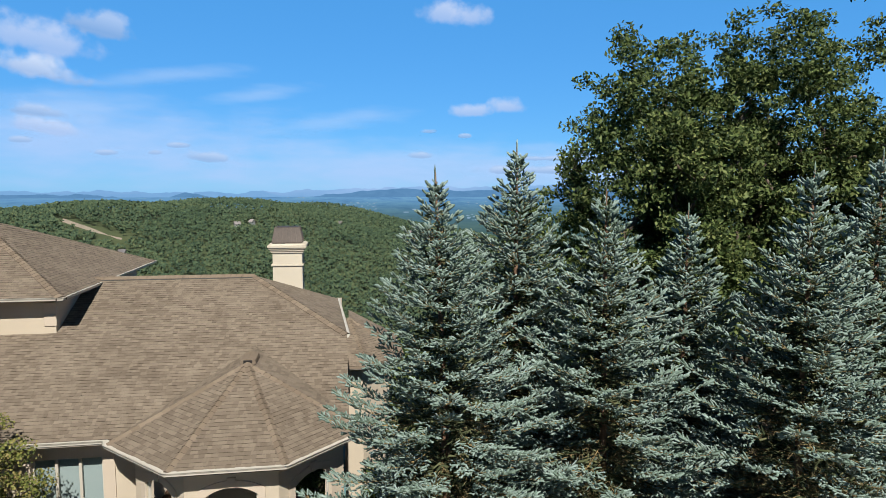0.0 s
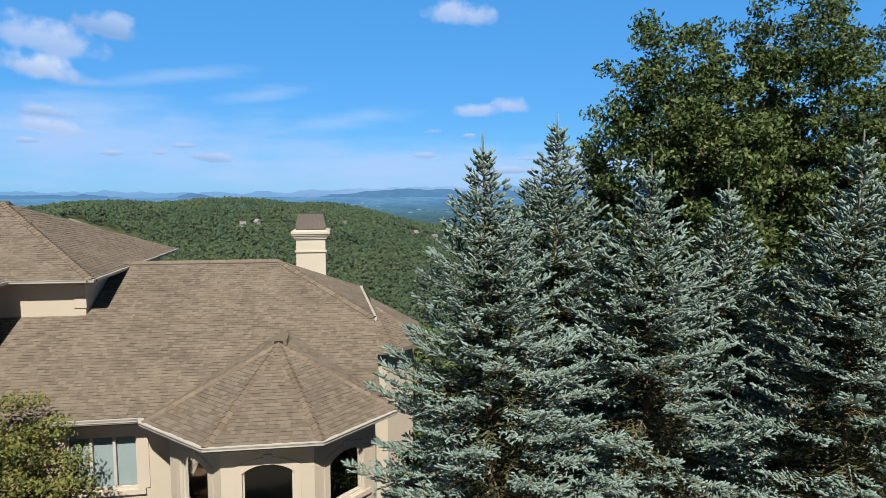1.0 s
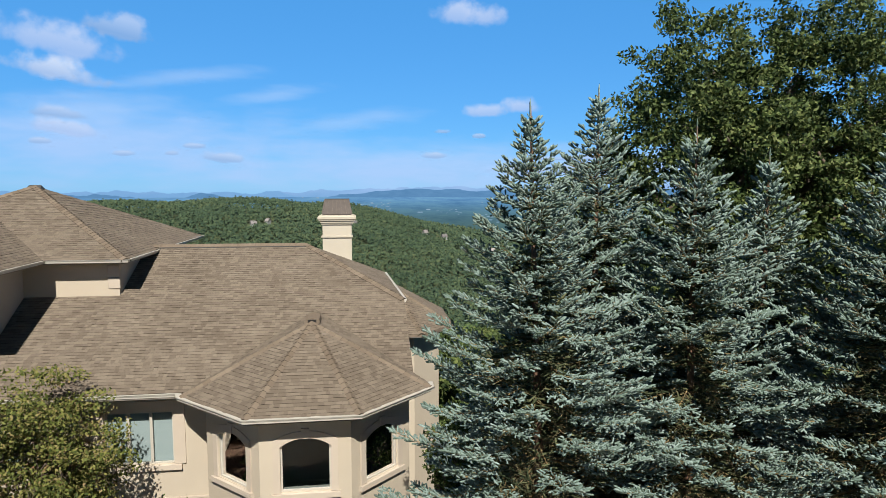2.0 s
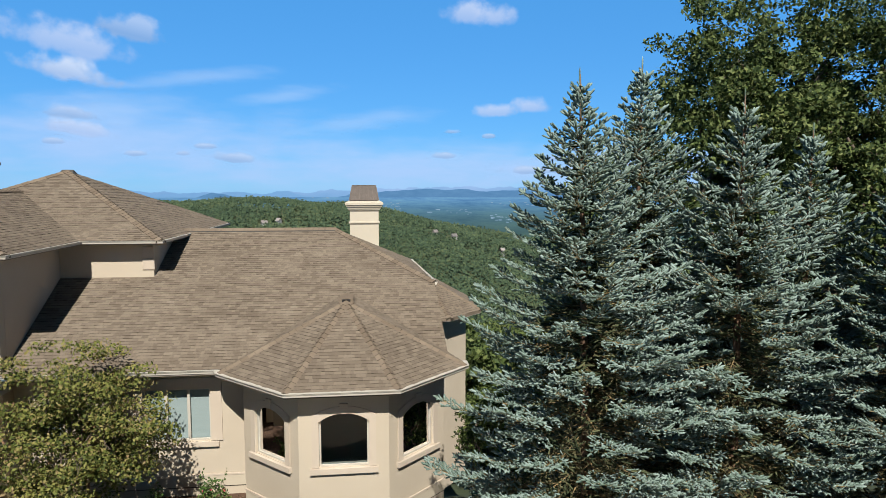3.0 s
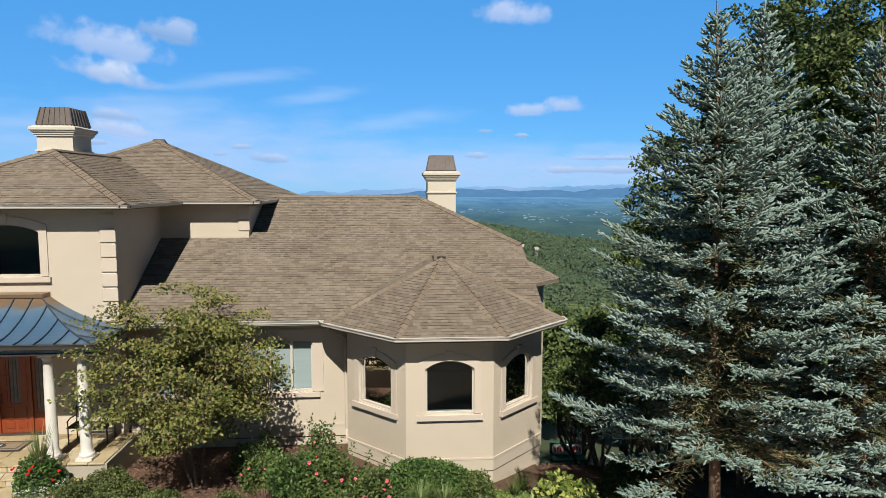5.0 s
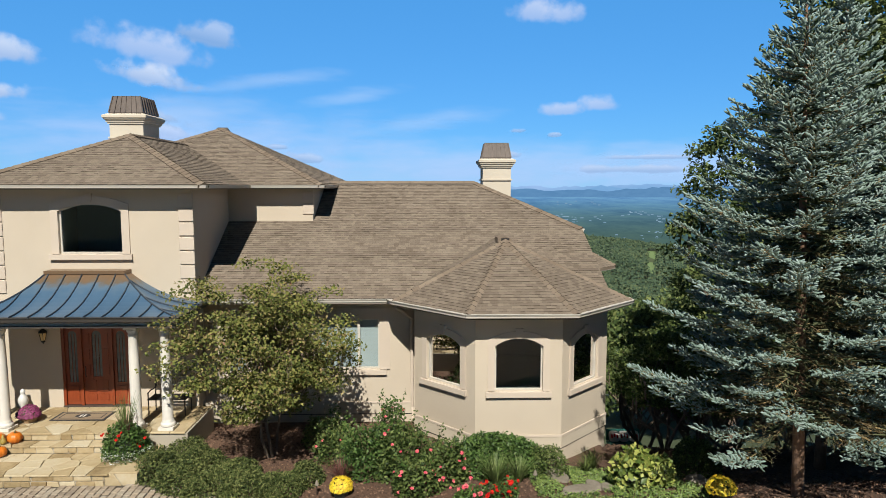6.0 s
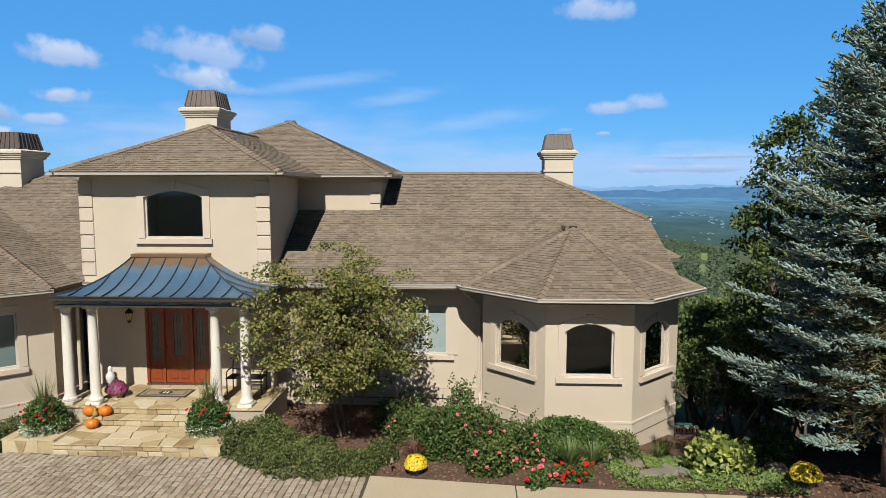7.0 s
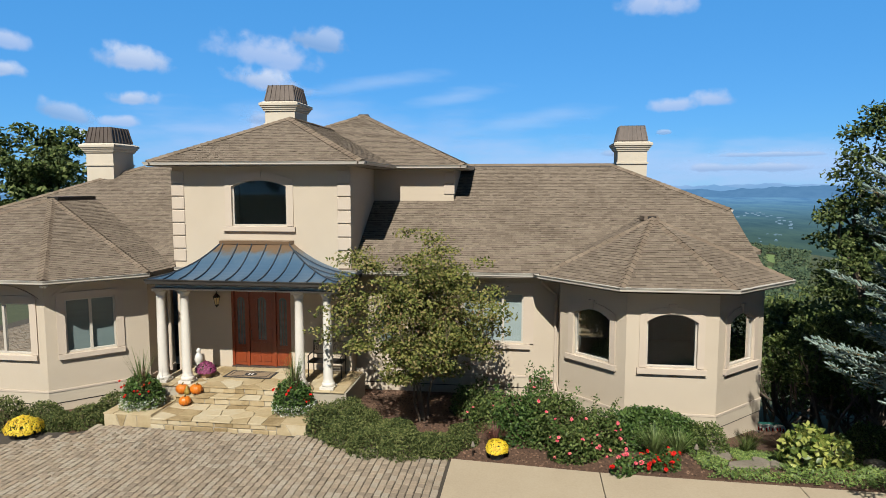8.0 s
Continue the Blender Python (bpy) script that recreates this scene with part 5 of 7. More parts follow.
for k, (az, el, w, h, mt, tilt) in enumerate((
        (-23.0, 11.1, 11.4, 4.2, PALE, -8), (-18.3, 12.3, 6.0, 3.4, DIM, -10), (-23.0, 8.9, 9.4, 3.0, PUFF, -9), (-33.0, 10.0, 7.4, 3.2, PUFF, -4),
        (-33.3, 7.0, 4.6, 2.1, PUFF, 0), (-34.4, 5.1, 4.2, 1.5, PALE, 0), (-37.3, 4.0, 2.2, 1.4, PUFF, 0), (-38.1, 5.7, 5.0, 2.6, DIM, -15),
        (-41.6, 10.5, 4.0, 2.2, PALE, -8), (-41.9, 8.5, 4.0, 1.9, PUFF, -6), (11.6, 6.7, 5.2, 2.0, PALE, 2), (14.5, 7.1, 4.6, 2.4, PALE, 3),
        (9.0, 14.8, 5.2, 3.4, PALE, -6), (11.4, 14.5, 4.8, 3.2, PALE, 0), (-22.3, 4.6, 6.0, 2.2, PALE, -8), (-22.8, 5.7, 5.0, 1.8, DIM, -4),
        (-10.9, 2.5, 5.0, 1.5, DIM, -6), (-13.3, 3.4, 2.2, 0.8, DIM, 0), (-15.0, 2.8, 1.8, 0.9, DIM, 0), (7.7, 4.9, 1.8, 0.8, DIM, 0),
        (7.1, 2.8, 3.2, 1.0, DIM, 0), (11.1, 4.5, 1.6, 0.7, DIM, 0), (-24.0, 3.5, 2.0, 0.9, DIM, 0), (-18.4, 2.7, 2.4, 0.8, DIM, 0), (17.7, 1.5, 14, 1.2, DIM, 0), (19, 2.5, 9, 0.7, DIM, 0))):
    cloud(az, el, w, h, mt, tilt, 4560 + 3 * k)
for az, el, w, h, tilt in ((-14.1, 9.0, 18, 2.0, 9), (-6.7, 8.0, 12, 2.0, 10), (-20.6, 6.5, 17, 4.2, 8), (0, 6.0, 18, 2.5, 8)):
    cloud(az, el, w, h, WISP, tilt, 4650 + az, "thin streak of cirrus")
for az, el, w, h in ((-20, 4.4, 50, 10), (4, 2.2, 56, 7.5), (26, 2.2, 50, 6)):
    cloud(az, el, w, h, VEIL, 0, 4690 + az * 0.3, "pale self-lit veil of cloud and painted haze above the horizon")

# ---- entry porch ----
PX0, PX1, PY0, PY1 = -14.46, -9.22, 11.83, 13.89
PZ = 3.42
porch = under(new("porch_roof"), house, "standing-seam metal porch roof with a flared curve and dark bronze gutter")


def flare(t):
    """How high the porch roof stands at t from its eave (0) to its top (1)."""
    return 0.18 * t + 0.66 * t ** 2.3


TOPX0, TOPX1, TOPY = -13.22, -11.22, 13.55
rings = []
N = 10
for i in range(N + 1):
    t = i / N
    x0, x1, y0 = PX0 + (TOPX0 - PX0) * t, PX1 + (TOPX1 - PX1) * t, PY0 + (TOPY - PY0) * t
    z = PZ + flare(t)
    rings.append([(x0, PY1, z), (x0, y0, z), (x1, y0, z), (x1, PY1, z)])
bm = bmesh.new()
add_loft(bm, rings, close=False)
top = [bm.verts.new(p) for p in rings[-1]]
bm.faces.new(top)
bmesh.ops.remove_doubles(bm, verts=bm.verts, dist=0.001)
bm_part("metal_sheet", bm, PORCHMETAL, porch, smooth=False)
box_part("top_flashing", (TOPX0 - 0.05, TOPX1 + 0.05, TOPY - 0.06, PY1, PZ + flare(1) - 0.02, PZ + flare(1) + 0.07), PORCHMETAL, porch)


def seam_strip(points):
    bm = bmesh.new()
    rr = []
    for i, p in enumerate(points):
        p = Vector(p)
        d = (Vector(points[min(i + 1, len(points) - 1)]) - Vector(points[max(i - 1, 0)])).normalized()
        s = d.cross(Vector((0, 0, 1))).normalized() * 0.011
        u = s.cross(d).normalized() * 0.04
        rr.append([p - s, p + s, p + s + u * (1 if u.z > 0 else -1), p - s + u * (1 if u.z > 0 else -1)])
    add_loft(bm, rr)
    bm_part("seam", bm, SEAM, porch)


def front_at(x, t):
    return (x, PY0 + (TOPY - PY0) * t, PZ + flare(t))


for k in range(1, 12):
    x = PX0 + (PX1 - PX0) * k / 12
    if x < TOPX0:
        tm = (x - PX0) / (TOPX0 - PX0)
    elif x > TOPX1:
        tm = (PX1 - x) / (PX1 - TOPX1)
    else:
        tm = 1.0
    seam_strip([front_at(x, tm * i / 8) for i in range(9)])
for sx, tx in ((PX0, TOPX0), (PX1, TOPX1)):
    seam_strip([(sx + (tx - sx) * i / 10, PY0 + (TOPY - PY0) * i / 10, PZ + flare(i / 10)) for i in range(11)])
    for k in range(1, 4):
        y = PY0 + (PY1 - PY0) * k / 4
        tm = min(1.0, (y - PY0) / (TOPY - PY0))
        seam_strip([(sx + (tx - sx) * tm * i / 8, y, PZ + flare(tm * i / 8)) for i in range(9)])
gutter([(PX0 - 0.09, 13.85, PZ + 0.01), (PX0 - 0.09, PY0 - 0.09, PZ + 0.01), (PX1 + 0.09, PY0 - 0.09, PZ + 0.01), (PX1 + 0.09, 13.85, PZ + 0.01)], porch, BRONZE, 0.13)
box_part("beam", (PX0 + 0.06, PX1 - 0.06, 12.05, 12.45, 3.12, PZ - 0.02), COLUMN, porch)
for x0, x1 in ((PX0 + 0.06, PX0 + 0.4), (PX1 - 0.4, PX1 - 0.06)):
    box_part("beam", (x0, x1, 12.46, 13.86, 3.12, PZ - 0.02), COLUMN, porch)
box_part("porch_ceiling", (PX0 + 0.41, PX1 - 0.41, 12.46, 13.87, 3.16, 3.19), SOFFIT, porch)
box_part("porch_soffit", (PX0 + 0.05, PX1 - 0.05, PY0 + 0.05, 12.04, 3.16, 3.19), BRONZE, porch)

column_profile = [(0.135, 0.0), (0.175, 0.0), (0.175, 0.03), (0.18, 0.06), (0.165, 0.09), (0.145, 0.10), (0.15, 0.125), (0.135, 0.15), (0.128, 0.2), (0.127, 0.9), (0.118, 1.75), (0.108, 2.27),
                  (0.112, 2.28), (0.122, 2.295), (0.112, 2.31), (0.108, 2.35), (0.135, 2.39), (0.145, 2.43), (0.145, 2.45)]
for x in (-14.38, -13.68, -10.45, -9.68):
    col = under(new("column"), house, "smooth white round porch column")
    bm = bmesh.new()
    add_lathe(bm, column_profile, (x, 12.25, FLOOR + 0.08), 28)
    bm_part("shaft", bm, COLUMN, col, smooth=True)
    box_part("plinth", (x - 0.19, x + 0.19, 12.06, 12.44, FLOOR, FLOOR + 0.08), COLUMN, col, bevel=0.008)
    box_part("abacus", (x - 0.165, x + 0.165, 12.085, 12.415, FLOOR + 2.53, FLOOR + 2.59), COLUMN, col, bevel=0.008)

# entry door with two sidelights
DX0, DX1, DYF = TX0 + door_open[0], TX0 + door_open[1], TY + 0.10
door = under(new("front_door"), house, "red mahogany entry door with arched glass lights and two glazed sidelights")
DZ0, DZ1 = FLOOR + 0.01, 2.90
for a, b in ((DX0, DX0 + 0.07), (DX1 - 0.07, DX1), (DX0 + 0.47, DX0 + 0.54), (DX1 - 0.54, DX1 - 0.47)):
    box_part("jamb", (a, b, DYF - 0.08, DYF + 0.08, DZ0, DZ1), DOORWOOD, door)
box_part("head_jamb", (DX0 + 0.07, DX1 - 0.07, DYF - 0.078, DYF + 0.078, DZ1 - 0.08, DZ1 - 0.002), DOORWOOD, door)
box_part("threshold", (DX0, DX1, DYF - 0.14, DYF + 0.05, FLOOR - 0.02, FLOOR + 0.03), COPPER, door)


def leaf_panel(name, a, b, arch_w, low):
    """A panelled leaf with a tall arch-topped glass light and raised panels below."""
    leaf = under(new(name), door)
    y = DYF
    w = b - a
    c = (a + b) / 2
    z0, z1 = DZ0 + 0.03, DZ1 - 0.09
    g0, g1 = c - arch_w / 2, c + arch_w / 2
    sill, spring = z0 + low, z1 - 0.30
    lp = lambda nm, lim: box_part(nm, lim, DOORWOOD, leaf)
    lp("stile", (a, g0, y - 0.025, y + 0.025, z0, z1))
    lp("stile", (g1, b, y - 0.025, y + 0.025, z0, z1))
    lp("bottom_panel", (g0, g1, y - 0.024, y + 0.024, z0, sill))
    arc = arc_points(g0, g1, spring, arch_w / 2 * 0.9)
    verts, faces = [], []
    for (u, z), (u2, z2) in zip(arc, arc[1:]):
        n = len(verts)
        verts += [(u, y - 0.024, z), (u2, y - 0.024, z2), (u2, y - 0.024, z1), (u, y - 0.024, z1), (u, y + 0.024, z), (u2, y + 0.024, z2)]
        faces += [(n, n + 1, n + 2, n + 3), (n, n + 4, n + 5, n + 1)]
    under(link_mesh("arched_rail", verts, faces, DOORWOOD), leaf)
    lp_glass = [(g0, y, sill), *[(u, y, z) for u, z in arc], (g1, y, sill)]
    under(link_mesh("glass_light", lp_glass, [list(range(len(lp_glass)))], LEADED), leaf)
    for u in np.linspace(g0, g1, 4)[1:-1]:
        lp("caming", (u - 0.006, u + 0.006, y - 0.012, y + 0.012, sill, spring + 0.02))
    if w > 0.5:
        for u0, u1 in ((a + 0.1, c - 0.03), (c + 0.03, b - 0.1)):
            for v0, v1 in ((z0 + 0.12, z0 + 0.30), (z0 + 0.36, sill - 0.08)):
                if v1 - v0 > 0.05:
                    box_part("raised_panel", (u0, u1, y - 0.045, y - 0.02, v0, v1), DOORWOOD, leaf, bevel=0.012)
        for zz in np.linspace(sill + 0.2, spring - 0.1, 3):
            for u0, u1 in ((a + 0.05, g0 - 0.05), (g1 + 0.05, b - 0.05)):
                box_part("raised_panel", (u0, u1, y - 0.045, y - 0.02, zz - 0.16, zz + 0.16), DOORWOOD, leaf, bevel=0.012)
        bm = bmesh.new()
        add_tube(bm, [(a + 0.07, y - 0.03, 1.35), (a + 0.07, y - 0.08, 1.40), (a + 0.07, y - 0.08, 1.62), (a + 0.07, y - 0.03, 1.66)], 0.012, 8)
        under(bm_part("handle", bm, COPPER), leaf, "dark bronze pull handle")
    else:
        box_part("raised_panel", (a + 0.06, b - 0.06, y - 0.045, y - 0.02, z0 + 0.1, sill - 0.08), DOORWOOD, leaf, bevel=0.012)


leaf_panel("sidelight", DX0 + 0.07, DX0 + 0.47, 0.24, 0.62)
leaf_panel("sidelight", DX1 - 0.47, DX1 - 0.07, 0.24, 0.62)
leaf_panel("door_leaf", DX0 + 0.54, DX1 - 0.54, 0.26, 0.78)
box_part("inner_wall", (DX0 - 0.5, DX1 + 0.5, TY + 2.2, TY + 2.3, FLOOR, 3.1), ROOM, house)

# lantern on the wall beside the door
lantern = thing("wall_lantern", (-13.52, 13.75, 2.45), "black iron wall lantern with amber glass beside the front door", "lamp")
bm = bmesh.new()
add_tube(bm, [(-13.52, 13.88, 2.86), (-13.52, 13.80, 2.93), (-13.52, 13.74, 2.88), (-13.52, 13.74, 2.78)], 0.012, 8)
bm_part("bracket", bm, IRON, lantern)
bm = bmesh.new()
add_lathe(bm, [(0.01, 0.34), (0.03, 0.32), (0.10, 0.25), (0.10, 0.235), (0.085, 0.23), (0.01, 0.225)], (-13.52, 13.74, 2.46), 6)
bm_part("cap", bm, IRON, lantern)
bm = bmesh.new()
add_lathe(bm, [(0.045, 0.06), (0.078, 0.225)], (-13.52, 13.74, 2.46), 6)
bm_part("glass", bm, LAMPGLASS, lantern)
bm = bmesh.new()
add_lathe(bm, [(0.008, -0.02), (0.02, 0.0), (0.05, 0.03), (0.05, 0.06), (0.01, 0.06)], (-13.52, 13.74, 2.46), 6)
bm_part("base", bm, IRON, lantern)
for k in range(6):
    a = math.pi / 3 * k
    bm = bmesh.new()
    add_tube(bm, [(-13.52 + 0.048 * math.cos(a), 13.74 + 0.048 * math.sin(a), 2.52), (-13.52 + 0.082 * math.cos(a), 13.74 + 0.082 * math.sin(a), 2.69)], 0.006, 5)
    bm_part("bar", bm, IRON, lantern)
hook = Vector((-13.52, 13.88, 2.95))
for piece in lantern.children:
    piece.data.transform(Matrix.Translation(hook) @ Matrix.Scale(1.2, 4) @ Matrix.Translation(-hook))

# stone porch, steps and side blocks
steps = tagged(new("front_steps"), "tan flagstone porch and steps with mortared stone risers", "steps", kind="structure")
steps.matrix_basis = Matrix.Translation((-12.0, 11.5, -0.2))
SX0, SX1 = -13.70, -10.42
solids = [(PX0 - 0.15, PX1 + 0.1, 12.0, 13.9, -0.6, FLOOR - 0.03), (SX0, SX1, 11.66, 12.0, -0.6, 0.32), (SX0, SX1, 10.50, 11.66, -0.6, 0.135), 
          (-14.98, SX0, 10.55, 12.0, -0.6, 0.19), (SX1, -9.70, 10.53, 12.0, -0.6, 0.16), (-15.1, -14.35, 12.0, 12.6, -0.6, FLOOR - 0.04)]
for s in solids:
    box_part("step_core", s, GROUT, steps)
fr = random.Random(5)


def stone_cells(w, h, size):
    """Irregular many-cornered stones that fill a w by h field, with a joint round each."""
    nx, ny = max(1, round(w / size)), max(1, round(h / size))
    seeds = [((i + fr.uniform(0.08, 0.92)) * w / nx, (j + fr.uniform(0.08, 0.92)) * h / ny) for i in range(nx) for j in range(ny)]
    cells = []
    for k, (sx, sy) in enumerate(seeds):
        poly = [(0, 0), (w, 0), (w, h), (0, h)]
        for o, (tx, ty) in enumerate(seeds):
            if o == k or not poly:
                continue
            dx, dy = tx - sx, ty - sy
            far = math.hypot(dx, dy)
            inside = lambda q: ((q[0] - (sx + tx) / 2) * dx + (q[1] - (sy + ty) / 2) * dy) / far + 0.008
            cut = []
            for p, q in zip(poly, poly[1:] + poly[:1]):
                a, b = inside(p), inside(q)
                if a <= 0:
                    cut.append(p)
                if (a < 0) != (b < 0) and a != b:
                    cut.append((p[0] + (q[0] - p[0]) * a / (a - b), p[1] + (q[1] - p[1]) * a / (a - b)))
            poly = cut
        if len(poly) > 2:
            cells.append(poly)
    return cells


def flag_field(x0, x1, y0, y1, z, size=0.42, thick=0.03):
    """Irregular flagstones with recessed joints."""
    for cell in stone_cells(x1 - x0, y1 - y0, size):
        q = [(x0 + u, y0 + v) for u, v in cell]
        c = (sum(p[0] for p in q) / len(q), sum(p[1] for p in q) / len(q))
        dz, k = fr.uniform(-0.003, 0.006), 0.965
        bm = bmesh.new()
        add_loft(bm, [[(x, y, z - thick) for x, y in q], [(x, y, z + dz - 0.008) for x, y in q], [(c[0] + (x - c[0]) * k, c[1] + (y - c[1]) * k, z + dz) for x, y in q]])
        bm_part("flagstone", bm, FLAG, steps)


def face_field(p, q, z0, z1, size=0.3):
    """Irregular stones on an upright face from p to q."""
    m = wall_frame(p, q)
    for cell in stone_cells(math.hypot(q[0] - p[0], q[1] - p[1]), z1 - z0, size):
        c = (sum(u for u, _ in cell) / len(cell), sum(v for _, v in cell) / len(cell))
        d = fr.uniform(0.012, 0.024)
        bm = bmesh.new()
        add_loft(bm, [[m @ Vector((c[0] + (u - c[0]) * k, y, z0 + c[1] + (v - c[1]) * k)) for u, v in cell] for y, k in ((0.02, 1), (-d * 0.6, 1), (-d, 0.9))])
        bm_part("riser_stone", bm, FLAG, steps)


def riser_field(p, q, z0, z1, size=0.35):
    """Stones on an upright face from p to q."""
    m = wall_frame(p, q)
    length = math.hypot(q[0] - p[0], q[1] - p[1])
    u = 0.0
    while u < length - 0.05:
        w = min(fr.uniform(0.6, 1.4) * size, length - u)
        rows = 1 if z1 - z0 < 0.24 else 2
        cut = z0 + (z1 - z0) * fr.uniform(0.38, 0.62)
        for a, b in ([(z0, z1)] if rows == 1 or fr.random() < 0.35 else [(z0, cut), (cut, z1)]):
            sk = fr.uniform(-0.04, 0.04)
            bm = bmesh.new()
            d = fr.uniform(0.012, 0.028)
            add_loft(bm, [[m @ Vector(v) for v in ((u + 0.008, y, a + 0.007), (u + w - 0.008, y, a + 0.007), (u + w - 0.008 + (sk if u + w < length - 0.1 else 0), y, b - 0.007), (u + 0.008, y, b - 0.007))] for y in (0.02, -d * 0.6)]
                     + [[m @ Vector(v) for v in ((u + 0.02, -d, a + 0.018), (u + w - 0.02, -d, a + 0.018), (u + w - 0.02 + (sk if u + w < length - 0.1 else 0), -d, b - 0.018), (u + 0.02, -d, b - 0.018))]])
            bm_part("riser_stone", bm, FLAG, steps)
        u += w


flag_field(PX0 - 0.1, PX1 + 0.05, 11.96, 13.88, FLOOR, 0.5)
flag_field(SX0 + 0.01, SX1, 11.62, 11.98, 0.35, 0.5)
flag_field(SX0 + 0.01, SX1 + 0.1, 10.46, 11.64, 0.165, 0.46)
flag_field(-15.0, SX0 - 0.01, 10.53, 12.0, 0.22, 0.5)
flag_field(SX1 + 0.1, -9.68, 10.51, 12.0, 0.19, 0.45)
for p, q, z0, z1 in (((SX0, 12.0), (SX1, 12.0), 0.35, 0.50), ((SX0, 11.66), (SX1, 11.66), 0.16, 0.32), ((SX0, 10.50), (SX1, 10.50), 0.01, 0.135), ((SX0, 10.49), (SX1, 10.49), -0.13, 0.005),
                     ((SX0, 10.55), (SX0, 12.0), -0.05, 0.19), ((-14.98, 12.0), (-14.98, 10.55), -0.16, 0.19)):
    riser_field(p, q, z0, z1)
face_field((-14.98, 10.55), (SX0, 10.55), -0.16, 0.19)
face_field((SX1, 10.53), (-9.70, 10.53), -0.16, 0.16)

# door mat with a dark border and a round medallion
mat = thing("doormat", (-12.3, 13.12, FLOOR), "brown woven doormat with a dark border and central medallion", "doormat")
box_part("mat_base", (-12.95, -11.55, 12.80, 13.45, FLOOR + 0.004, FLOOR + 0.018), MATDARK, mat)
box_part("mat_field", (-12.88, -11.62, 12.87, 13.38, FLOOR + 0.018, FLOOR + 0.022), MATBROWN, mat)
for x0, x1, y0, y1 in ((-12.80, -11.70, 12.94, 12.965), (-12.80, -11.70, 13.285, 13.31), (-12.80, -12.775, 12.965, 13.285), (-11.725, -11.70, 12.965, 13.285)):
    box_part("mat_stripe", (x0, x1, y0, y1, FLOOR + 0.022, FLOOR + 0.025), MATDARK, mat)
bm = bmesh.new()
add_lathe(bm, [(0.001, 0.0), (0.15, 0.0), (0.15, 0.004), (0.001, 0.004)], (0, 0, 0), 24)
bmesh.ops.transform(bm, matrix=Matrix.Translation((-12.25, 13.125, FLOOR + 0.022)) @ Matrix.Diagonal((1.25, 0.9, 1, 1)), verts=bm.verts)
bm_part("medallion", bm, MATDARK, mat)
for a, b in ((-0.07, -0.02), (0.02, 0.07)):
    box_part("medallion_bar", (-12.25 + a, -12.25 + b, 13.05, 13.20, FLOOR + 0.026, FLOOR + 0.029), CREAM, mat)

# ---- paving ----
drive = tagged(new("paver_drive"), "tan and grey tumbled concrete paver driveway laid in staggered rows", "driveway", kind="structure")
drive.matrix_basis = Matrix.Translation((-11.0, 6.0, -0.2))
bm = bmesh.new()
xs = list(np.arange(-27.5, -6.0, 1.0)) + [-6.06]
rows = [[bm.verts.new((x, y, float(paving_level(x, y)) - 0.026)) for y in (-8.0, 0.0, 6.0, 8.8, 9.2, 9.6, 10.0, float(bed_edge(x)) + 0.1)] for x in xs]
for a, b in zip(rows, rows[1:]):
    for j in range(7):
        bm.faces.new((a[j], b[j], b[j + 1], a[j + 1]))
bm_part("joint_bed", bm, JOINT, drive)
PW, GAP = 0.158, 0.009


def paver_mesh(w, d):
    bm = bmesh.new()
    add_loft(bm, [[(-w, -d, -0.03), (w, -d, -0.03), (w, d, -0.03), (-w, d, -0.03)], [(-w, -d, -0.008), (w, -d, -0.008), (w, d, -0.008), (-w, d, -0.008)],
                  [(-w + 0.009, -d + 0.009, 0), (w - 0.009, -d + 0.009, 0), (w - 0.009, d - 0.009, 0), (-w + 0.009, d - 0.009, 0)]])
    me = bpy.data.meshes.new("paver")
    bmesh.ops.recalc_face_normals(bm, faces=bm.faces)
    bm.to_mesh(me), bm.free()
    me.materials.append(PAVER)
    return me


paver_lengths = (0.17, 0.20, 0.235, 0.15)
paver_kinds = {q: paver_mesh(PW / 2 - GAP, q / 2 - GAP) for q in set(paver_lengths)}
pr = random.Random(9)
made = 0
rv, rf = [], []
for i in range(int(20.5 / PW)):
    x = -6.16 - PW / 2 - i * PW
    y = 10.62 - pr.uniform(0, 0.25)
    while y > -7.7:
        q = pr.choice(paver_lengths)
        y -= q
        yc = y + q / 2
        if yc > float(bed_edge(x)) + 0.02:
            continue
        z = float(paving_level(x, yc)) + pr.uniform(-0.004, 0.004)
        dx, dy, tw = pr.uniform(-0.004, 0.004), pr.uniform(-0.004, 0.004), pr.uniform(-1.5, 1.5)
        if made < 300 and -10.6 < x < -7.4 and 8.6 < yc:
            ob = new("paver", paver_kinds[q])
            ob.matrix_basis = pose(x + dx, yc + dy, z, pr.uniform(-0.6, 0.6), pr.uniform(-0.6, 0.6), tw)
            under(ob, drive)
            made += 1
        else:
            n = len(rv)
            w, d = PW / 2 - GAP, q / 2 - GAP
            for zz, k in ((-0.028, 0), (0, 0.005)):
                rv += [(x + dx + sx * (w - k), yc + dy + sy * (d - k), z + zz) for sx, sy in ((-1, -1), (1, -1), (1, 1), (-1, 1))]
            rf += [(n + a, n + (a + 1) % 4, n + 4 + (a + 1) % 4, n + 4 + a) for a in range(4)]
            rf.append((n + 4, n + 5, n + 6, n + 7))
tagged(under(array_mesh("paver_rest", rv, rf, PAVER, False), drive), kind="stuff")

# concrete apron that climbs to the right
conc = tagged(new("concrete_drive"), "pale tan broom-finished concrete driveway in jointed slabs", "driveway", kind="structure")
conc.matrix_basis = Matrix.Translation((0.0, 5.0, 0.2))
slab_x = [-6.1, -2.96, 0.42, 3.6, 6.8, 12.0]
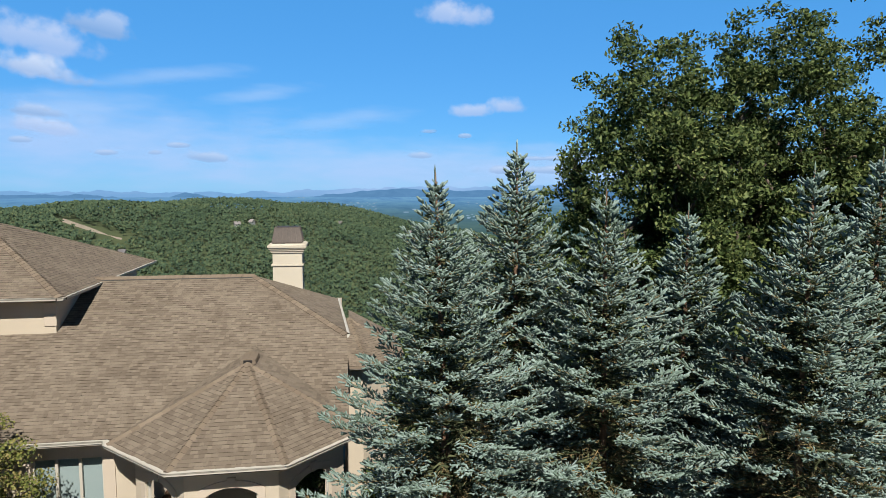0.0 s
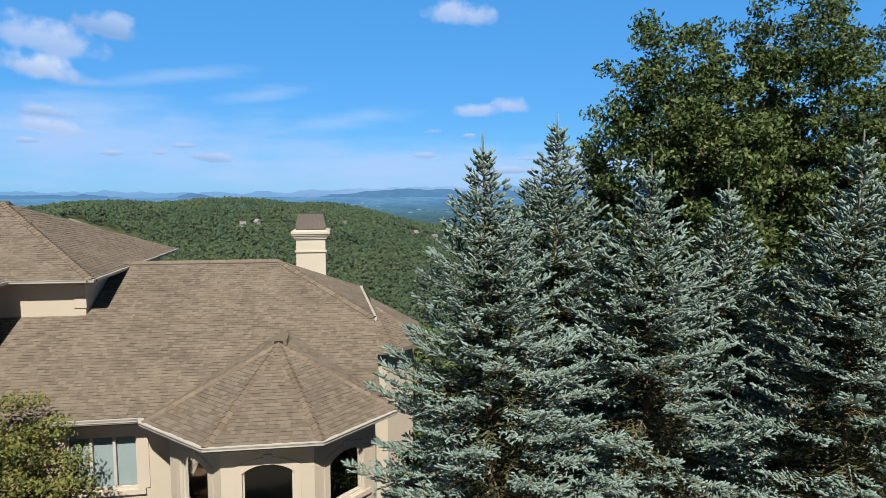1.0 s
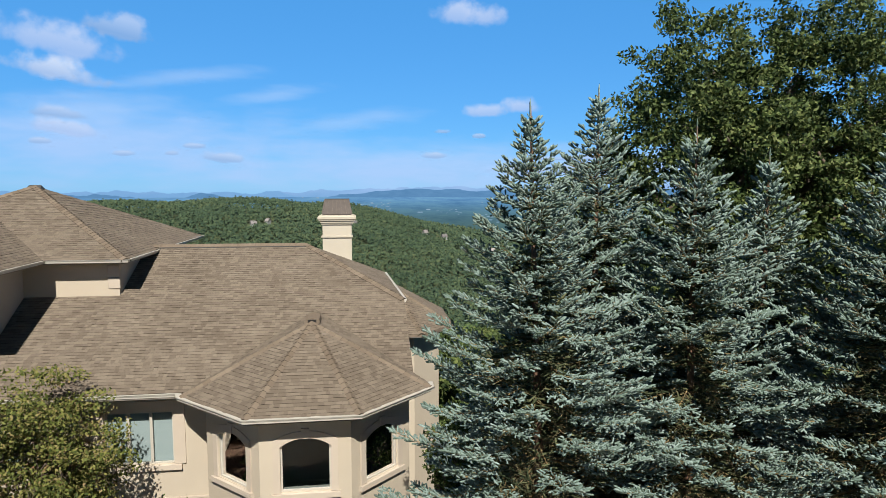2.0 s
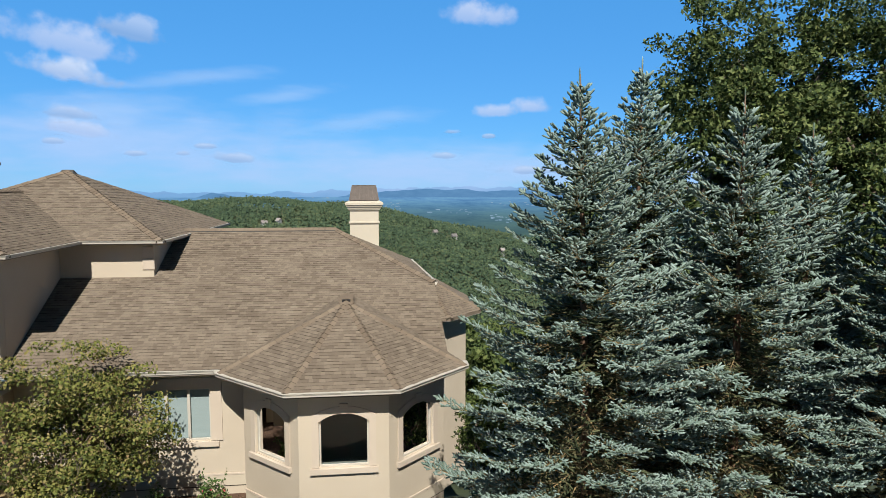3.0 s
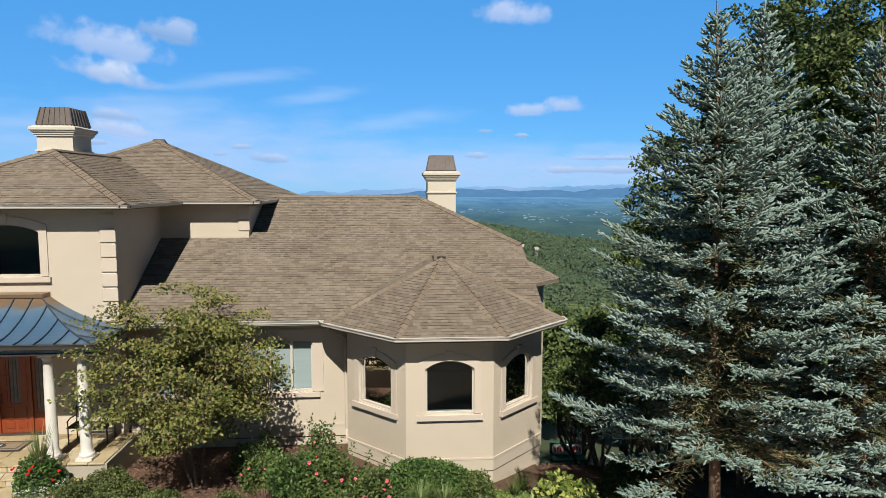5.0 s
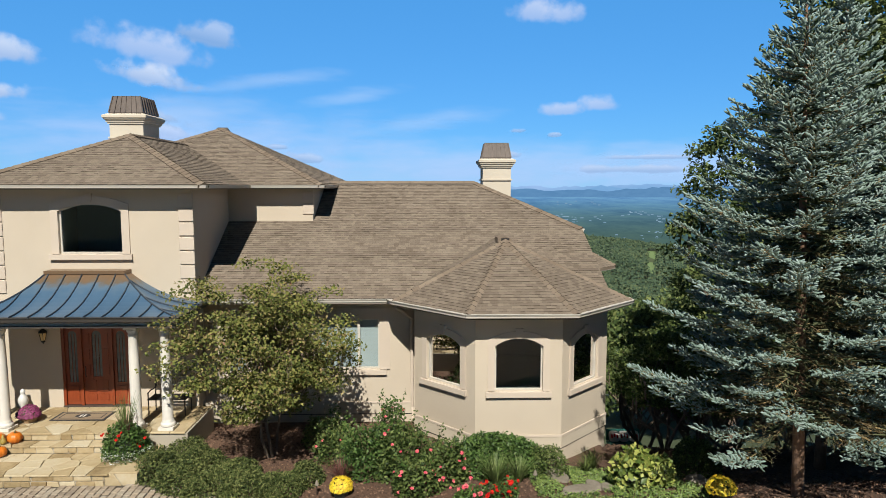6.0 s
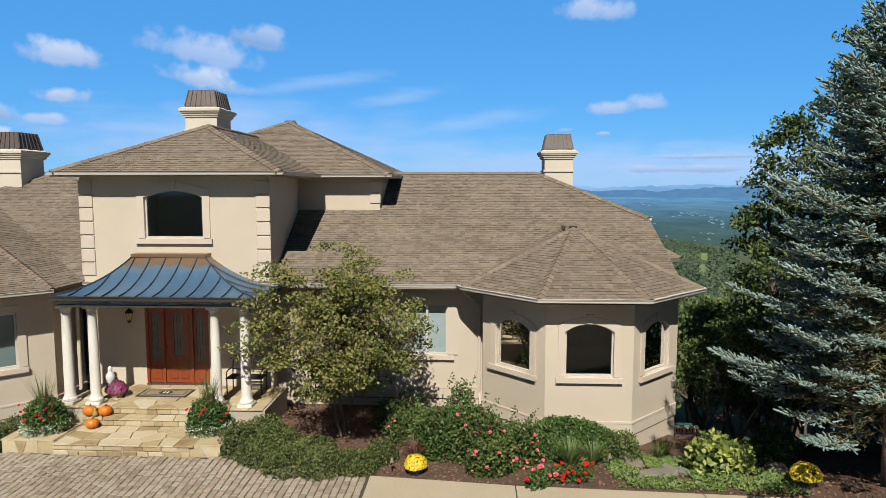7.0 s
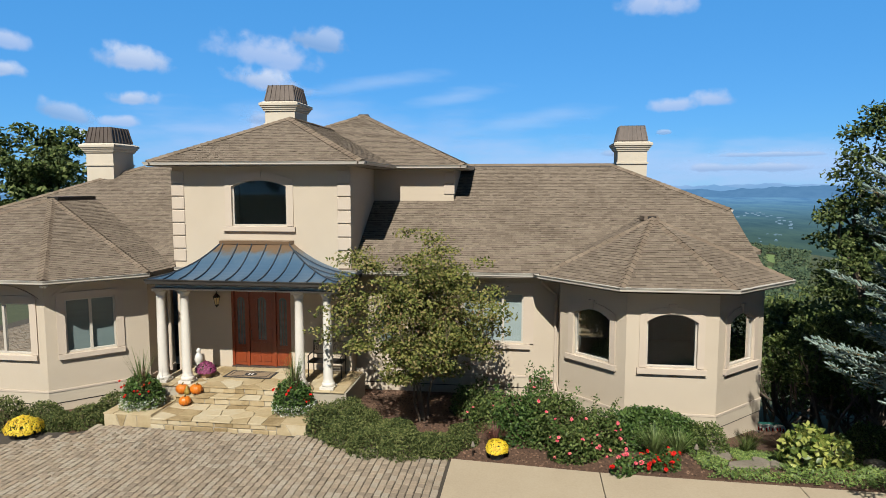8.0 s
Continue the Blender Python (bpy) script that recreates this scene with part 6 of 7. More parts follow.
for a, b in zip(slab_x, slab_x[1:]):
    for y0, y1 in ((None, 4.6), (4.6, -0.4), (-0.4, -8.0)):
        bm = bmesh.new()
        pa = [(a + 0.006, (y0 if y0 is not None else float(bed_edge(a))) - 0.012), (b - 0.006, (y0 if y0 is not None else float(bed_edge(b))) - 0.012), (b - 0.006, y1 + 0.006), (a + 0.006, y1 + 0.006)]
        ring = lambda k, dz: [((pa[0][0] + pa[2][0]) / 2 + (x - (pa[0][0] + pa[2][0]) / 2) * k, (pa[0][1] + pa[2][1]) / 2 + (y - (pa[0][1] + pa[2][1]) / 2) * k, float(drive_level(x)) + dz) for x, y in pa]
        add_loft(bm, [ring(1, -0.12), ring(1, 0.0), ring(0.997, 0.012)])
        bm_part("slab", bm, CONCRETE, conc)

# ---- vegetation ----
def unit(v):
    return v / np.maximum(np.linalg.norm(v, axis=-1, keepdims=True), 1e-9)


LIGHTWARD = -np.array(SUN_TRAVEL)         # leaves turn to the light


def shoot_bodies(base, way, length, radius, g):
    """Needle-clad shoots: blunt three-sided fingers. Returns verts and triangles."""
    n = len(base)
    a = unit(np.cross(way, unit(g.normal(size=(n, 3)))))
    b = np.cross(way, a)
    ring = [a, -0.5 * a + 0.87 * b, -0.5 * a - 0.87 * b]
    L, R = way * length[:, None], radius[:, None]
    V = np.stack([base + r * R * 0.8 for r in ring] + [base + L * 0.78 + r * R for r in ring] + [base + L], 1)
    tri = np.array([(0, 1, 4), (0, 4, 3), (1, 2, 5), (1, 5, 4), (2, 0, 3), (2, 3, 5), (3, 4, 6), (4, 5, 6), (5, 3, 6)])
    return V.reshape(-1, 3), (tri[None] + (np.arange(n) * 7)[:, None, None]).reshape(-1, 3)


def thin_sticks(p, q, w, g):
    """Three-sided sticks from p to q."""
    d = unit(q - p)
    a = unit(np.cross(d, unit(g.normal(size=d.shape))))
    b = np.cross(d, a)
    ring = [a, -0.5 * a + 0.87 * b, -0.5 * a - 0.87 * b]
    V = np.stack([p + r * w[:, None] for r in ring] + [q + r * w[:, None] * 0.4 for r in ring], 1)
    tri = np.array([(0, 1, 4), (0, 4, 3), (1, 2, 5), (1, 5, 4), (2, 0, 3), (2, 3, 5)])
    return V.reshape(-1, 3), (tri[None] + (np.arange(len(p)) * 6)[:, None, None]).reshape(-1, 3)


def spruce(tip, foot, spread, seed, label, dense=1.0, stout=1.0, low=1.3):
    """A blue spruce: whorls of boughs, each a flat spray of twigs that end in stubby shoots, over a straight trunk."""
    g = np.random.default_rng(seed)
    tip, foot = np.array(tip, float), np.array(foot, float)
    H = tip[2] - foot[2]
    UP = np.array([0, 0, 1.0])
    tree = thing("blue_spruce", tuple(foot), label, "spruce tree", "blue spruces beside the drive")
    bm = bmesh.new()
    pts = [foot + (tip - foot) * t for t in np.linspace(-0.03, 0.985, 12)]
    add_tube(bm, pts, [0.10 * (1 - t) ** 0.8 * (H / 9.3) + 0.012 for t in np.linspace(0, 1, 12)], 9)
    bm_part("trunk", bm, SPRUCE_BARK, tree, smooth=True)
    shoots, inner, dry, sticks = [], [], [], []      # tuples of arrays: base, way, length, radius
    z = foot[2] + low
    while z < tip[2] - 0.40:
        down = tip[2] - z
        reach = spread * down ** 0.76
        axis_pt = foot + (tip - foot) * ((z - foot[2]) / H)
        nb = int(g.integers(8, 11)) if down > 1.2 else 5
        turn0 = g.uniform(0, 6.28)
        for k in range(nb):
            ang = turn0 + 6.283 * k / nb + g.uniform(-0.3, 0.3)
            rise = 0.75 if down < 0.8 else np.interp(down, [0.8, 2.5, 5, 9], [0.55, 0.22, 0.02, -0.14]) + g.uniform(-0.1, 0.1)
            L = reach
            for _ in range(5):
                L = 0.5 * L + 0.5 * spread * max(0.05, down - max(rise, 0) * L) ** 0.80
            L = max(0.08, L * g.uniform(0.70, 1.12) * np.interp(down, [0.4, 2.2, 6.0, 9.3], [0.45, 0.97, 1.0, 0.86]))
            h = np.array([math.cos(ang), math.sin(ang), 0])
            sidev = np.array([-math.sin(ang), math.cos(ang), 0])
            zs = z + g.uniform(-0.07, 0.07)
            ns = max(3, int(L / 0.10))
            s = np.linspace(0, 1, ns)
            sag = -0.12 * L * np.sin(s * 2.2) + 0.16 * L * s ** 2.5
            P = axis_pt[None] * [1, 1, 0] + UP * zs + h[None] * (L * s)[:, None] + UP[None] * (rise * L * s + sag)[:, None]
            sticks.append((P[:-1], P[1:], (0.020 * (L / 2.5) ** 0.6) * (1.05 - s[:-1]) + 0.004))
            D = unit(np.gradient(P, axis=0))
            living = np.interp(down, [0.5, 3.0, 6.0, 9.0], [0.0, 0.22, 0.40, 0.54]) + g.uniform(-0.1, 0.1)
            for i in range(1, ns):
                si = s[i]
                tl = (min(0.10, 0.18 * L) + 0.46 * min(L, 2.4) / 2.4 * (1 - si) ** 0.55) * g.uniform(0.6, 1.15) * (0.4 + 0.6 * min(1, si * 3))
                for sgn in (-1, 1):
                    tw = D[i] * g.uniform(0.6, 0.9) + sidev * sgn * g.uniform(0.5, 0.85) + UP * g.uniform(-0.10 - 0.14 * min(1, down / 5), 0.22)
                    tw = tw / np.linalg.norm(tw)
                    end = P[i] + tw * tl
                    sticks.append((P[i][None], end[None], np.array([0.005])))
                    perp = np.cross(tw, UP)
                    if si > living:
                        m = max(1, int(tl / 0.060 * dense))
                        f = 0.15 + 0.85 * (np.arange(m) + g.uniform(0.2, 0.8, m)) / m
                        side = np.where(np.arange(m) % 2 == 0, 1.0, -1.0) * g.uniform(0.3, 0.8, m)
                        wy = unit(tw[None] * 0.7 + perp[None] * side[:, None] + UP[None] * g.uniform(-0.15, 0.6, m)[:, None] + g.normal(size=(m, 3)) * 0.22)
                        shoots.append((P[i] + tw[None] * (tl * f)[:, None], wy, g.uniform(0.08, 0.14, m), g.uniform(0.014, 0.0205, m)))
                        shoots.append((end[None] - tw[None] * 0.03, unit(tw + UP * g.uniform(0.0, 0.3))[None], g.uniform(0.10, 0.16, 1), np.array([0.021])))
                    elif g.random() < np.interp(down, [2, 4, 8], [0.2, 0.5, 0.95]):
                        m = max(2, int(tl / 0.07))
                        b = P[i] + tw[None] * (tl * g.uniform(0.1, 1.0, m))[:, None]
                        wy = unit(tw[None] * 0.6 + g.normal(size=(m, 3)) * 0.5 + UP * 0.1)
                        dry.append((b, wy, g.uniform(0.07, 0.15, m), g.uniform(0.003, 0.007, m)))
            # olive inner foliage along the bough, darkened to paint shade in the crown
            m = max(1, int(L * 9 * np.interp(down, [0.5, 3.5], [0.3, 1.0])))
            f = g.uniform(0.05, max(0.3, living + 0.1), m)
            b = np.stack([np.interp(f, s, P[:, j]) for j in range(3)], 1) + g.normal(size=(m, 3)) * 0.06
            wy = unit(D[len(D) // 2][None] * 0.6 + sidev[None] * g.normal(size=(m, 1)) + g.normal(size=(m, 3)) * 0.3)
            inner.append((b, wy, g.uniform(0.14, 0.30, m) * np.interp(down, [0.5, 3.5], [0.5, 1.0]), g.uniform(0.016, 0.028, m)))
            # shoots that stand on the outer bough, and its leader
            m = max(2, int(L * 6 * dense))
            f = g.uniform(max(living, 0.2), 1.0, m)
            b = np.stack([np.interp(f, s, P[:, j]) for j in range(3)], 1)
            wy = unit(D[-1][None] * 0.7 + sidev[None] * g.normal(size=(m, 1)) * 0.3 + UP[None] * g.uniform(0.2, 0.8, (m, 1)))
            shoots.append((b, wy, g.uniform(0.09, 0.145, m), g.uniform(0.015, 0.021, m)))
            shoots.append((P[-1:], D[-1:], np.array([0.18]), np.array([0.025])))
        z += np.interp(down, [0.3, 1, 2, 6, 9], [0.17, 0.20, 0.26, 0.34, 0.40]) * g.uniform(0.85, 1.15)
    # the leader and the shoots about its foot
    m = 9
    f = np.linspace(0, 0.55, m)
    shoots.append((tip[None] - UP[None] * (0.75 * (1 - f))[:, None], unit(np.stack([np.cos(f * 40), np.sin(f * 40), np.full(m, 1.5)], 1)), 0.13 - 0.06 * f, np.full(m, 0.015)))
    shoots.append((tip[None] - UP * 0.42, UP[None], np.array([0.42]), np.array([0.017])))

    def gathered(rows):
        return [np.concatenate(c) for c in zip(*rows)]

    b, w, l, r = gathered(shoots)
    v, t = shoot_bodies(b, w, l * stout ** 0.5, r * stout, g)
    under(array_mesh("needles", v, t, NEEDLE), tree)
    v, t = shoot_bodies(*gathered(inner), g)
    under(array_mesh("inner_needles", v, t, SPRUCE_DEEP), tree, "olive inner needles, darkened to paint the crown's shade")
    b, w, l, r = gathered(dry)
    v, t = thin_sticks(b, b + w * l[:, None], r, g)
    under(array_mesh("dry_needles", v, t, OLIVE), tree, "golden-brown dry shoots")
    v, t = thin_sticks(*gathered(sticks), g)
    under(array_mesh("twig_mass", v, t, DEADTWIG), tree)
    return tree


spruce((3.30, 7.86, 10.30), (3.66, 7.90, 0.92), 0.585, 1, "tall blue spruce with silvery needles and bare lower twigs", 1.0, 1.0, 1.55)
spruce((5.28, 9.80, 10.86), (5.30, 9.85, 0.75), 0.53, 2, "slender dark blue spruce behind its neighbours", 0.65, 1.2)
spruce((6.50, 8.10, 10.02), (6.60, 8.10, 1.0), 0.60, 3, "blue spruce with pale tips and brown inner twigs", 0.85, 1.08)
spruce((9.00, 9.60, 9.55), (9.00, 9.60, 0.9), 0.53, 4, "narrow blue spruce in the shade of oaks", 0.52, 1.3)
spruce((9.75, 6.90, 10.34), (9.75, 6.90, 1.1), 0.63, 5, "full silver-blue spruce with long boughs", 0.75, 1.1)
spruce((12.3, 8.20, 10.65), (12.3, 8.20, 1.1), 0.60, 6, "silver-blue spruce at the end of the row", 0.52, 1.25)


def leaf_quads(c, size, g, up=0.5, fold=0.25, droop=None):
    """Leaves: two triangles folded along the midrib, pointed at both ends."""
    n = len(c)
    nrm = unit(g.normal(size=(n, 3)) * (1 - up) + (np.array([0, 0, 0.5]) + LIGHTWARD * 0.7) * up)
    d = unit(np.cross(nrm, g.normal(size=(n, 3))))
    if droop is not None:
        d = unit(d + np.array([0, 0, -droop]))
        nrm = unit(np.cross(np.cross(d, nrm), d))
    s = np.cross(nrm, d)
    L = size[:, None]
    p0, p1 = c - d * L * 0.5, c + d * L * 0.5
    m = c + nrm * L * fold * 0.25
    l, r = m + s * L * 0.30 - d * L * 0.03, m - s * L * 0.30 - d * L * 0.03
    mid = c - nrm * L * fold * 0.1
    V = np.stack([p0, l, p1, r, mid], 1)
    tri = np.array([(0, 4, 1), (1, 4, 2), (0, 3, 4), (3, 2, 4)])
    return V.reshape(-1, 3), (tri[None] + (np.arange(n) * 5)[:, None, None]).reshape(-1, 3)


def quads_simple(c, size, g, up=0.5):
    n = len(c)
    nrm = unit(g.normal(size=(n, 3)) * (1 - up) + (np.array([0, 0, 0.5]) + LIGHTWARD * 0.7) * up)
    d = unit(np.cross(nrm, g.normal(size=(n, 3))))
    s = np.cross(nrm, d)
    L = size[:, None]
    V = np.stack([c - d * L * 0.55, c + s * L * 0.28, c + d * L * 0.55, c - s * L * 0.28], 1)
    return V.reshape(-1, 3), np.arange(n * 4).reshape(n, 4)


def grow(start, way, length, radius, depth, g, segs, tips, spread=0.6, up=0.15, shrink=0.68):
    """A limb that wanders, thins and forks; gathers its segments and its twig ends."""
    n = 4
    p, d = np.array(start, float), unit(np.array(way, float))
    for i in range(n):
        q = p + d * length / n
        segs.append((p, q, radius * (1 - 0.35 * i / n), radius * (1 - 0.35 * (i + 1) / n)))
        if depth <= 1:
            tips.append((p + q) / 2)
        p = q
        d = unit(d + g.normal(size=3) * 0.16 + np.array([0, 0, up * 0.3]))
        if depth > 0 and i >= 1:
            for _ in range(int(g.integers(1, 3))):
                w = unit(d + g.normal(size=3) * spread + np.array([0, 0, up]))
                grow(p, w, length * shrink * g.uniform(0.7, 1.1), radius * 0.55, depth - 1, g, segs, tips, spread, up, shrink)
    tips.append(p)


def limb_mesh(segs, n=6):
    V, F = [], []
    for p, q, a, b in segs:
        d = unit(q - p)
        x = unit(np.cross(d, np.array([0.31, 0.17, 0.93]) if abs(d[2]) < 0.9 else np.array([1.0, 0.1, 0])))
        y = np.cross(d, x)
        k = len(V)
        for pt, r in ((p, a), (q, b)):
            V += [pt + r * (math.cos(6.2832 * i / n) * x + math.sin(6.2832 * i / n) * y) for i in range(n)]
        F += [(k + i, k + (i + 1) % n, k + n + (i + 1) % n, k + n + i) for i in range(n)]
    return V, F


def broadleaf(name, foot, height, crown_r, seed, leaf, leaf_size, count, material, bark, label, category, stems=1, depth=3, flat=1.0, clump=0.55, group="", spread=0.62, lean=(0, 0, 0), up=0.5, low=0.28, droop=None, per_clump=110, shell_share=1.0, tier=0.55, slim=1.0, splay=0.45):
    """A broadleaved tree: forking limbs, with leaves in clumps round the twig ends."""
    g = np.random.default_rng(seed)
    tree = thing(name, foot, label, category, group)
    segs, tips = [], []
    for k in range(stems):
        a = 6.283 * k / stems + g.uniform(0, 1)
        w = np.array([math.cos(a) * (splay if stems > 1 else 0.05), math.sin(a) * (splay if stems > 1 else 0.05), 1.0]) + np.array(lean)
        off = np.array([math.cos(a), math.sin(a), 0]) * (0.12 if stems > 1 else 0)
        grow(np.array(foot) + off, w, height * 0.42, height * 0.022 * slim / math.sqrt(stems) + 0.01, depth, g, segs, tips, spread, 0.22)
    t = np.array(tips)
    c0 = np.array(foot) + np.array([lean[0] * height * 0.5, lean[1] * height * 0.5, height * (0.5 + low / 2)])
    rel = (t - c0) / np.array([crown_r, crown_r, height * (0.5 - low / 2) * flat])
    far = np.linalg.norm(rel, axis=1)
    t = np.where((far > 1)[:, None], c0 + (t - c0) / np.maximum(far, 1)[:, None] * g.uniform(0.75, 1.0, len(t))[:, None], t)
    t = t[t[:, 2] > foot[2] + height * low * 0.9]
    def held(p):
        d = np.linalg.norm((p - c0) / np.array([crown_r, crown_r, height * (0.46 if p[2] > c0[2] else 1.5)]))
        return p if d < 0.84 else c0 + (p - c0) * 0.84 / d
    v, f = limb_mesh([(held(p), held(q), a, b) for p, q, a, b in segs if b > 0.004])
    under(array_mesh("trunk", v, f, bark), tree)
    # clump centres: twig ends and a shell of outer clumps
    m = max(30, len(t))
    u = unit(g.normal(size=(m, 3)))
    shell = c0 + u * np.array([crown_r, crown_r, height * (0.5 - low / 2)]) * g.uniform(0.6, 1.0, m)[:, None]
    cl = np.concatenate([t, shell[: int(len(shell) * shell_share)]])
    cl = cl[g.permutation(len(cl))[: max(40, min(len(cl), int(count / per_clump)))]]
    pick = cl[g.integers(0, len(cl), count)]
    off = unit(g.normal(size=(count, 3))) * (clump * g.random(count) ** 0.5)[:, None] * np.array([1, 1, tier])
    pts = pick + off
    sz = g.uniform(0.7, 1.25, count) * leaf_size
    v, f = leaf_quads(pts, sz, g, up, droop=droop) if leaf == "fold" else quads_simple(pts, sz, g, up)
    under(array_mesh("crown", v, f, material), tree)
    return tree


# the dogwood before the wing
broadleaf("dogwood_tree", (-7.08, 12.1, -0.15), 5.0, 2.5, 21, "fold", 0.09, 27000, DOGLEAF, BARK, "small multi-stemmed dogwood turning olive and bronze", "tree", stems=4, slim=0.45, splay=0.2, depth=3, clump=0.42, spread=0.8, up=0.5, low=0.22, droop=0.2, per_clump=70, shell_share=0.42, tier=0.36, lean=(-0.13, 0, 0))

# tall oaks behind the spruces, and others round the house
oak_rows = (((15.2, 23.5, -3.2), 20.5, 4.3, 31, 84000), ((21.3, 24.0, -3.6), 21.8, 4.7, 32, 84000), ((27.0, 25.0, -3.9), 25.0, 5.6, 33, 60000), ((10.7, 25.0, -3.6), 13.2, 3.2, 34, 30000), ((36.0, 27.0, -4.4), 27.0, 7.5, 35, 22000), ((19.4, 26.5, -4.0), 21.6, 3.9, 37, 30000))
for (fx, fy, fz), h, r, sd, n in oak_rows:
    foot = (fx, fy, float(ground_level(fx, fy)) - 0.1)
    h += fz - foot[2]
    broadleaf("oak_tree", foot, h, r, sd, "quad", 0.20, n, OAKLEAF, BARK, "tall full-leaved green oak on the slope behind the spruces", "tree", depth=3, clump=0.72, group="oaks behind the spruces", up=0.4, low=0.2, per_clump=115, tier=0.62)
broadleaf("oak_tree", (-36.0, 33.0, -2.0), 12.2, 5.6, 36, "quad", 0.32, 20000, OAKLEAF, BARK, "green broadleaved tree behind the house", "tree", depth=3, clump=0.8, up=0.45, low=0.15, per_clump=50)
for (fx, fy, fz), h, r, sd, n in (((6.0, 33.0, -6.5), 7.0, 3.6, 41, 9000), ((12.0, 36.0, -8.0), 8.5, 4.2, 42, 9000), ((17.0, 44.0, -10.5), 10, 5.0, 43, 9000), ((8.5, 48.0, -11.5), 9.0, 5.0, 44, 9000), ((24.0, 46.0, -11), 12, 6, 45, 9000), ((2.0, 52.0, -12.5), 9.0, 5, 46, 7000), ((14.5, 62.0, -16), 10, 5.5, 47, 7000)):
    foot = (fx, fy, float(ground_level(fx, fy)) - 0.1)
    h += fz - foot[2]
    broadleaf("slope_tree", foot, h, r, sd, "quad", 0.34, n, OAKLEAF, BARK, "bushy green tree on the slope below the house", "tree", depth=2, clump=0.9, group="trees on the slope below", up=0.45, low=0.1, per_clump=50)
# shaded small trees at the corner of the house
for foot, h, r, sd, n in (((3.3, 13.5, -0.5), 3.3, 1.1, 51, 7000), ((4.0, 12.4, -0.2), 3.4, 1.1, 52, 6000), ((3.3, 15.2, -1.1), 3.4, 0.9, 53, 4000), ((5.3, 16.2, -1.6), 3.0, 1.4, 54, 5000), ((7.4, 14.9, -1.0), 3.0, 1.5, 55, 5000), ((5.0, 13.2, -0.5), 3.0, 1.3, 56, 6000), ((6.7, 12.9, -0.5), 3.0, 1.3, 57, 6000), ((8.6, 12.9, -0.4), 3.2, 1.4, 58, 6000), ((6.2, 18.6, -0.6), 2.6, 1.8, 59, 5000), ((8.9, 17.6, -0.6), 2.6, 1.8, 60, 5000), ((5.2, 22.0, -1.0), 2.2, 1.8, 61, 4000)):
    broadleaf("laurel_tree", (foot[0], foot[1], float(ground_level(foot[0], foot[1])) - 0.05), h + foot[2] - float(ground_level(foot[0], foot[1])), r, sd, "quad", 0.10, n, SHRUBLEAF, BARK, "dark evergreen laurel in shade at the corner of the house", "tree", stems=4, depth=2, clump=0.4, group="laurels by the corner", up=0.4, low=0.38)

# ---- garden ----
def level(x, y):
    return float(ground_level(x, y))


def dome_points(at, r, h, count, g, lumps=6, core=0.55, ry=None):
    """Points near the skin of a lumpy mound."""
    ry = ry or r
    u = unit(g.normal(size=(count, 3)))
    u[:, 2] = np.abs(u[:, 2])
    k = unit(g.normal(size=(lumps, 3)))
    k[:, 2] = np.abs(k[:, 2])
    bulge = 0.86 + 0.22 * np.clip((u @ k.T).max(1) * 2 - 1.1, 0, 1) + g.normal(size=count) * 0.035
    depth = core + (1 - core) * g.random(count) ** 0.45
    return np.array(at) + u * (bulge * depth)[:, None] * np.array([r, ry, h])


def bloom_mesh(name, radius, material, petals=7):
    """One double flower: two whorls of cupped petals."""
    V, F = [], []
    for ring, (rr, lift, n) in enumerate(((1.0, 0.25, petals), (0.6, 0.6, petals - 2))):
        for i in range(n):
            a = 6.283 * (i + 0.4 * ring) / n
            c, s = math.cos(a), math.sin(a)
            w = 0.42 * rr
            k = len(V)
            V += [(0, 0, 0), (c * rr * 0.6 - s * w, s * rr * 0.6 + c * w, lift * 0.6), (c * rr, s * rr, lift), (c * rr * 0.6 + s * w, s * rr * 0.6 - c * w, lift * 0.6)]
            F.append((k, k + 1, k + 2, k + 3))
    me = bpy.data.meshes.new(name)
    me.from_pydata([tuple(radius * q for q in v) for v in V], [], F)
    me.materials.append(material)
    return me


def shrub(name, x, y, r, h, material, count, size, label, category="shrub", seed=1, ry=None, group="", blooms=(), leaf="fold", up=0.45, z=None, core=0.55):
    """A bush: stems, a lumpy skin of leaves, and single blooms. blooms: (mesh, how many, turn to the light)."""
    g = np.random.default_rng(seed)
    z = level(x, y) if z is None else z
    ob = thing(name, (x, y, z), label, category, group)
    base = np.array([x, y, z])
    n = 9
    a = g.uniform(0, 6.28, n)
    end = base + np.stack([np.cos(a) * r * 0.6, np.sin(a) * (ry or r) * 0.6, np.full(n, h * 0.75)], 1) * g.uniform(0.6, 1, (n, 1))
    v, t = thin_sticks(np.repeat(base[None], n, 0) - np.array([0, 0, 0.05]), end, np.full(n, 0.012), g)
    under(array_mesh("stems", v, t, BARK), ob)
    p = dome_points(base, r, h, count, g, ry=ry, core=core)
    v, f = leaf_quads(p, g.uniform(0.7, 1.3, count) * size, g, up) if leaf == "fold" else quads_simple(p, g.uniform(0.7, 1.3, count) * size, g, up)
    under(array_mesh("foliage", v, f, material), ob)
    for me, many, south in blooms:
        q = dome_points(base, r * 1.02, h * 1.04, many, g, ry=ry, core=0.97)
        for i in range(many):
            if south and q[i, 1] > y:
                q[i, 1] = 2 * y - q[i, 1]
            b = new("bloom", me)
            b.matrix_basis = pose(*q[i], 40 + g.uniform(-25, 20), g.uniform(-25, 25), g.uniform(-40, 40)) @ Matrix.Scale(g.uniform(0.75, 1.2), 4)
            under(b, ob)
    return ob


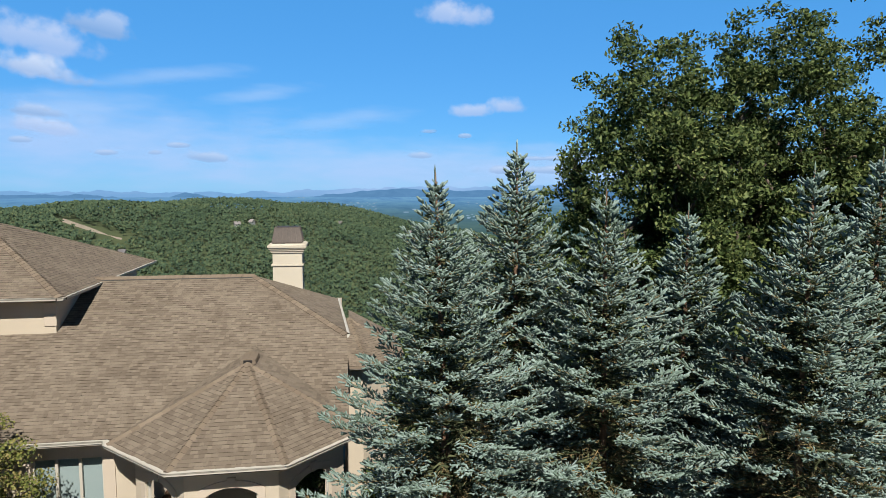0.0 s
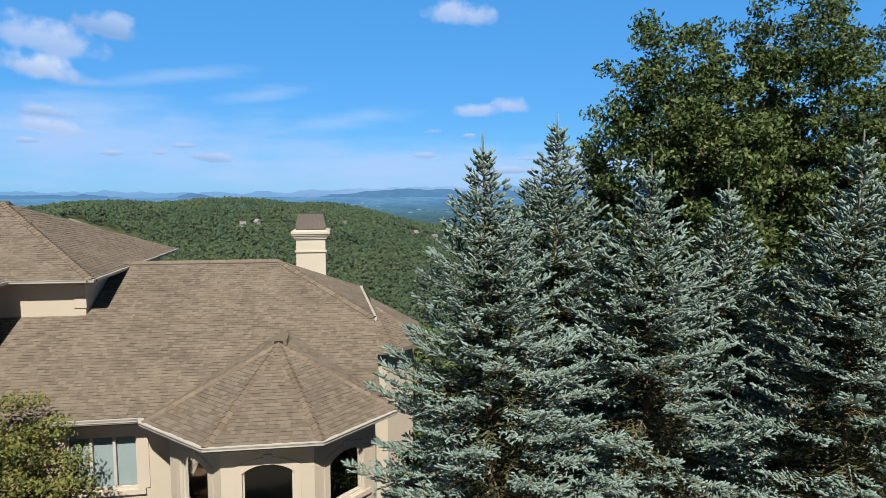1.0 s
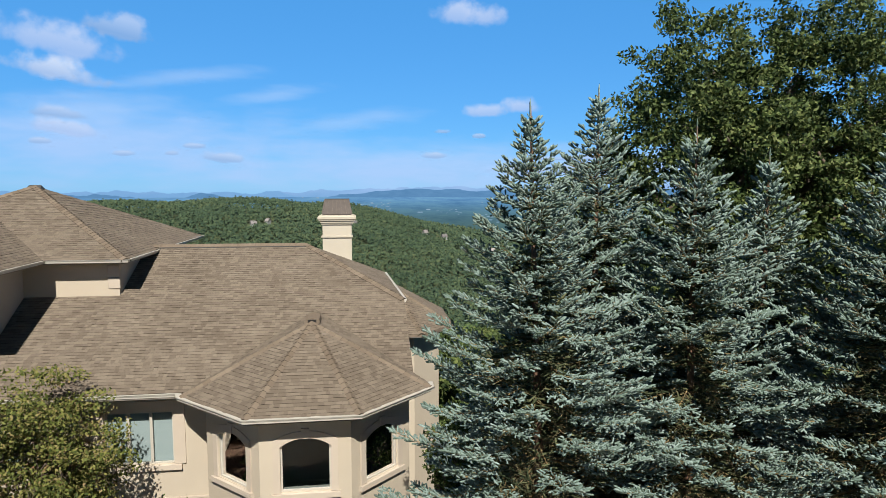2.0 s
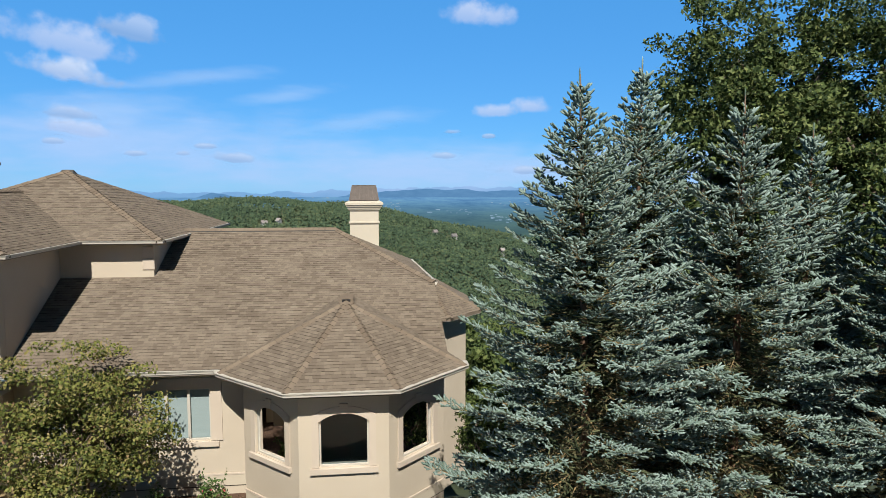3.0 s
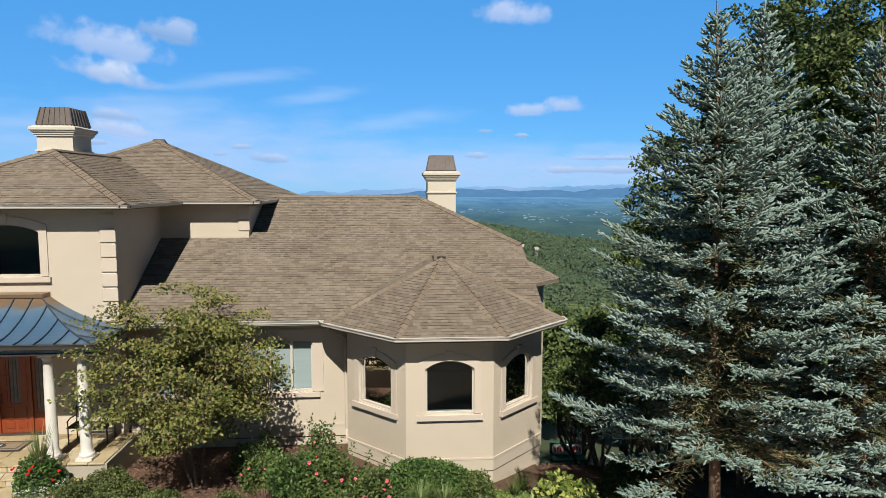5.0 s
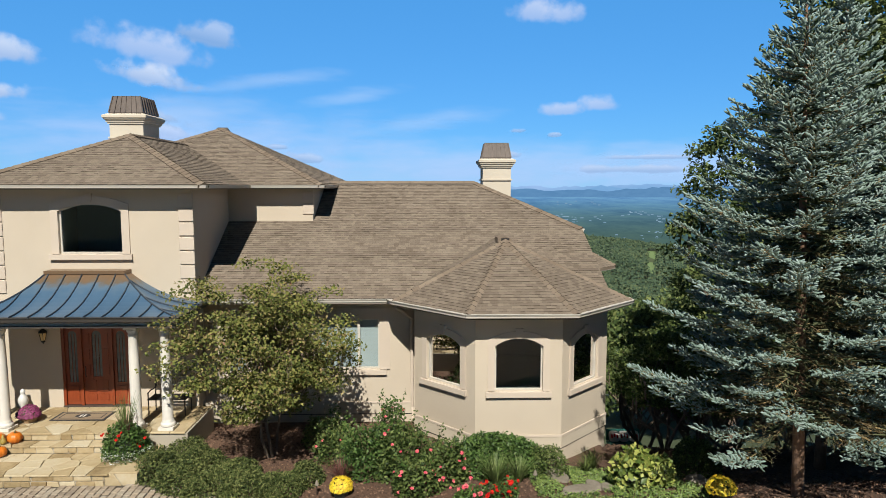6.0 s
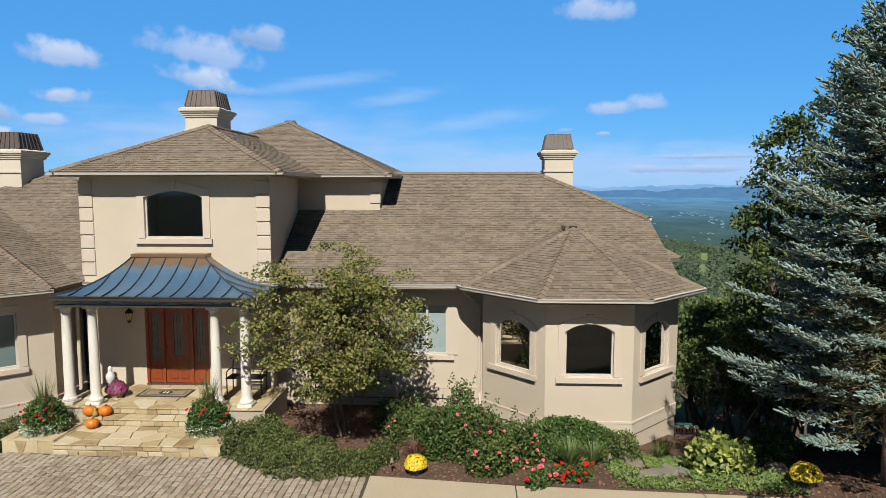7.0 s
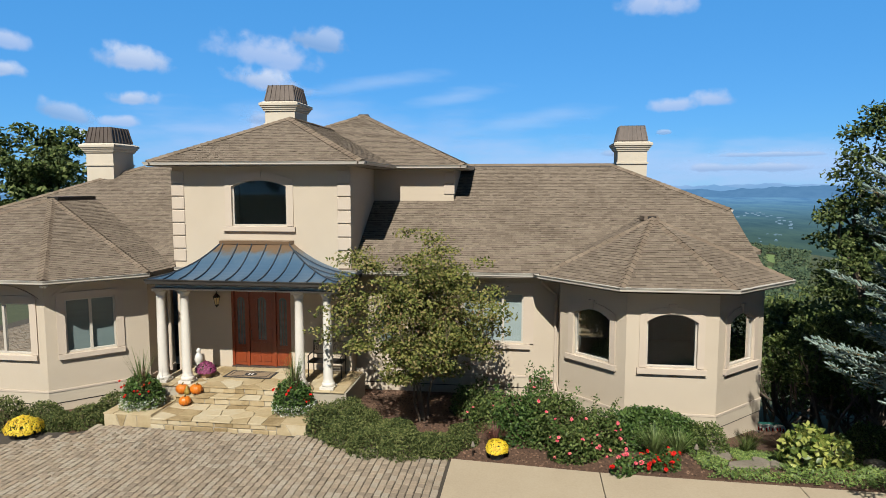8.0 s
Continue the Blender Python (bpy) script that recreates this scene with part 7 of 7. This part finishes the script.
def blades(at, count, length, g, spread=0.5, width=0.012, arch=0.6):
    """Arching strap leaves from one crown."""
    n = count
    a = g.uniform(0, 6.283, n)
    lean = g.uniform(0.15, 1, n) * spread
    L = length * g.uniform(0.7, 1.1, n)
    d = np.stack([np.cos(a), np.sin(a), np.zeros(n)], 1)
    s = np.stack([-np.sin(a), np.cos(a), np.zeros(n)], 1) * width
    V, F = [], []
    base = np.array(at) + d * g.uniform(0, 0.05, (n, 1))
    rows = []
    for t in (0, 0.35, 0.7, 1.0):
        c = base + d * (lean * L * (t + arch * t * t) * 0.7)[:, None] + np.array([0, 0, 1])[None] * (L * (t - arch * lean * t * t * 0.8))[:, None]
        w = (1 - t * 0.92)
        rows += [c - s * w, c + s * w]
    V = np.stack(rows, 1).reshape(-1, 3)
    tri = np.array([(0, 1, 3, 2), (2, 3, 5, 4), (4, 5, 7, 6)])
    return V, (tri[None] + (np.arange(n) * 8)[:, None, None]).reshape(-1, 4)


PINK_ROSE, CORAL_ROSE = bloom_mesh("bloom", 0.042, PINKPETAL), bloom_mesh("bloom", 0.04, PINKPETAL, 6)
RED_BLOOM, MAGENTA_BLOOM = bloom_mesh("bloom", 0.045, REDPETAL), bloom_mesh("bloom", 0.055, PINKPETAL, 8)

# low junipers along the drive
for i, (x, y, r, h) in enumerate(((-9.35, 11.0, 0.62, 0.75), (-8.75, 10.65, 0.7, 0.55), (-8.0, 10.4, 0.75, 0.5), (-7.2, 10.3, 0.7, 0.45), (-6.5, 10.35, 0.6, 0.42), (-8.6, 11.3, 0.7, 0.6), (-7.6, 11.0, 0.6, 0.4), (-9.1, 11.9, 0.55, 0.6), (-5.95, 10.75, 0.42, 0.5))):
    shrub("juniper", x, y, r, h, JUNIPER, int(4200 * r / 0.65), 0.056, "low spreading green juniper at the edge of the drive", "shrub", 60 + i, group="junipers along the drive", up=0.35, leaf="quad")
for i, (x, y, r, h) in enumerate(((-15.55, 10.75, 0.55, 0.5), (-16.15, 10.35, 0.5, 0.45), (-15.3, 11.4, 0.5, 0.6), (-16.75, 10.6, 0.6, 0.55), (-17.6, 10.3, 0.7, 0.75), (-18.5, 9.9, 0.7, 0.7))):
    shrub("juniper", x, y, r, h, JUNIPER, int(3000 * r / 0.55), 0.056, "low green juniper beside the porch planter", "shrub", 80 + i, group="junipers by the porch", up=0.35, leaf="quad")

# roses before the bay
rose_rows = ((-3.75, 10.75, 0.85, 1.15, SHRUBLEAF, 3600, 91, 0.75, "rose bush with glossy leaves and pink blooms", 5, 2),
             (-4.6, 11.0, 0.75, 1.15, BOXLEAF, 2600, 92, 0.7, "rose bush with light green leaves and few blooms", 1, 2),
             (-4.15, 12.4, 0.5, 1.3, BOXLEAF, 1500, 93, 0.5, "tall rose bush with fading pink blooms", 0, 8),
             (-2.85, 10.25, 0.6, 0.95, SHRUBLEAF, 2200, 94, 0.6, "rose bush crowded with bright pink blooms", 22, 0),
             (-3.45, 9.75, 0.6, 0.7, SHRUBLEAF, 2200, 97, 0.5, "low rose bush spreading to the edge of the drive", 5, 2),
             (-5.45, 11.9, 0.6, 0.8, SHRUBLEAF, 1700, 95, 0.6, "dark leaved rose bush near the dogwood", 0, 3),
             (-5.9, 12.9, 0.6, 0.75, SHRUBLEAF, 1500, 96, 0.6, "dark leaved rose bush under the window", 0, 0))
for x, y, r, h, mt, n, sd, ry, lab, pink, coral in rose_rows:
    bush = shrub("rose_bush", x, y, r, h, mt, n, 0.08, lab, "rose bush", sd, ry=ry, group="roses before the bay", blooms=((PINK_ROSE, pink, True), (CORAL_ROSE, coral, True)), core=0.4)
    # long canes that stand above the bush
    g = np.random.default_rng(sd + 500)
    z = level(x, y)
    for k in range(6):
        a = g.uniform(0, 6.283)
        tip = np.array([x + r * 0.75 * math.cos(a), y + ry * 0.75 * math.sin(a), z + h * g.uniform(1.0, 1.22)])
        root = np.array([x + r * 0.3 * math.cos(a), y + ry * 0.3 * math.sin(a), z + h * 0.55])
        v, t = thin_sticks(root[None], tip[None], np.array([0.006]), g)
        cane = under(array_mesh("cane", v, t, STEM), bush)
        q = root + (tip - root) * g.uniform(0.25, 1.05, (26, 1)) + g.normal(size=(26, 3)) * 0.045
        v, t = leaf_quads(q, g.uniform(0.06, 0.095, 26), g, 0.5)
        under(array_mesh("foliage", v, t, BOXLEAF if k % 2 else mt), cane)

# clipped boxwood and a darker companion
shrub("boxwood", -1.6, 10.8, 1.1, 0.86, BOXLEAF, 10000, 0.075, "rounded clipped green boxwood before the bay", "shrub", 101, ry=0.8, core=0.7)
shrub("lavender_bush", -0.55, 10.45, 0.55, 0.68, SHRUBLEAF, 3000, 0.055, "grey-green rounded bush beside the boxwood", "shrub", 102)

# strap-leaved clumps
g0 = np.random.default_rng(5)
for x, y, n, L, mt, lab in ((-1.75, 9.75, 260, 0.72, GRASSBLADE, "clump of arching green daylily leaves"), (-1.25, 9.85, 180, 0.62, GRASSBLADE, "clump of arching green daylily leaves"), (-5.15, 10.55, 200, 0.62, REDGRASS, "dark russet ornamental grass behind the yellow flowers"), (0.75, 11.5, 160, 0.55, SHRUBLEAF, "dark iris leaves by the corner of the house"), (0.45, 10.9, 120, 0.45, SHRUBLEAF, "dark iris leaves by the corner of the house")):
    c = thing("grass_clump", (x, y, level(x, y)), lab, "grass")
    v, f = blades((x, y, level(x, y)), n, L, g0, 0.75, 0.011)
    under(array_mesh("foliage", v, f, mt), c)

# red and magenta bedding flowers along the drive
for i, (x, y, me, lab) in enumerate(((-2.35, 8.98, MAGENTA_BLOOM, "bright magenta bedding flowers beside the drive"), (-2.0, 9.0, RED_BLOOM, "bright red bedding flowers beside the drive"), (-1.65, 8.95, RED_BLOOM, "bright red bedding flowers beside the drive"), (-1.55, 9.2, RED_BLOOM, "bright red bedding flowers beside the drive"), (-2.55, 8.8, RED_BLOOM, "bright red bedding flowers beside the drive"))):
    shrub("bedding_flower", x, y, 0.26, 0.34, BOXLEAF, 420, 0.06, lab, "flowers", 110 + i, group="bedding flowers by the drive", blooms=((me, 11 if i != 4 else 4, False),))


def mum(x, y, r, petal, label, seed, pot, z=None, pot_r=0.2, pot_h=0.22):
    """A pot of chrysanthemums: a dome of small flowers over leaves."""
    g = np.random.default_rng(seed)
    z = level(x, y) if z is None else z
    ob = thing("potted_mum", (x, y, z), label, "potted flowers")
    bm = bmesh.new()
    add_lathe(bm, [(pot_r * 0.7, 0), (pot_r * 0.72, 0.01), (pot_r, pot_h - 0.03), (pot_r * 1.08, pot_h - 0.03), (pot_r * 1.08, pot_h), (pot_r * 0.95, pot_h), (pot_r * 0.9, pot_h - 0.03)], (x, y, z), 20)
    bm_part("pot", bm, pot, ob, smooth=False)
    p = dome_points((x, y, z + pot_h * 0.8), r * 0.95, r * 0.85, 900, g, core=0.5)
    v, f = leaf_quads(p, g.uniform(0.035, 0.06, 900), g, 0.4)
    under(array_mesh("foliage", v, f, BOXLEAF), ob)
    n = int(720 * max(1.0, r / 0.30) ** 2)
    p = dome_points((x, y, z + pot_h * 0.8), r, r * 0.92, n, g, core=0.93)
    rel = unit(p - np.array([x, y, z + pot_h * 0.6]))
    a = unit(np.cross(rel, g.normal(size=(n, 3))))
    b = np.cross(rel, a)
    V, F = [], []
    rad = g.uniform(0.016, 0.03, (n, 1))
    ring = [p + (a * math.cos(6.283 * k / 7) + b * math.sin(6.283 * k / 7)) * rad * (1.0 if k % 2 else 0.8) for k in range(7)]
    V = np.stack([p + rel * 0.012, *ring], 1)
    tri = np.array([(0, 1 + k, 1 + (k + 1) % 7) for k in range(7)])
    under(array_mesh("blossoms", V.reshape(-1, 3), (tri[None] + (np.arange(n) * 8)[:, None, None]).reshape(-1, 3), petal), ob)
    return ob


mum(-5.08, 9.9, 0.26, YELLOW, "dome of yellow chrysanthemums in a dark pot on mulch", 121, DARKPOT)
mum(2.27, 8.0, 0.27, YELLOW, "dome of yellow chrysanthemums in a dark pot near the spruce", 122, DARKPOT)
mum(-16.54, 9.75, 0.40, YELLOW, "broad dome of yellow chrysanthemums beside the pavers", 123, DARKPOT)
mum(-13.42, 12.78, 0.29, PURPLE, "purple chrysanthemums in a clay pot on the porch", 124, CLAY, FLOOR, 0.21, 0.2)


def porch_planter(x, y, z, seed, label):
    """A planter of tall spikes, trailing green, red geraniums and white edging flowers."""
    g = np.random.default_rng(seed)
    ob = thing("porch_planter", (x, y, z), label, "planter")
    bm = bmesh.new()
    add_lathe(bm, [(0.22, 0), (0.23, 0.02), (0.33, 0.34), (0.36, 0.34), (0.36, 0.38), (0.30, 0.38)], (x, y, z), 24)
    bm_part("pot", bm, DARKPOT, ob)
    v, f = blades((x, y, z + 0.4), 70, 1.15, g, 0.42, 0.013, 0.5)
    under(array_mesh("spike_leaves", v, f, GRASSBLADE), ob)
    v, f = blades((x + 0.08, y - 0.1, z + 0.42), 50, 0.75, g, 0.55, 0.009, 0.6)
    under(array_mesh("plume_leaves", v, f, REDGRASS), ob)
    p = dome_points((x, y, z + 0.08), 0.54, 0.80, 2800, g)
    v, f = leaf_quads(p, g.uniform(0.05, 0.10, 2800), g, 0.4, droop=0.3)
    under(array_mesh("foliage", v, f, BOXLEAF), ob)
    a = g.uniform(0, 6.283, 900)
    rr = g.uniform(0.42, 0.58, 900)
    p = np.stack([x + rr * np.cos(a), y + rr * np.sin(a), z + g.uniform(0.02, 0.26, 900)], 1)
    v, f = quads_simple(p, g.uniform(0.02, 0.045, 900), g, 0.5)
    under(array_mesh("edging_flowers", v, f, WHITEPETAL), ob)
    v, f = leaf_quads(np.stack([x + rr * 0.98 * np.cos(a + 0.1), y + rr * 0.98 * np.sin(a + 0.1), z + g.uniform(0.0, 0.26, 900)], 1), g.uniform(0.03, 0.06, 900), g, 0.4)
    under(array_mesh("edging_leaves", v, f, COVER), ob)
    for k in range(12):
        ang, q = g.uniform(3.3, 6.1), g.uniform(0.36, 0.56)
        b = new("bloom", RED_BLOOM)
        b.matrix_basis = pose(x + q * math.cos(ang), y + q * math.sin(ang), z + g.uniform(0.3, 0.85), 50, 0, g.uniform(-40, 40)) @ Matrix.Scale(g.uniform(0.55, 0.95), 4)
        under(b, ob)


porch_planter(-14.32, 11.15, 0.22, 131, "porch planter with green spikes, red geraniums and white edging")
porch_planter(-10.32, 11.42, 0.19, 132, "porch planter with arching grass, red geraniums and white edging")


def pumpkin(x, y, z, r, seed, turn=0.0):
    g = random.Random(seed)
    ob = thing("pumpkin", (x, y, z), "round ribbed orange pumpkin on the stone steps", "pumpkin", "pumpkins on the steps")
    bm = bmesh.new()
    rings = []
    n, m = 40, 11
    for j in range(m):
        t = math.pi * (j + 0.35) / (m - 0.3)
        rr, zz = math.sin(t) ** 0.8, -math.cos(t) * 0.80
        rings.append([(r * rr * (1 - 0.075 * abs(math.cos(5 * a)) ** 0.6 + 0.03) * math.cos(a), r * rr * (1 - 0.075 * abs(math.cos(5 * a)) ** 0.6 + 0.03) * math.sin(a), r * zz - (0.10 * r if j == m - 1 else 0)) for a in (2 * math.pi * i / n for i in range(n))])
    add_loft(bm, rings)
    bmesh.ops.transform(bm, matrix=pose(x, y, z + r * 0.80, g.uniform(-8, 8), g.uniform(-8, 8), turn), verts=bm.verts)
    bm_part("skin", bm, PUMPKIN, ob, smooth=True)
    bm = bmesh.new()
    add_tube(bm, [(x, y, z + r * 1.48), (x + 0.01, y, z + r * 1.68), (x + 0.04, y - 0.01, z + r * 1.86)], [0.026, 0.02, 0.017], 7)
    bm_part("stalk", bm, STEM, ob)


pumpkin(-13.60, 11.82, 0.35, 0.165, 1, 10)
pumpkin(-13.22, 11.86, 0.35, 0.165, 2, 40)
pumpkin(-13.33, 11.46, 0.165, 0.155, 3, 70)
gourd = thing("gourd", (-13.42, 11.72, 0.35), "small mottled green and yellow gourd between the pumpkins", "gourd")
bm = bmesh.new()
add_lathe(bm, [(0.01, 0.0), (0.055, 0.01), (0.075, 0.06), (0.065, 0.11), (0.035, 0.16), (0.028, 0.21), (0.01, 0.23)], (-13.42, 11.74, 0.36), 16)
bm_part("skin", bm, GOURD, gourd, smooth=True)
bm = bmesh.new()
add_tube(bm, [(-13.42, 11.74, 0.58), (-13.41, 11.74, 0.63)], 0.008, 6)
bm_part("stalk", bm, STEM, gourd)

bm = bmesh.new()
add_lathe(bm, [(0.10, 0), (0.11, 0.02), (0.07, 0.05), (0.06, 0.09), (0.10, 0.16), (0.125, 0.25), (0.11, 0.34), (0.065, 0.41), (0.05, 0.45), (0.065, 0.49), (0.055, 0.54), (0.015, 0.58)], (0, 0, 0), 20)
statue = bm_part("statue", bm, STATUE, smooth=True)
statue.matrix_basis = Matrix.Translation((-14.12, 13.66, FLOOR + 0.004))
tagged(statue, "small white glazed statue standing on the porch", "statue")

# iron bench on the porch
bench = thing("iron_bench", (-10.1, 13.35, FLOOR), "black scrolled wrought-iron bench on the porch", "bench")
for x in (-10.55, -9.6):
    for y in (13.15, 13.6):
        bm = bmesh.new()
        add_tube(bm, [(x, y, FLOOR), (x, y, FLOOR + 0.42), *([(x, y + 0.06, FLOOR + 0.95)] if y > 13.4 else [(x, y, FLOOR + 0.62)])], 0.016, 8)
        bm_part("leg", bm, IRON, bench)
    bm = bmesh.new()
    add_tube(bm, [(x, 13.12, FLOOR + 0.60), (x, 13.3, FLOOR + 0.64), (x, 13.62, FLOOR + 0.62)], 0.016, 8)
    bm_part("armrest", bm, IRON, bench)
for k in range(7):
    y = 13.15 + 0.075 * k
    box_part("seat_slat", (-10.58, -9.57, y - 0.022, y + 0.022, FLOOR + 0.42, FLOOR + 0.44), IRON, bench)
for zz in (0.55, 0.92):
    box_part("back_rail", (-10.56, -9.59, 13.61 + (zz - 0.42) * 0.11, 13.635 + (zz - 0.42) * 0.11, FLOOR + zz, FLOOR + zz + 0.025), IRON, bench)
for k in range(5):
    cx = -10.46 + 0.19 * k
    bm = bmesh.new()
    add_tube(bm, [(cx + 0.085 * t * math.cos(6.283 * 1.6 * t), 13.65, FLOOR + 0.74 + 0.15 * t * math.sin(6.283 * 1.6 * t)) for t in np.linspace(0.15, 1, 18)], 0.008, 6)
    bm_part("back_scroll", bm, IRON, bench)

# variegated shrub, round dark bush and ground cover on the right
shrub("variegated_shrub", 1.0, 9.15, 0.5, 0.85, LIMELEAF, 650, 0.15, "bright yellow-green variegated shrub beside the drive", "shrub", 141, up=0.35)
shrub("variegated_shrub", 1.5, 9.15, 0.36, 0.7, LIMELEAF, 380, 0.14, "yellow-green variegated shrub half in shade", "shrub", 142, up=0.35)
shrub("round_bush", 2.95, 10.7, 0.55, 0.95, SHRUBLEAF, 5000, 0.06, "dark round clipped bush in the shade of the spruces", "shrub", 143, core=0.8)
gc = np.random.default_rng(77)
n = 14000
px, py = gc.uniform(-1.0, 2.2, n), gc.uniform(0, 1, n)
py = bed_edge(px) + 0.08 + py * (11.3 - bed_edge(px))
keep = ~((px < -0.2) & (py > 10.2)) & (((px + 0.34) / 0.26) ** 2 + ((py - 10.05) / 0.5) ** 2 > 1) & (((px + 0.05) / 0.46) ** 2 + ((py - 8.98) / 0.24) ** 2 > 1) & (np.sin(px * 5) * np.cos(py * 4) > -0.75)
p = np.stack([px, py, ground_level(px, py) + gc.uniform(0.01, 0.10, n)], 1)[keep]
v, f = leaf_quads(p, gc.uniform(0.03, 0.065, len(p)), gc, 0.65)
tagged(array_mesh("ground_cover", v, f, COVER), "fresh green creeping ground cover between the stones", "ground cover", kind="stuff")


def boulder(x, y, sx, sy, sz, seed, label):
    bm = bmesh.new()
    bmesh.ops.create_icosphere(bm, subdivisions=3, radius=1.0)
    for v in bm.verts:
        k = 1 + 0.22 * noise.noise(v.co * 1.3 + Vector((seed * 5.0, 0, 0))) + 0.07 * noise.noise(v.co * 4 + Vector((0, seed * 3.0, 0)))
        v.co = Vector((v.co.x * k * sx, v.co.y * k * sy, max(-0.5, min(0.62, v.co.z * k)) * sz))
    ob = bm_part("stone", bm, ROCK)
    ob.matrix_basis = pose(x, y, level(x, y) + 0.02, 0, 0, (seed * 37) % 180 if seed < 10 else seed - 10)
    tagged(ob, label, "stone", "stepping stones in the bed")


boulder(-0.34, 10.05, 0.23, 0.42, 0.13, 22, "flat grey-brown stepping stone in the planting bed")
boulder(-0.12, 8.98, 0.40, 0.20, 0.12, 20, "flat grey-brown stepping stone near the drive")
boulder(0.2, 9.18, 0.24, 0.14, 0.16, 3, "pale tan field stone beside the path")
boulder(0.44, 9.06, 0.15, 0.12, 0.13, 4, "pale tan field stone beside the path")
boulder(2.4, 9.4, 0.22, 0.2, 0.2, 5, "small tan stone under the shrubs")

# path lights
for x, y in ((-0.95, 9.55), (-5.62, 10.05)):
    z = level(x, y)
    pl = thing("path_light", (x, y, z), "small grey bell-shaped garden path light on a stake", "lamp", "path lights in the beds")
    bm = bmesh.new()
    add_tube(bm, [(x, y, z - 0.05), (x, y, z + 0.31)], 0.010, 8)
    bm_part("stake", bm, IRON, pl)
    bm = bmesh.new()
    add_lathe(bm, [(0.05, 0.24), (0.045, 0.25), (0.03, 0.30), (0.014, 0.34), (0.004, 0.345)], (x, y, z), 16)
    bm_part("shade", bm, ROCK, pl)

# garden seat with cushions on the lower terrace
SEX, SEY = 4.0, 19.2
zs = level(SEX, SEY) - 0.1
seat = thing("garden_seat", (SEX, SEY, zs), "green garden seat with white and red patterned cushions", "seat")
box_part("seat_board", (SEX - 0.62, SEX + 0.62, SEY - 0.3, SEY + 0.3, zs + 0.36, zs + 0.42), GREENSEAT, seat, bevel=0.01)
box_part("back_board", (SEX - 0.62, SEX + 0.62, SEY + 0.3, SEY + 0.35, zs + 0.42, zs + 0.85), GREENSEAT, seat, bevel=0.01)
for x, y in ((-0.55, -0.25), (0.55, -0.25), (-0.55, 0.25), (0.55, 0.25)):
    box_part("leg", (SEX + x - 0.03, SEX + x + 0.03, SEY + y - 0.03, SEY + y + 0.03, zs - 0.3, zs + 0.36), GREENSEAT, seat)
for k, x in enumerate((SEX - 0.36, SEX, SEX + 0.36)):
    cu = thing("cushion", (x, SEY + 0.1, zs + 0.42), "white cushion with a red pattern on the garden seat", "cushion", "cushions on the seat")
    bm = bmesh.new()
    bmesh.ops.create_icosphere(bm, subdivisions=3, radius=1.0)
    for v in bm.verts:
        v.co = Vector((math.copysign(abs(v.co.x) ** 0.6, v.co.x) * 0.2, v.co.y * 0.08, math.copysign(abs(v.co.z) ** 0.6, v.co.z) * 0.2))
    m = pose(x, SEY + 0.15, zs + 0.64, -30, 0, 0)
    bmesh.ops.transform(bm, matrix=m, verts=bm.verts)
    bm_part("cover", bm, CREAM, cu, smooth=True)
    for j in range(3):
        box_part("red_motif", (-0.13 + 0.1 * j, -0.08 + 0.1 * j, -0.09, -0.076, -0.08 + 0.04 * (j % 2), 0.05 + 0.03 * (j % 2)), REDPETAL, cu, m=m)

# bark chips and fallen leaves scattered on the mulch
cg = np.random.default_rng(15)
n = 16000
px, py = cg.uniform(-10, 11, n), cg.uniform(0, 1, n)
py = bed_edge(px) + 0.03 + py * (14.2 - bed_edge(px))
ok = ~((px < 1.7) & (py > 14.3)) & ~((px < 1.6) & (px > -3.5) & (py > 12.1))
p = np.stack([px, py, ground_level(px, py) + 0.008], 1)[ok]
v, f = quads_simple(p, cg.uniform(0.025, 0.085, len(p)), cg, 0.8)
tagged(array_mesh("bark_chips", v, f, CHIP), "scattered brown bark chips and fallen needles", "mulch", kind="stuff")

# twin flood light under the eave of the other bay
FX, FY, FZ = -16.77, 10.94, 3.33
flood = thing("flood_light", (FX, FY, FZ), "small white twin flood light under the eave", "lamp")
bm = bmesh.new()
add_lathe(bm, [(0.001, 0.10), (0.055, 0.10), (0.055, 0.075), (0.03, 0.07), (0.001, 0.07)], (FX, FY, FZ), 16)
bm_part("base", bm, WHITE, flood, smooth=False)
for sx in (-1, 1):
    bm = bmesh.new()
    add_lathe(bm, [(0.001, 0.0), (0.045, 0.0), (0.05, -0.02), (0.03, 0.08), (0.001, 0.09)], (0, 0, 0), 16)
    bmesh.ops.transform(bm, matrix=pose(FX + sx * 0.06, FY - 0.02, FZ, 35, sx * -25, 0), verts=bm.verts)
    bm_part("lamp_head", bm, WHITE, flood)
